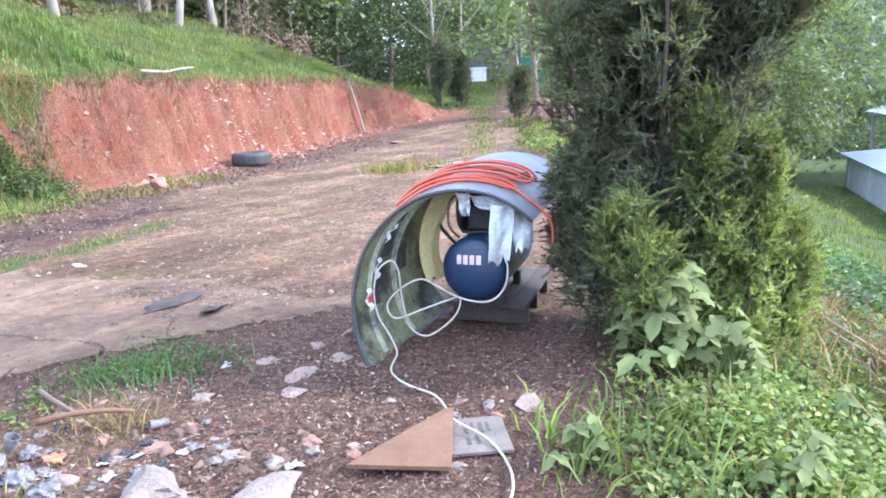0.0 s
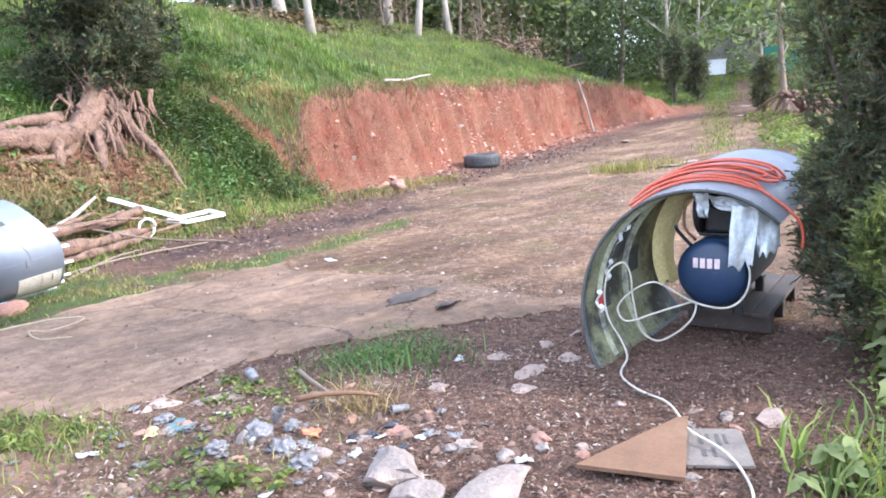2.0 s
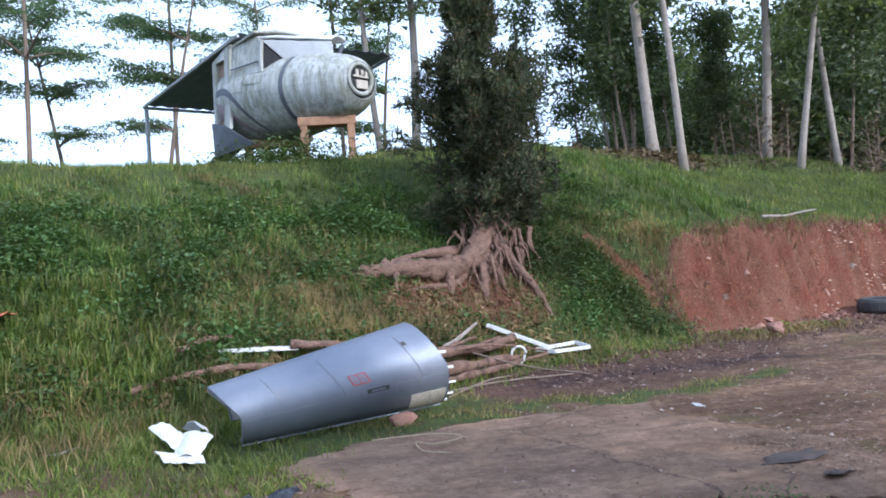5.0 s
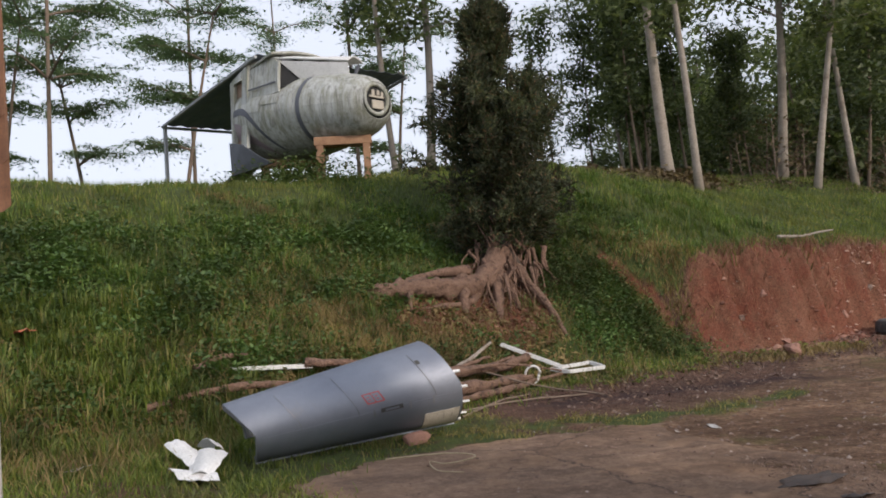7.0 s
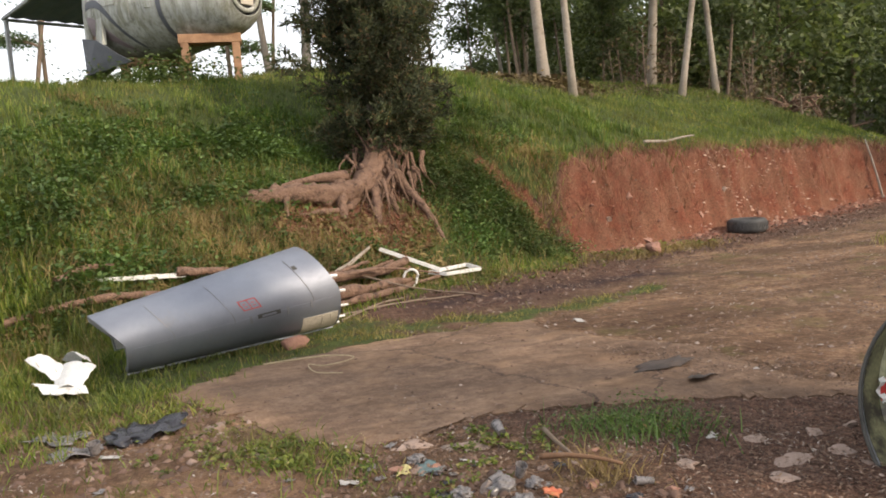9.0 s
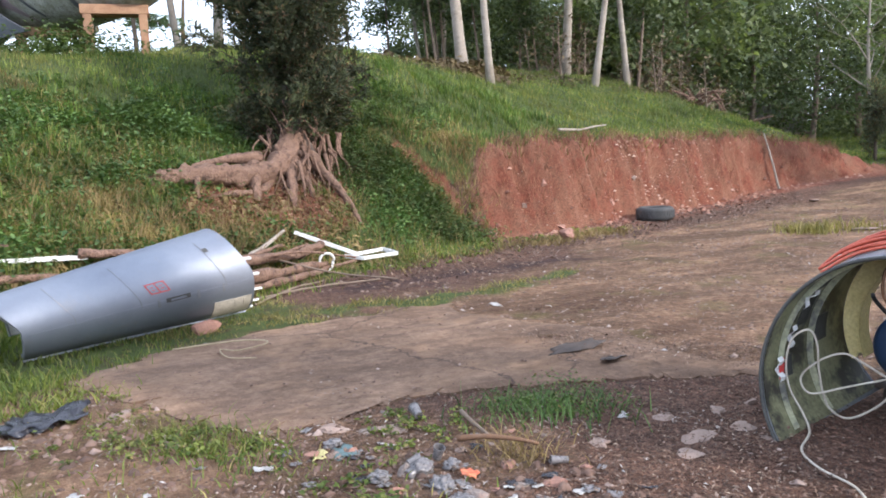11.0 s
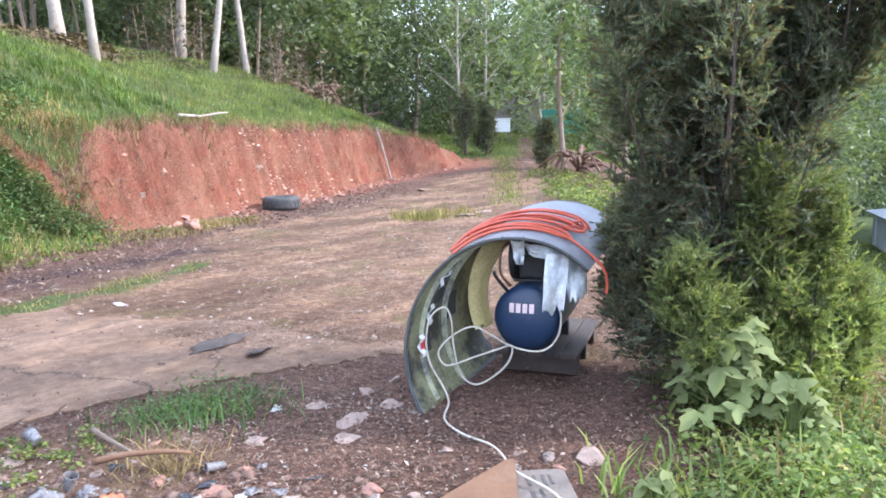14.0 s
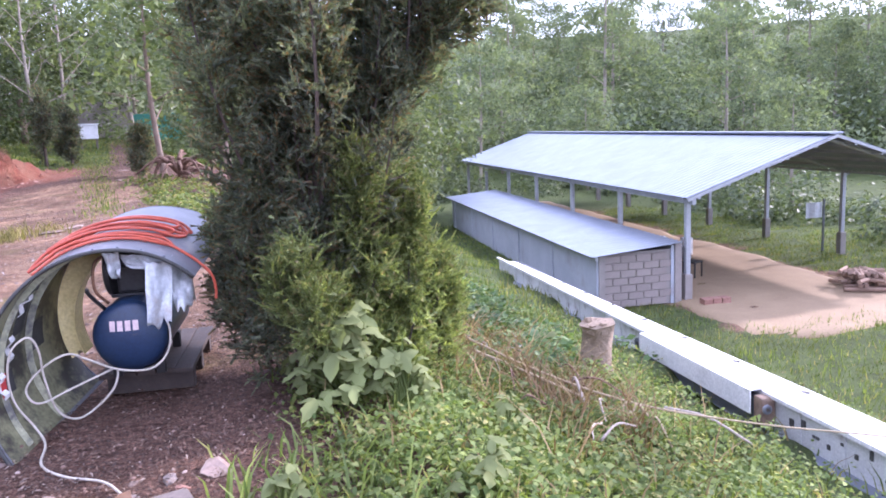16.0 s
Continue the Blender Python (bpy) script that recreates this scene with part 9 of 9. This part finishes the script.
def wing_beam():
    P1, P2 = Vector((3.8, 1.2, -0.7)), Vector((7.35, 11.6, -1.24))
    t = thing("wing_beam", frame_along(P1, P2 - P1), "long white aircraft wing beam lying on the grass", "aircraft wing")
    L = (P2 - P1).length
    # x: to the viewer's left of the run, y: up, z: along
    part("top_skin", Shape().sheet(lambda u, v: Vector((0.25 - 0.42 * u * (1.0 - 0.25 * v), 0.30 - 0.05 * u - 0.06 * v, L * v)), 6, 30, 0.012), WHITE_PAINT, t, "white painted top skin", True, 40)
    web = part("front_web", Shape().box((0.02, 0.26, L), Matrix.Translation((0.24, 0.14, L / 2)), 0.003), WEB, t, "grey ribbed web")
    part("back_web", Shape().box((0.02, 0.2, L), Matrix.Translation((-0.1, 0.1, L / 2)), 0.003), ALU_GREY, t)
    part("bottom_flange", Shape().box((0.14, 0.015, L), Matrix.Translation((0.28, 0.02, L / 2)), 0.003), ALU, t)
    part("top_flange", Shape().box((0.05, 0.03, L), Matrix.Translation((0.265, 0.285, L / 2)), 0.003), WHITE_PAINT, t)
    for k in range(24):
        part("web_stiffener", Shape().box((0.014, 0.24, 0.012), Matrix.Translation((0.255, 0.14, 0.3 + k * L / 24.5))), WEB, web)
    rb = random.Random(64)
    for k in range(16):
        part("web_slot", Shape().box((0.012, rb.choice((0.02, 0.035, 0.06)), rb.choice((0.03, 0.05, 0.07))), Matrix.Translation((0.252, rb.uniform(0.08, 0.22), 0.25 + 0.13 * k)), 0.004), RUBBER_EDGE, web)
    for k in range(9):
        part("skin_hole", Shape().lathe([(0.001, 0), (0.042, 0), (0.042, 0.004), (0.001, 0.004)], Matrix.Translation((-0.05, 0.264 - 0.06 * (0.6 + 0.95 * k) / L, 0.6 + 0.95 * k)) @ pose(0, 0, 0, 90, 0, 0), 14), RUBBER_EDGE, t)
    # box section that stands forward of the web, with slots in its face, open at its near end
    flap = part("box_section", Shape().sheet(lambda u, v: Vector((0.25 + 0.13 * min(1, 2 * u), 0.315 - 0.02 * u - 0.16 * max(0, 2 * u - 1), 2.5 + 1.95 * v)), 8, 4, 0.012), WHITE_PAINT, t, "white box section with slots", True, 30)
    for k in range(8):
        part("slot", Shape().box((0.008, 0.05 + 0.02 * (k % 2), 0.018), Matrix.Translation((0.383, 0.235, 2.65 + 0.23 * k)) @ pose(0, 0, 0, 0, 0, 8)), RUBBER_EDGE, flap)
    # dark block standing for the shade under the box section
    part("dark_recess", Shape().box((0.1, 0.22, 1.9), Matrix.Translation((0.3, 0.13, 3.45)), 0.01), HULL_DARK, t)
    joint = part("joint_fitting", Shape().box((0.11, 0.2, 0.12), Matrix.Translation((0.31, 0.18, 2.44)), 0.02), RUST_PANEL, t, "rusty brown joint fitting")
    part("joint_boss", Shape().lathe([(0.014, 0), (0.036, 0), (0.036, 0.012), (0.028, 0.018), (0.014, 0.018)], Matrix.Translation((0.33, 0.2, 2.38)) @ pose(0, 0, 0, 180, 0, 0), 20), ALU_GREY, joint)
    part("end_fitting", Shape().lathe([(0.03, 0), (0.07, 0), (0.07, 0.06), (0.03, 0.06)], Matrix.Translation((0.29, 0.16, 4.6)) @ pose(0, 0, 0, 0, 90, 0), 18), HULL_DARK, t)


wing_beam()


def stump():
    o = at_ground(3.72, 4.8)
    t = thing("tree_stump", o, "short cut tree stump on the slope", "stump")
    body = Shape().tube([(-0.03, 0, -0.2), (-0.01, 0, 0.02), (0.01, 0, 0.14), (0.03, 0.0, 0.28), (0.03, 0, 0.38), (0.02, 0, 0.44)], [0.2, 0.15, 0.125, 0.12, 0.13, 0.135], 22)
    body.v = [tuple(Vector(p) + Vector((noise.noise(Vector(p) * 7), noise.noise(Vector(p) * 7 + Vector((5, 0, 0))), 0.9 * noise.noise(Vector(p) * 6 + Vector((0, 5, 0))) if p[2] > 0.4 else 0)) * 0.05) for p in body.v]
    part("trunk", body, STUMP_WOOD, t, smooth_shade=True, angle=60)
    for k in range(7):  # torn splinters round the cut
        a = k * 0.9
        base = Vector((0.02 + 0.08 * math.cos(a), 0.08 * math.sin(a), 0.38))
        part("splinter", Shape().tube([base, base + Vector((0.02 * math.cos(a), 0.02 * math.sin(a), 0.05 + 0.02 * (k % 3)))], [0.05, 0.03], 6), STUMP_WOOD, t)


STUMP_WOOD = surface("weathered_stump_wood", (0.19, 0.135, 0.09), (0.34, 0.26, 0.18), 4, 40, 0.9, bump=0.8, bump_at=0.02, stain=(0.1, 0.06, 0.045), stain_scale=5)
stump()


def sword_plant(x, y, seed, n=26, size=0.5):
    rnd = random.Random(seed)
    t = thing("sword_leaf_plant", at_ground(x, y), "dark green plant with long pointed leaves", "plant")
    for k in range(n):
        a, L = rnd.uniform(0, 6.28), size * rnd.uniform(0.6, 1.1)
        d = Vector((math.cos(a), math.sin(a), 0))
        s = Vector((-math.sin(a), math.cos(a), 0))
        rise = rnd.uniform(0.5, 1.1)
        sh = Shape().sheet(lambda u, v: d * (L * v * 0.7) + Vector((0, 0, L * (rise * v - 0.75 * v * v))) + s * ((u - 0.5) * 0.09 * math.sin(math.pi * (0.12 + 0.88 * v))), 2, 7, 0.002)
        part("leaf", sh, BIG_LEAF if k % 3 == 0 else WEED, t)


sword_plant(3.5, 5.3, 1)
sword_plant(3.75, 5.7, 2, 18, 0.4)
weeds("stump_weeds", 5000, 95, (2.6, 4.4, 4.6, 7.2), 0.08, 0.3, WEED, "dark weeds round the stump", lambda x, y: np.exp(-((x - 3.3) ** 2 + (y - 5.8) ** 2) / 0.5))
scrap(3.55, 5.75, 0.2, 0.1, 901, PAPER, "white plastic scrap on the slope", up=0.1)
scrap(3.2, 5.3, 0.3, 0.16, 902, PAPER, "white plastic scrap on the slope", up=0.08)
GP = lambda x, y, up=0.1: hill_pt(x, y, up)
stick("rope", [(2.6, 4.95, -0.12), (2.73, 4.16, -0.2), (3.03, 3.55, -0.3), (3.54, 3.04, -0.38), (3.95, 2.55, -0.38), (4.35, 2.1, -0.4), (4.9, 1.6, -0.75)], 0.0085, ROPE, "old rope stretched over the slope to the wing beam", "rope")
stick("rope", [GP(2.6, 4.9, 0.14), GP(2.62, 4.4, 0.13), GP(2.72, 3.98, 0.12), GP(2.8, 3.8, 0.1)], 0.014, ROPE, "old brown rope lying on the slope", "rope")
stick("rope", [(3.02, 3.56, -0.3), (2.93, 3.5, -0.36), GP(2.86, 3.42, 0.12), GP(2.84, 3.2, 0.05)], 0.01, ROPE, "loose end of old rope hanging in the weeds", "rope")
stick("rope", [(3.03, 3.54, -0.3), (3.02, 3.42, -0.36), GP(2.96, 3.3, 0.14), GP(2.92, 3.12, 0.05)], 0.01, ROPE, "loose end of old rope hanging in the weeds", "rope")
stick("rope", [(2.98, 3.6, -0.29), (2.88, 3.58, -0.36), GP(2.8, 3.52, 0.1)], 0.01, ROPE, "loose end of old rope hanging in the weeds", "rope")
STRAW_STEM = foliage("dry_straw_stems", (0.2, 0.12, 0.06), (0.42, 0.3, 0.17), 0.2, 0.8)
by_ropes = lambda x, y: np.exp(-((x - 2.72 - 0.12 * (y - 4.2)) / 0.42) ** 2) * smooth(2.7, 3.4, y) * smooth(6.2, 5.6, y)
blades("dry_stems", 12000, 97, (1.6, 4.0, 2.6, 6.4), (0.25, 0.5), 0.01, STRAW_STEM, "dry brown stems among the weeds of the slope", lambda x, y: 0.75 * by_ropes(x, y) * smooth(-0.2, 0.4, wobble(x, y, 98, 0.5)), 1.4)
rt = random.Random(99)
for k in range(16):
    y = rt.uniform(3.1, 5.7)
    x = 2.72 + 0.12 * (y - 4.2) + rt.uniform(-0.35, 0.3)
    dx, dy = rt.uniform(-0.16, 0.16), rt.uniform(-0.28, 0.28)
    stick("twig", [GP(x, y, 0.12), GP(x + dx, y + dy + 0.03, rt.uniform(0.15, 0.24)), GP(x + 1.8 * dx, y + 2 * dy, rt.uniform(0.1, 0.2))], rt.uniform(0.005, 0.011), BARK_PALE if k % 3 else ROOT, "thin dry twig caught in the weeds", "twig")
weeds("beam_herbs", 16000, 96, (3.0, 5.6, 4.6, 8.6), 0.07, 0.3, WEED, "leafy herbs crowding the far part of the wing beam", lambda x, y: np.exp(-((x - 3.35 - 0.34 * (y - 5.2)) / 0.35) ** 2) * (0.5 + 0.6 * wobble(x, y, 94, 0.8)))
stick("branch", [GP(3.3, 3.6, 0.12), GP(3.45, 3.37, 0.12), GP(3.55, 3.1, 0.1)], 0.014, BARK_PALE, "pale stick lying in the weeds", "branch")
rock(1.75, 2.5, (0.2, 0.16, 0.12), 401, STONE, "grey stone in the weeds")


# ---- brown banner on a white pole beside the track ----
def banner():
    o = at_ground(-5.86, 1.38)
    t = thing("banner", o, "narrow brown scalloped banner on a thin white pole", "banner")
    part("pole", Shape().tube([(0, 0, -0.1), (0, 0, 2.0), (0.01, 0, 3.9)], [0.016, 0.014, 0.011], 8), WHITE_PAINT, t, smooth_shade=True)
    for k in range(5):
        z = 2.32 + 0.33 * k
        part("cloth_tier", Shape().sheet(lambda u, v: Vector((0.012 + 0.03 * u, 0.13 * u, z + 0.36 * v - 0.05 * math.sin(math.pi * u))) + Vector((0.012 * math.sin(7 * u + k), 0, 0)), 8, 4, 0.004), BANNER, t)


BANNER = surface("brown_banner_cloth", (0.1, 0.045, 0.025), (0.22, 0.11, 0.06), 6, 80, 0.85)
banner()
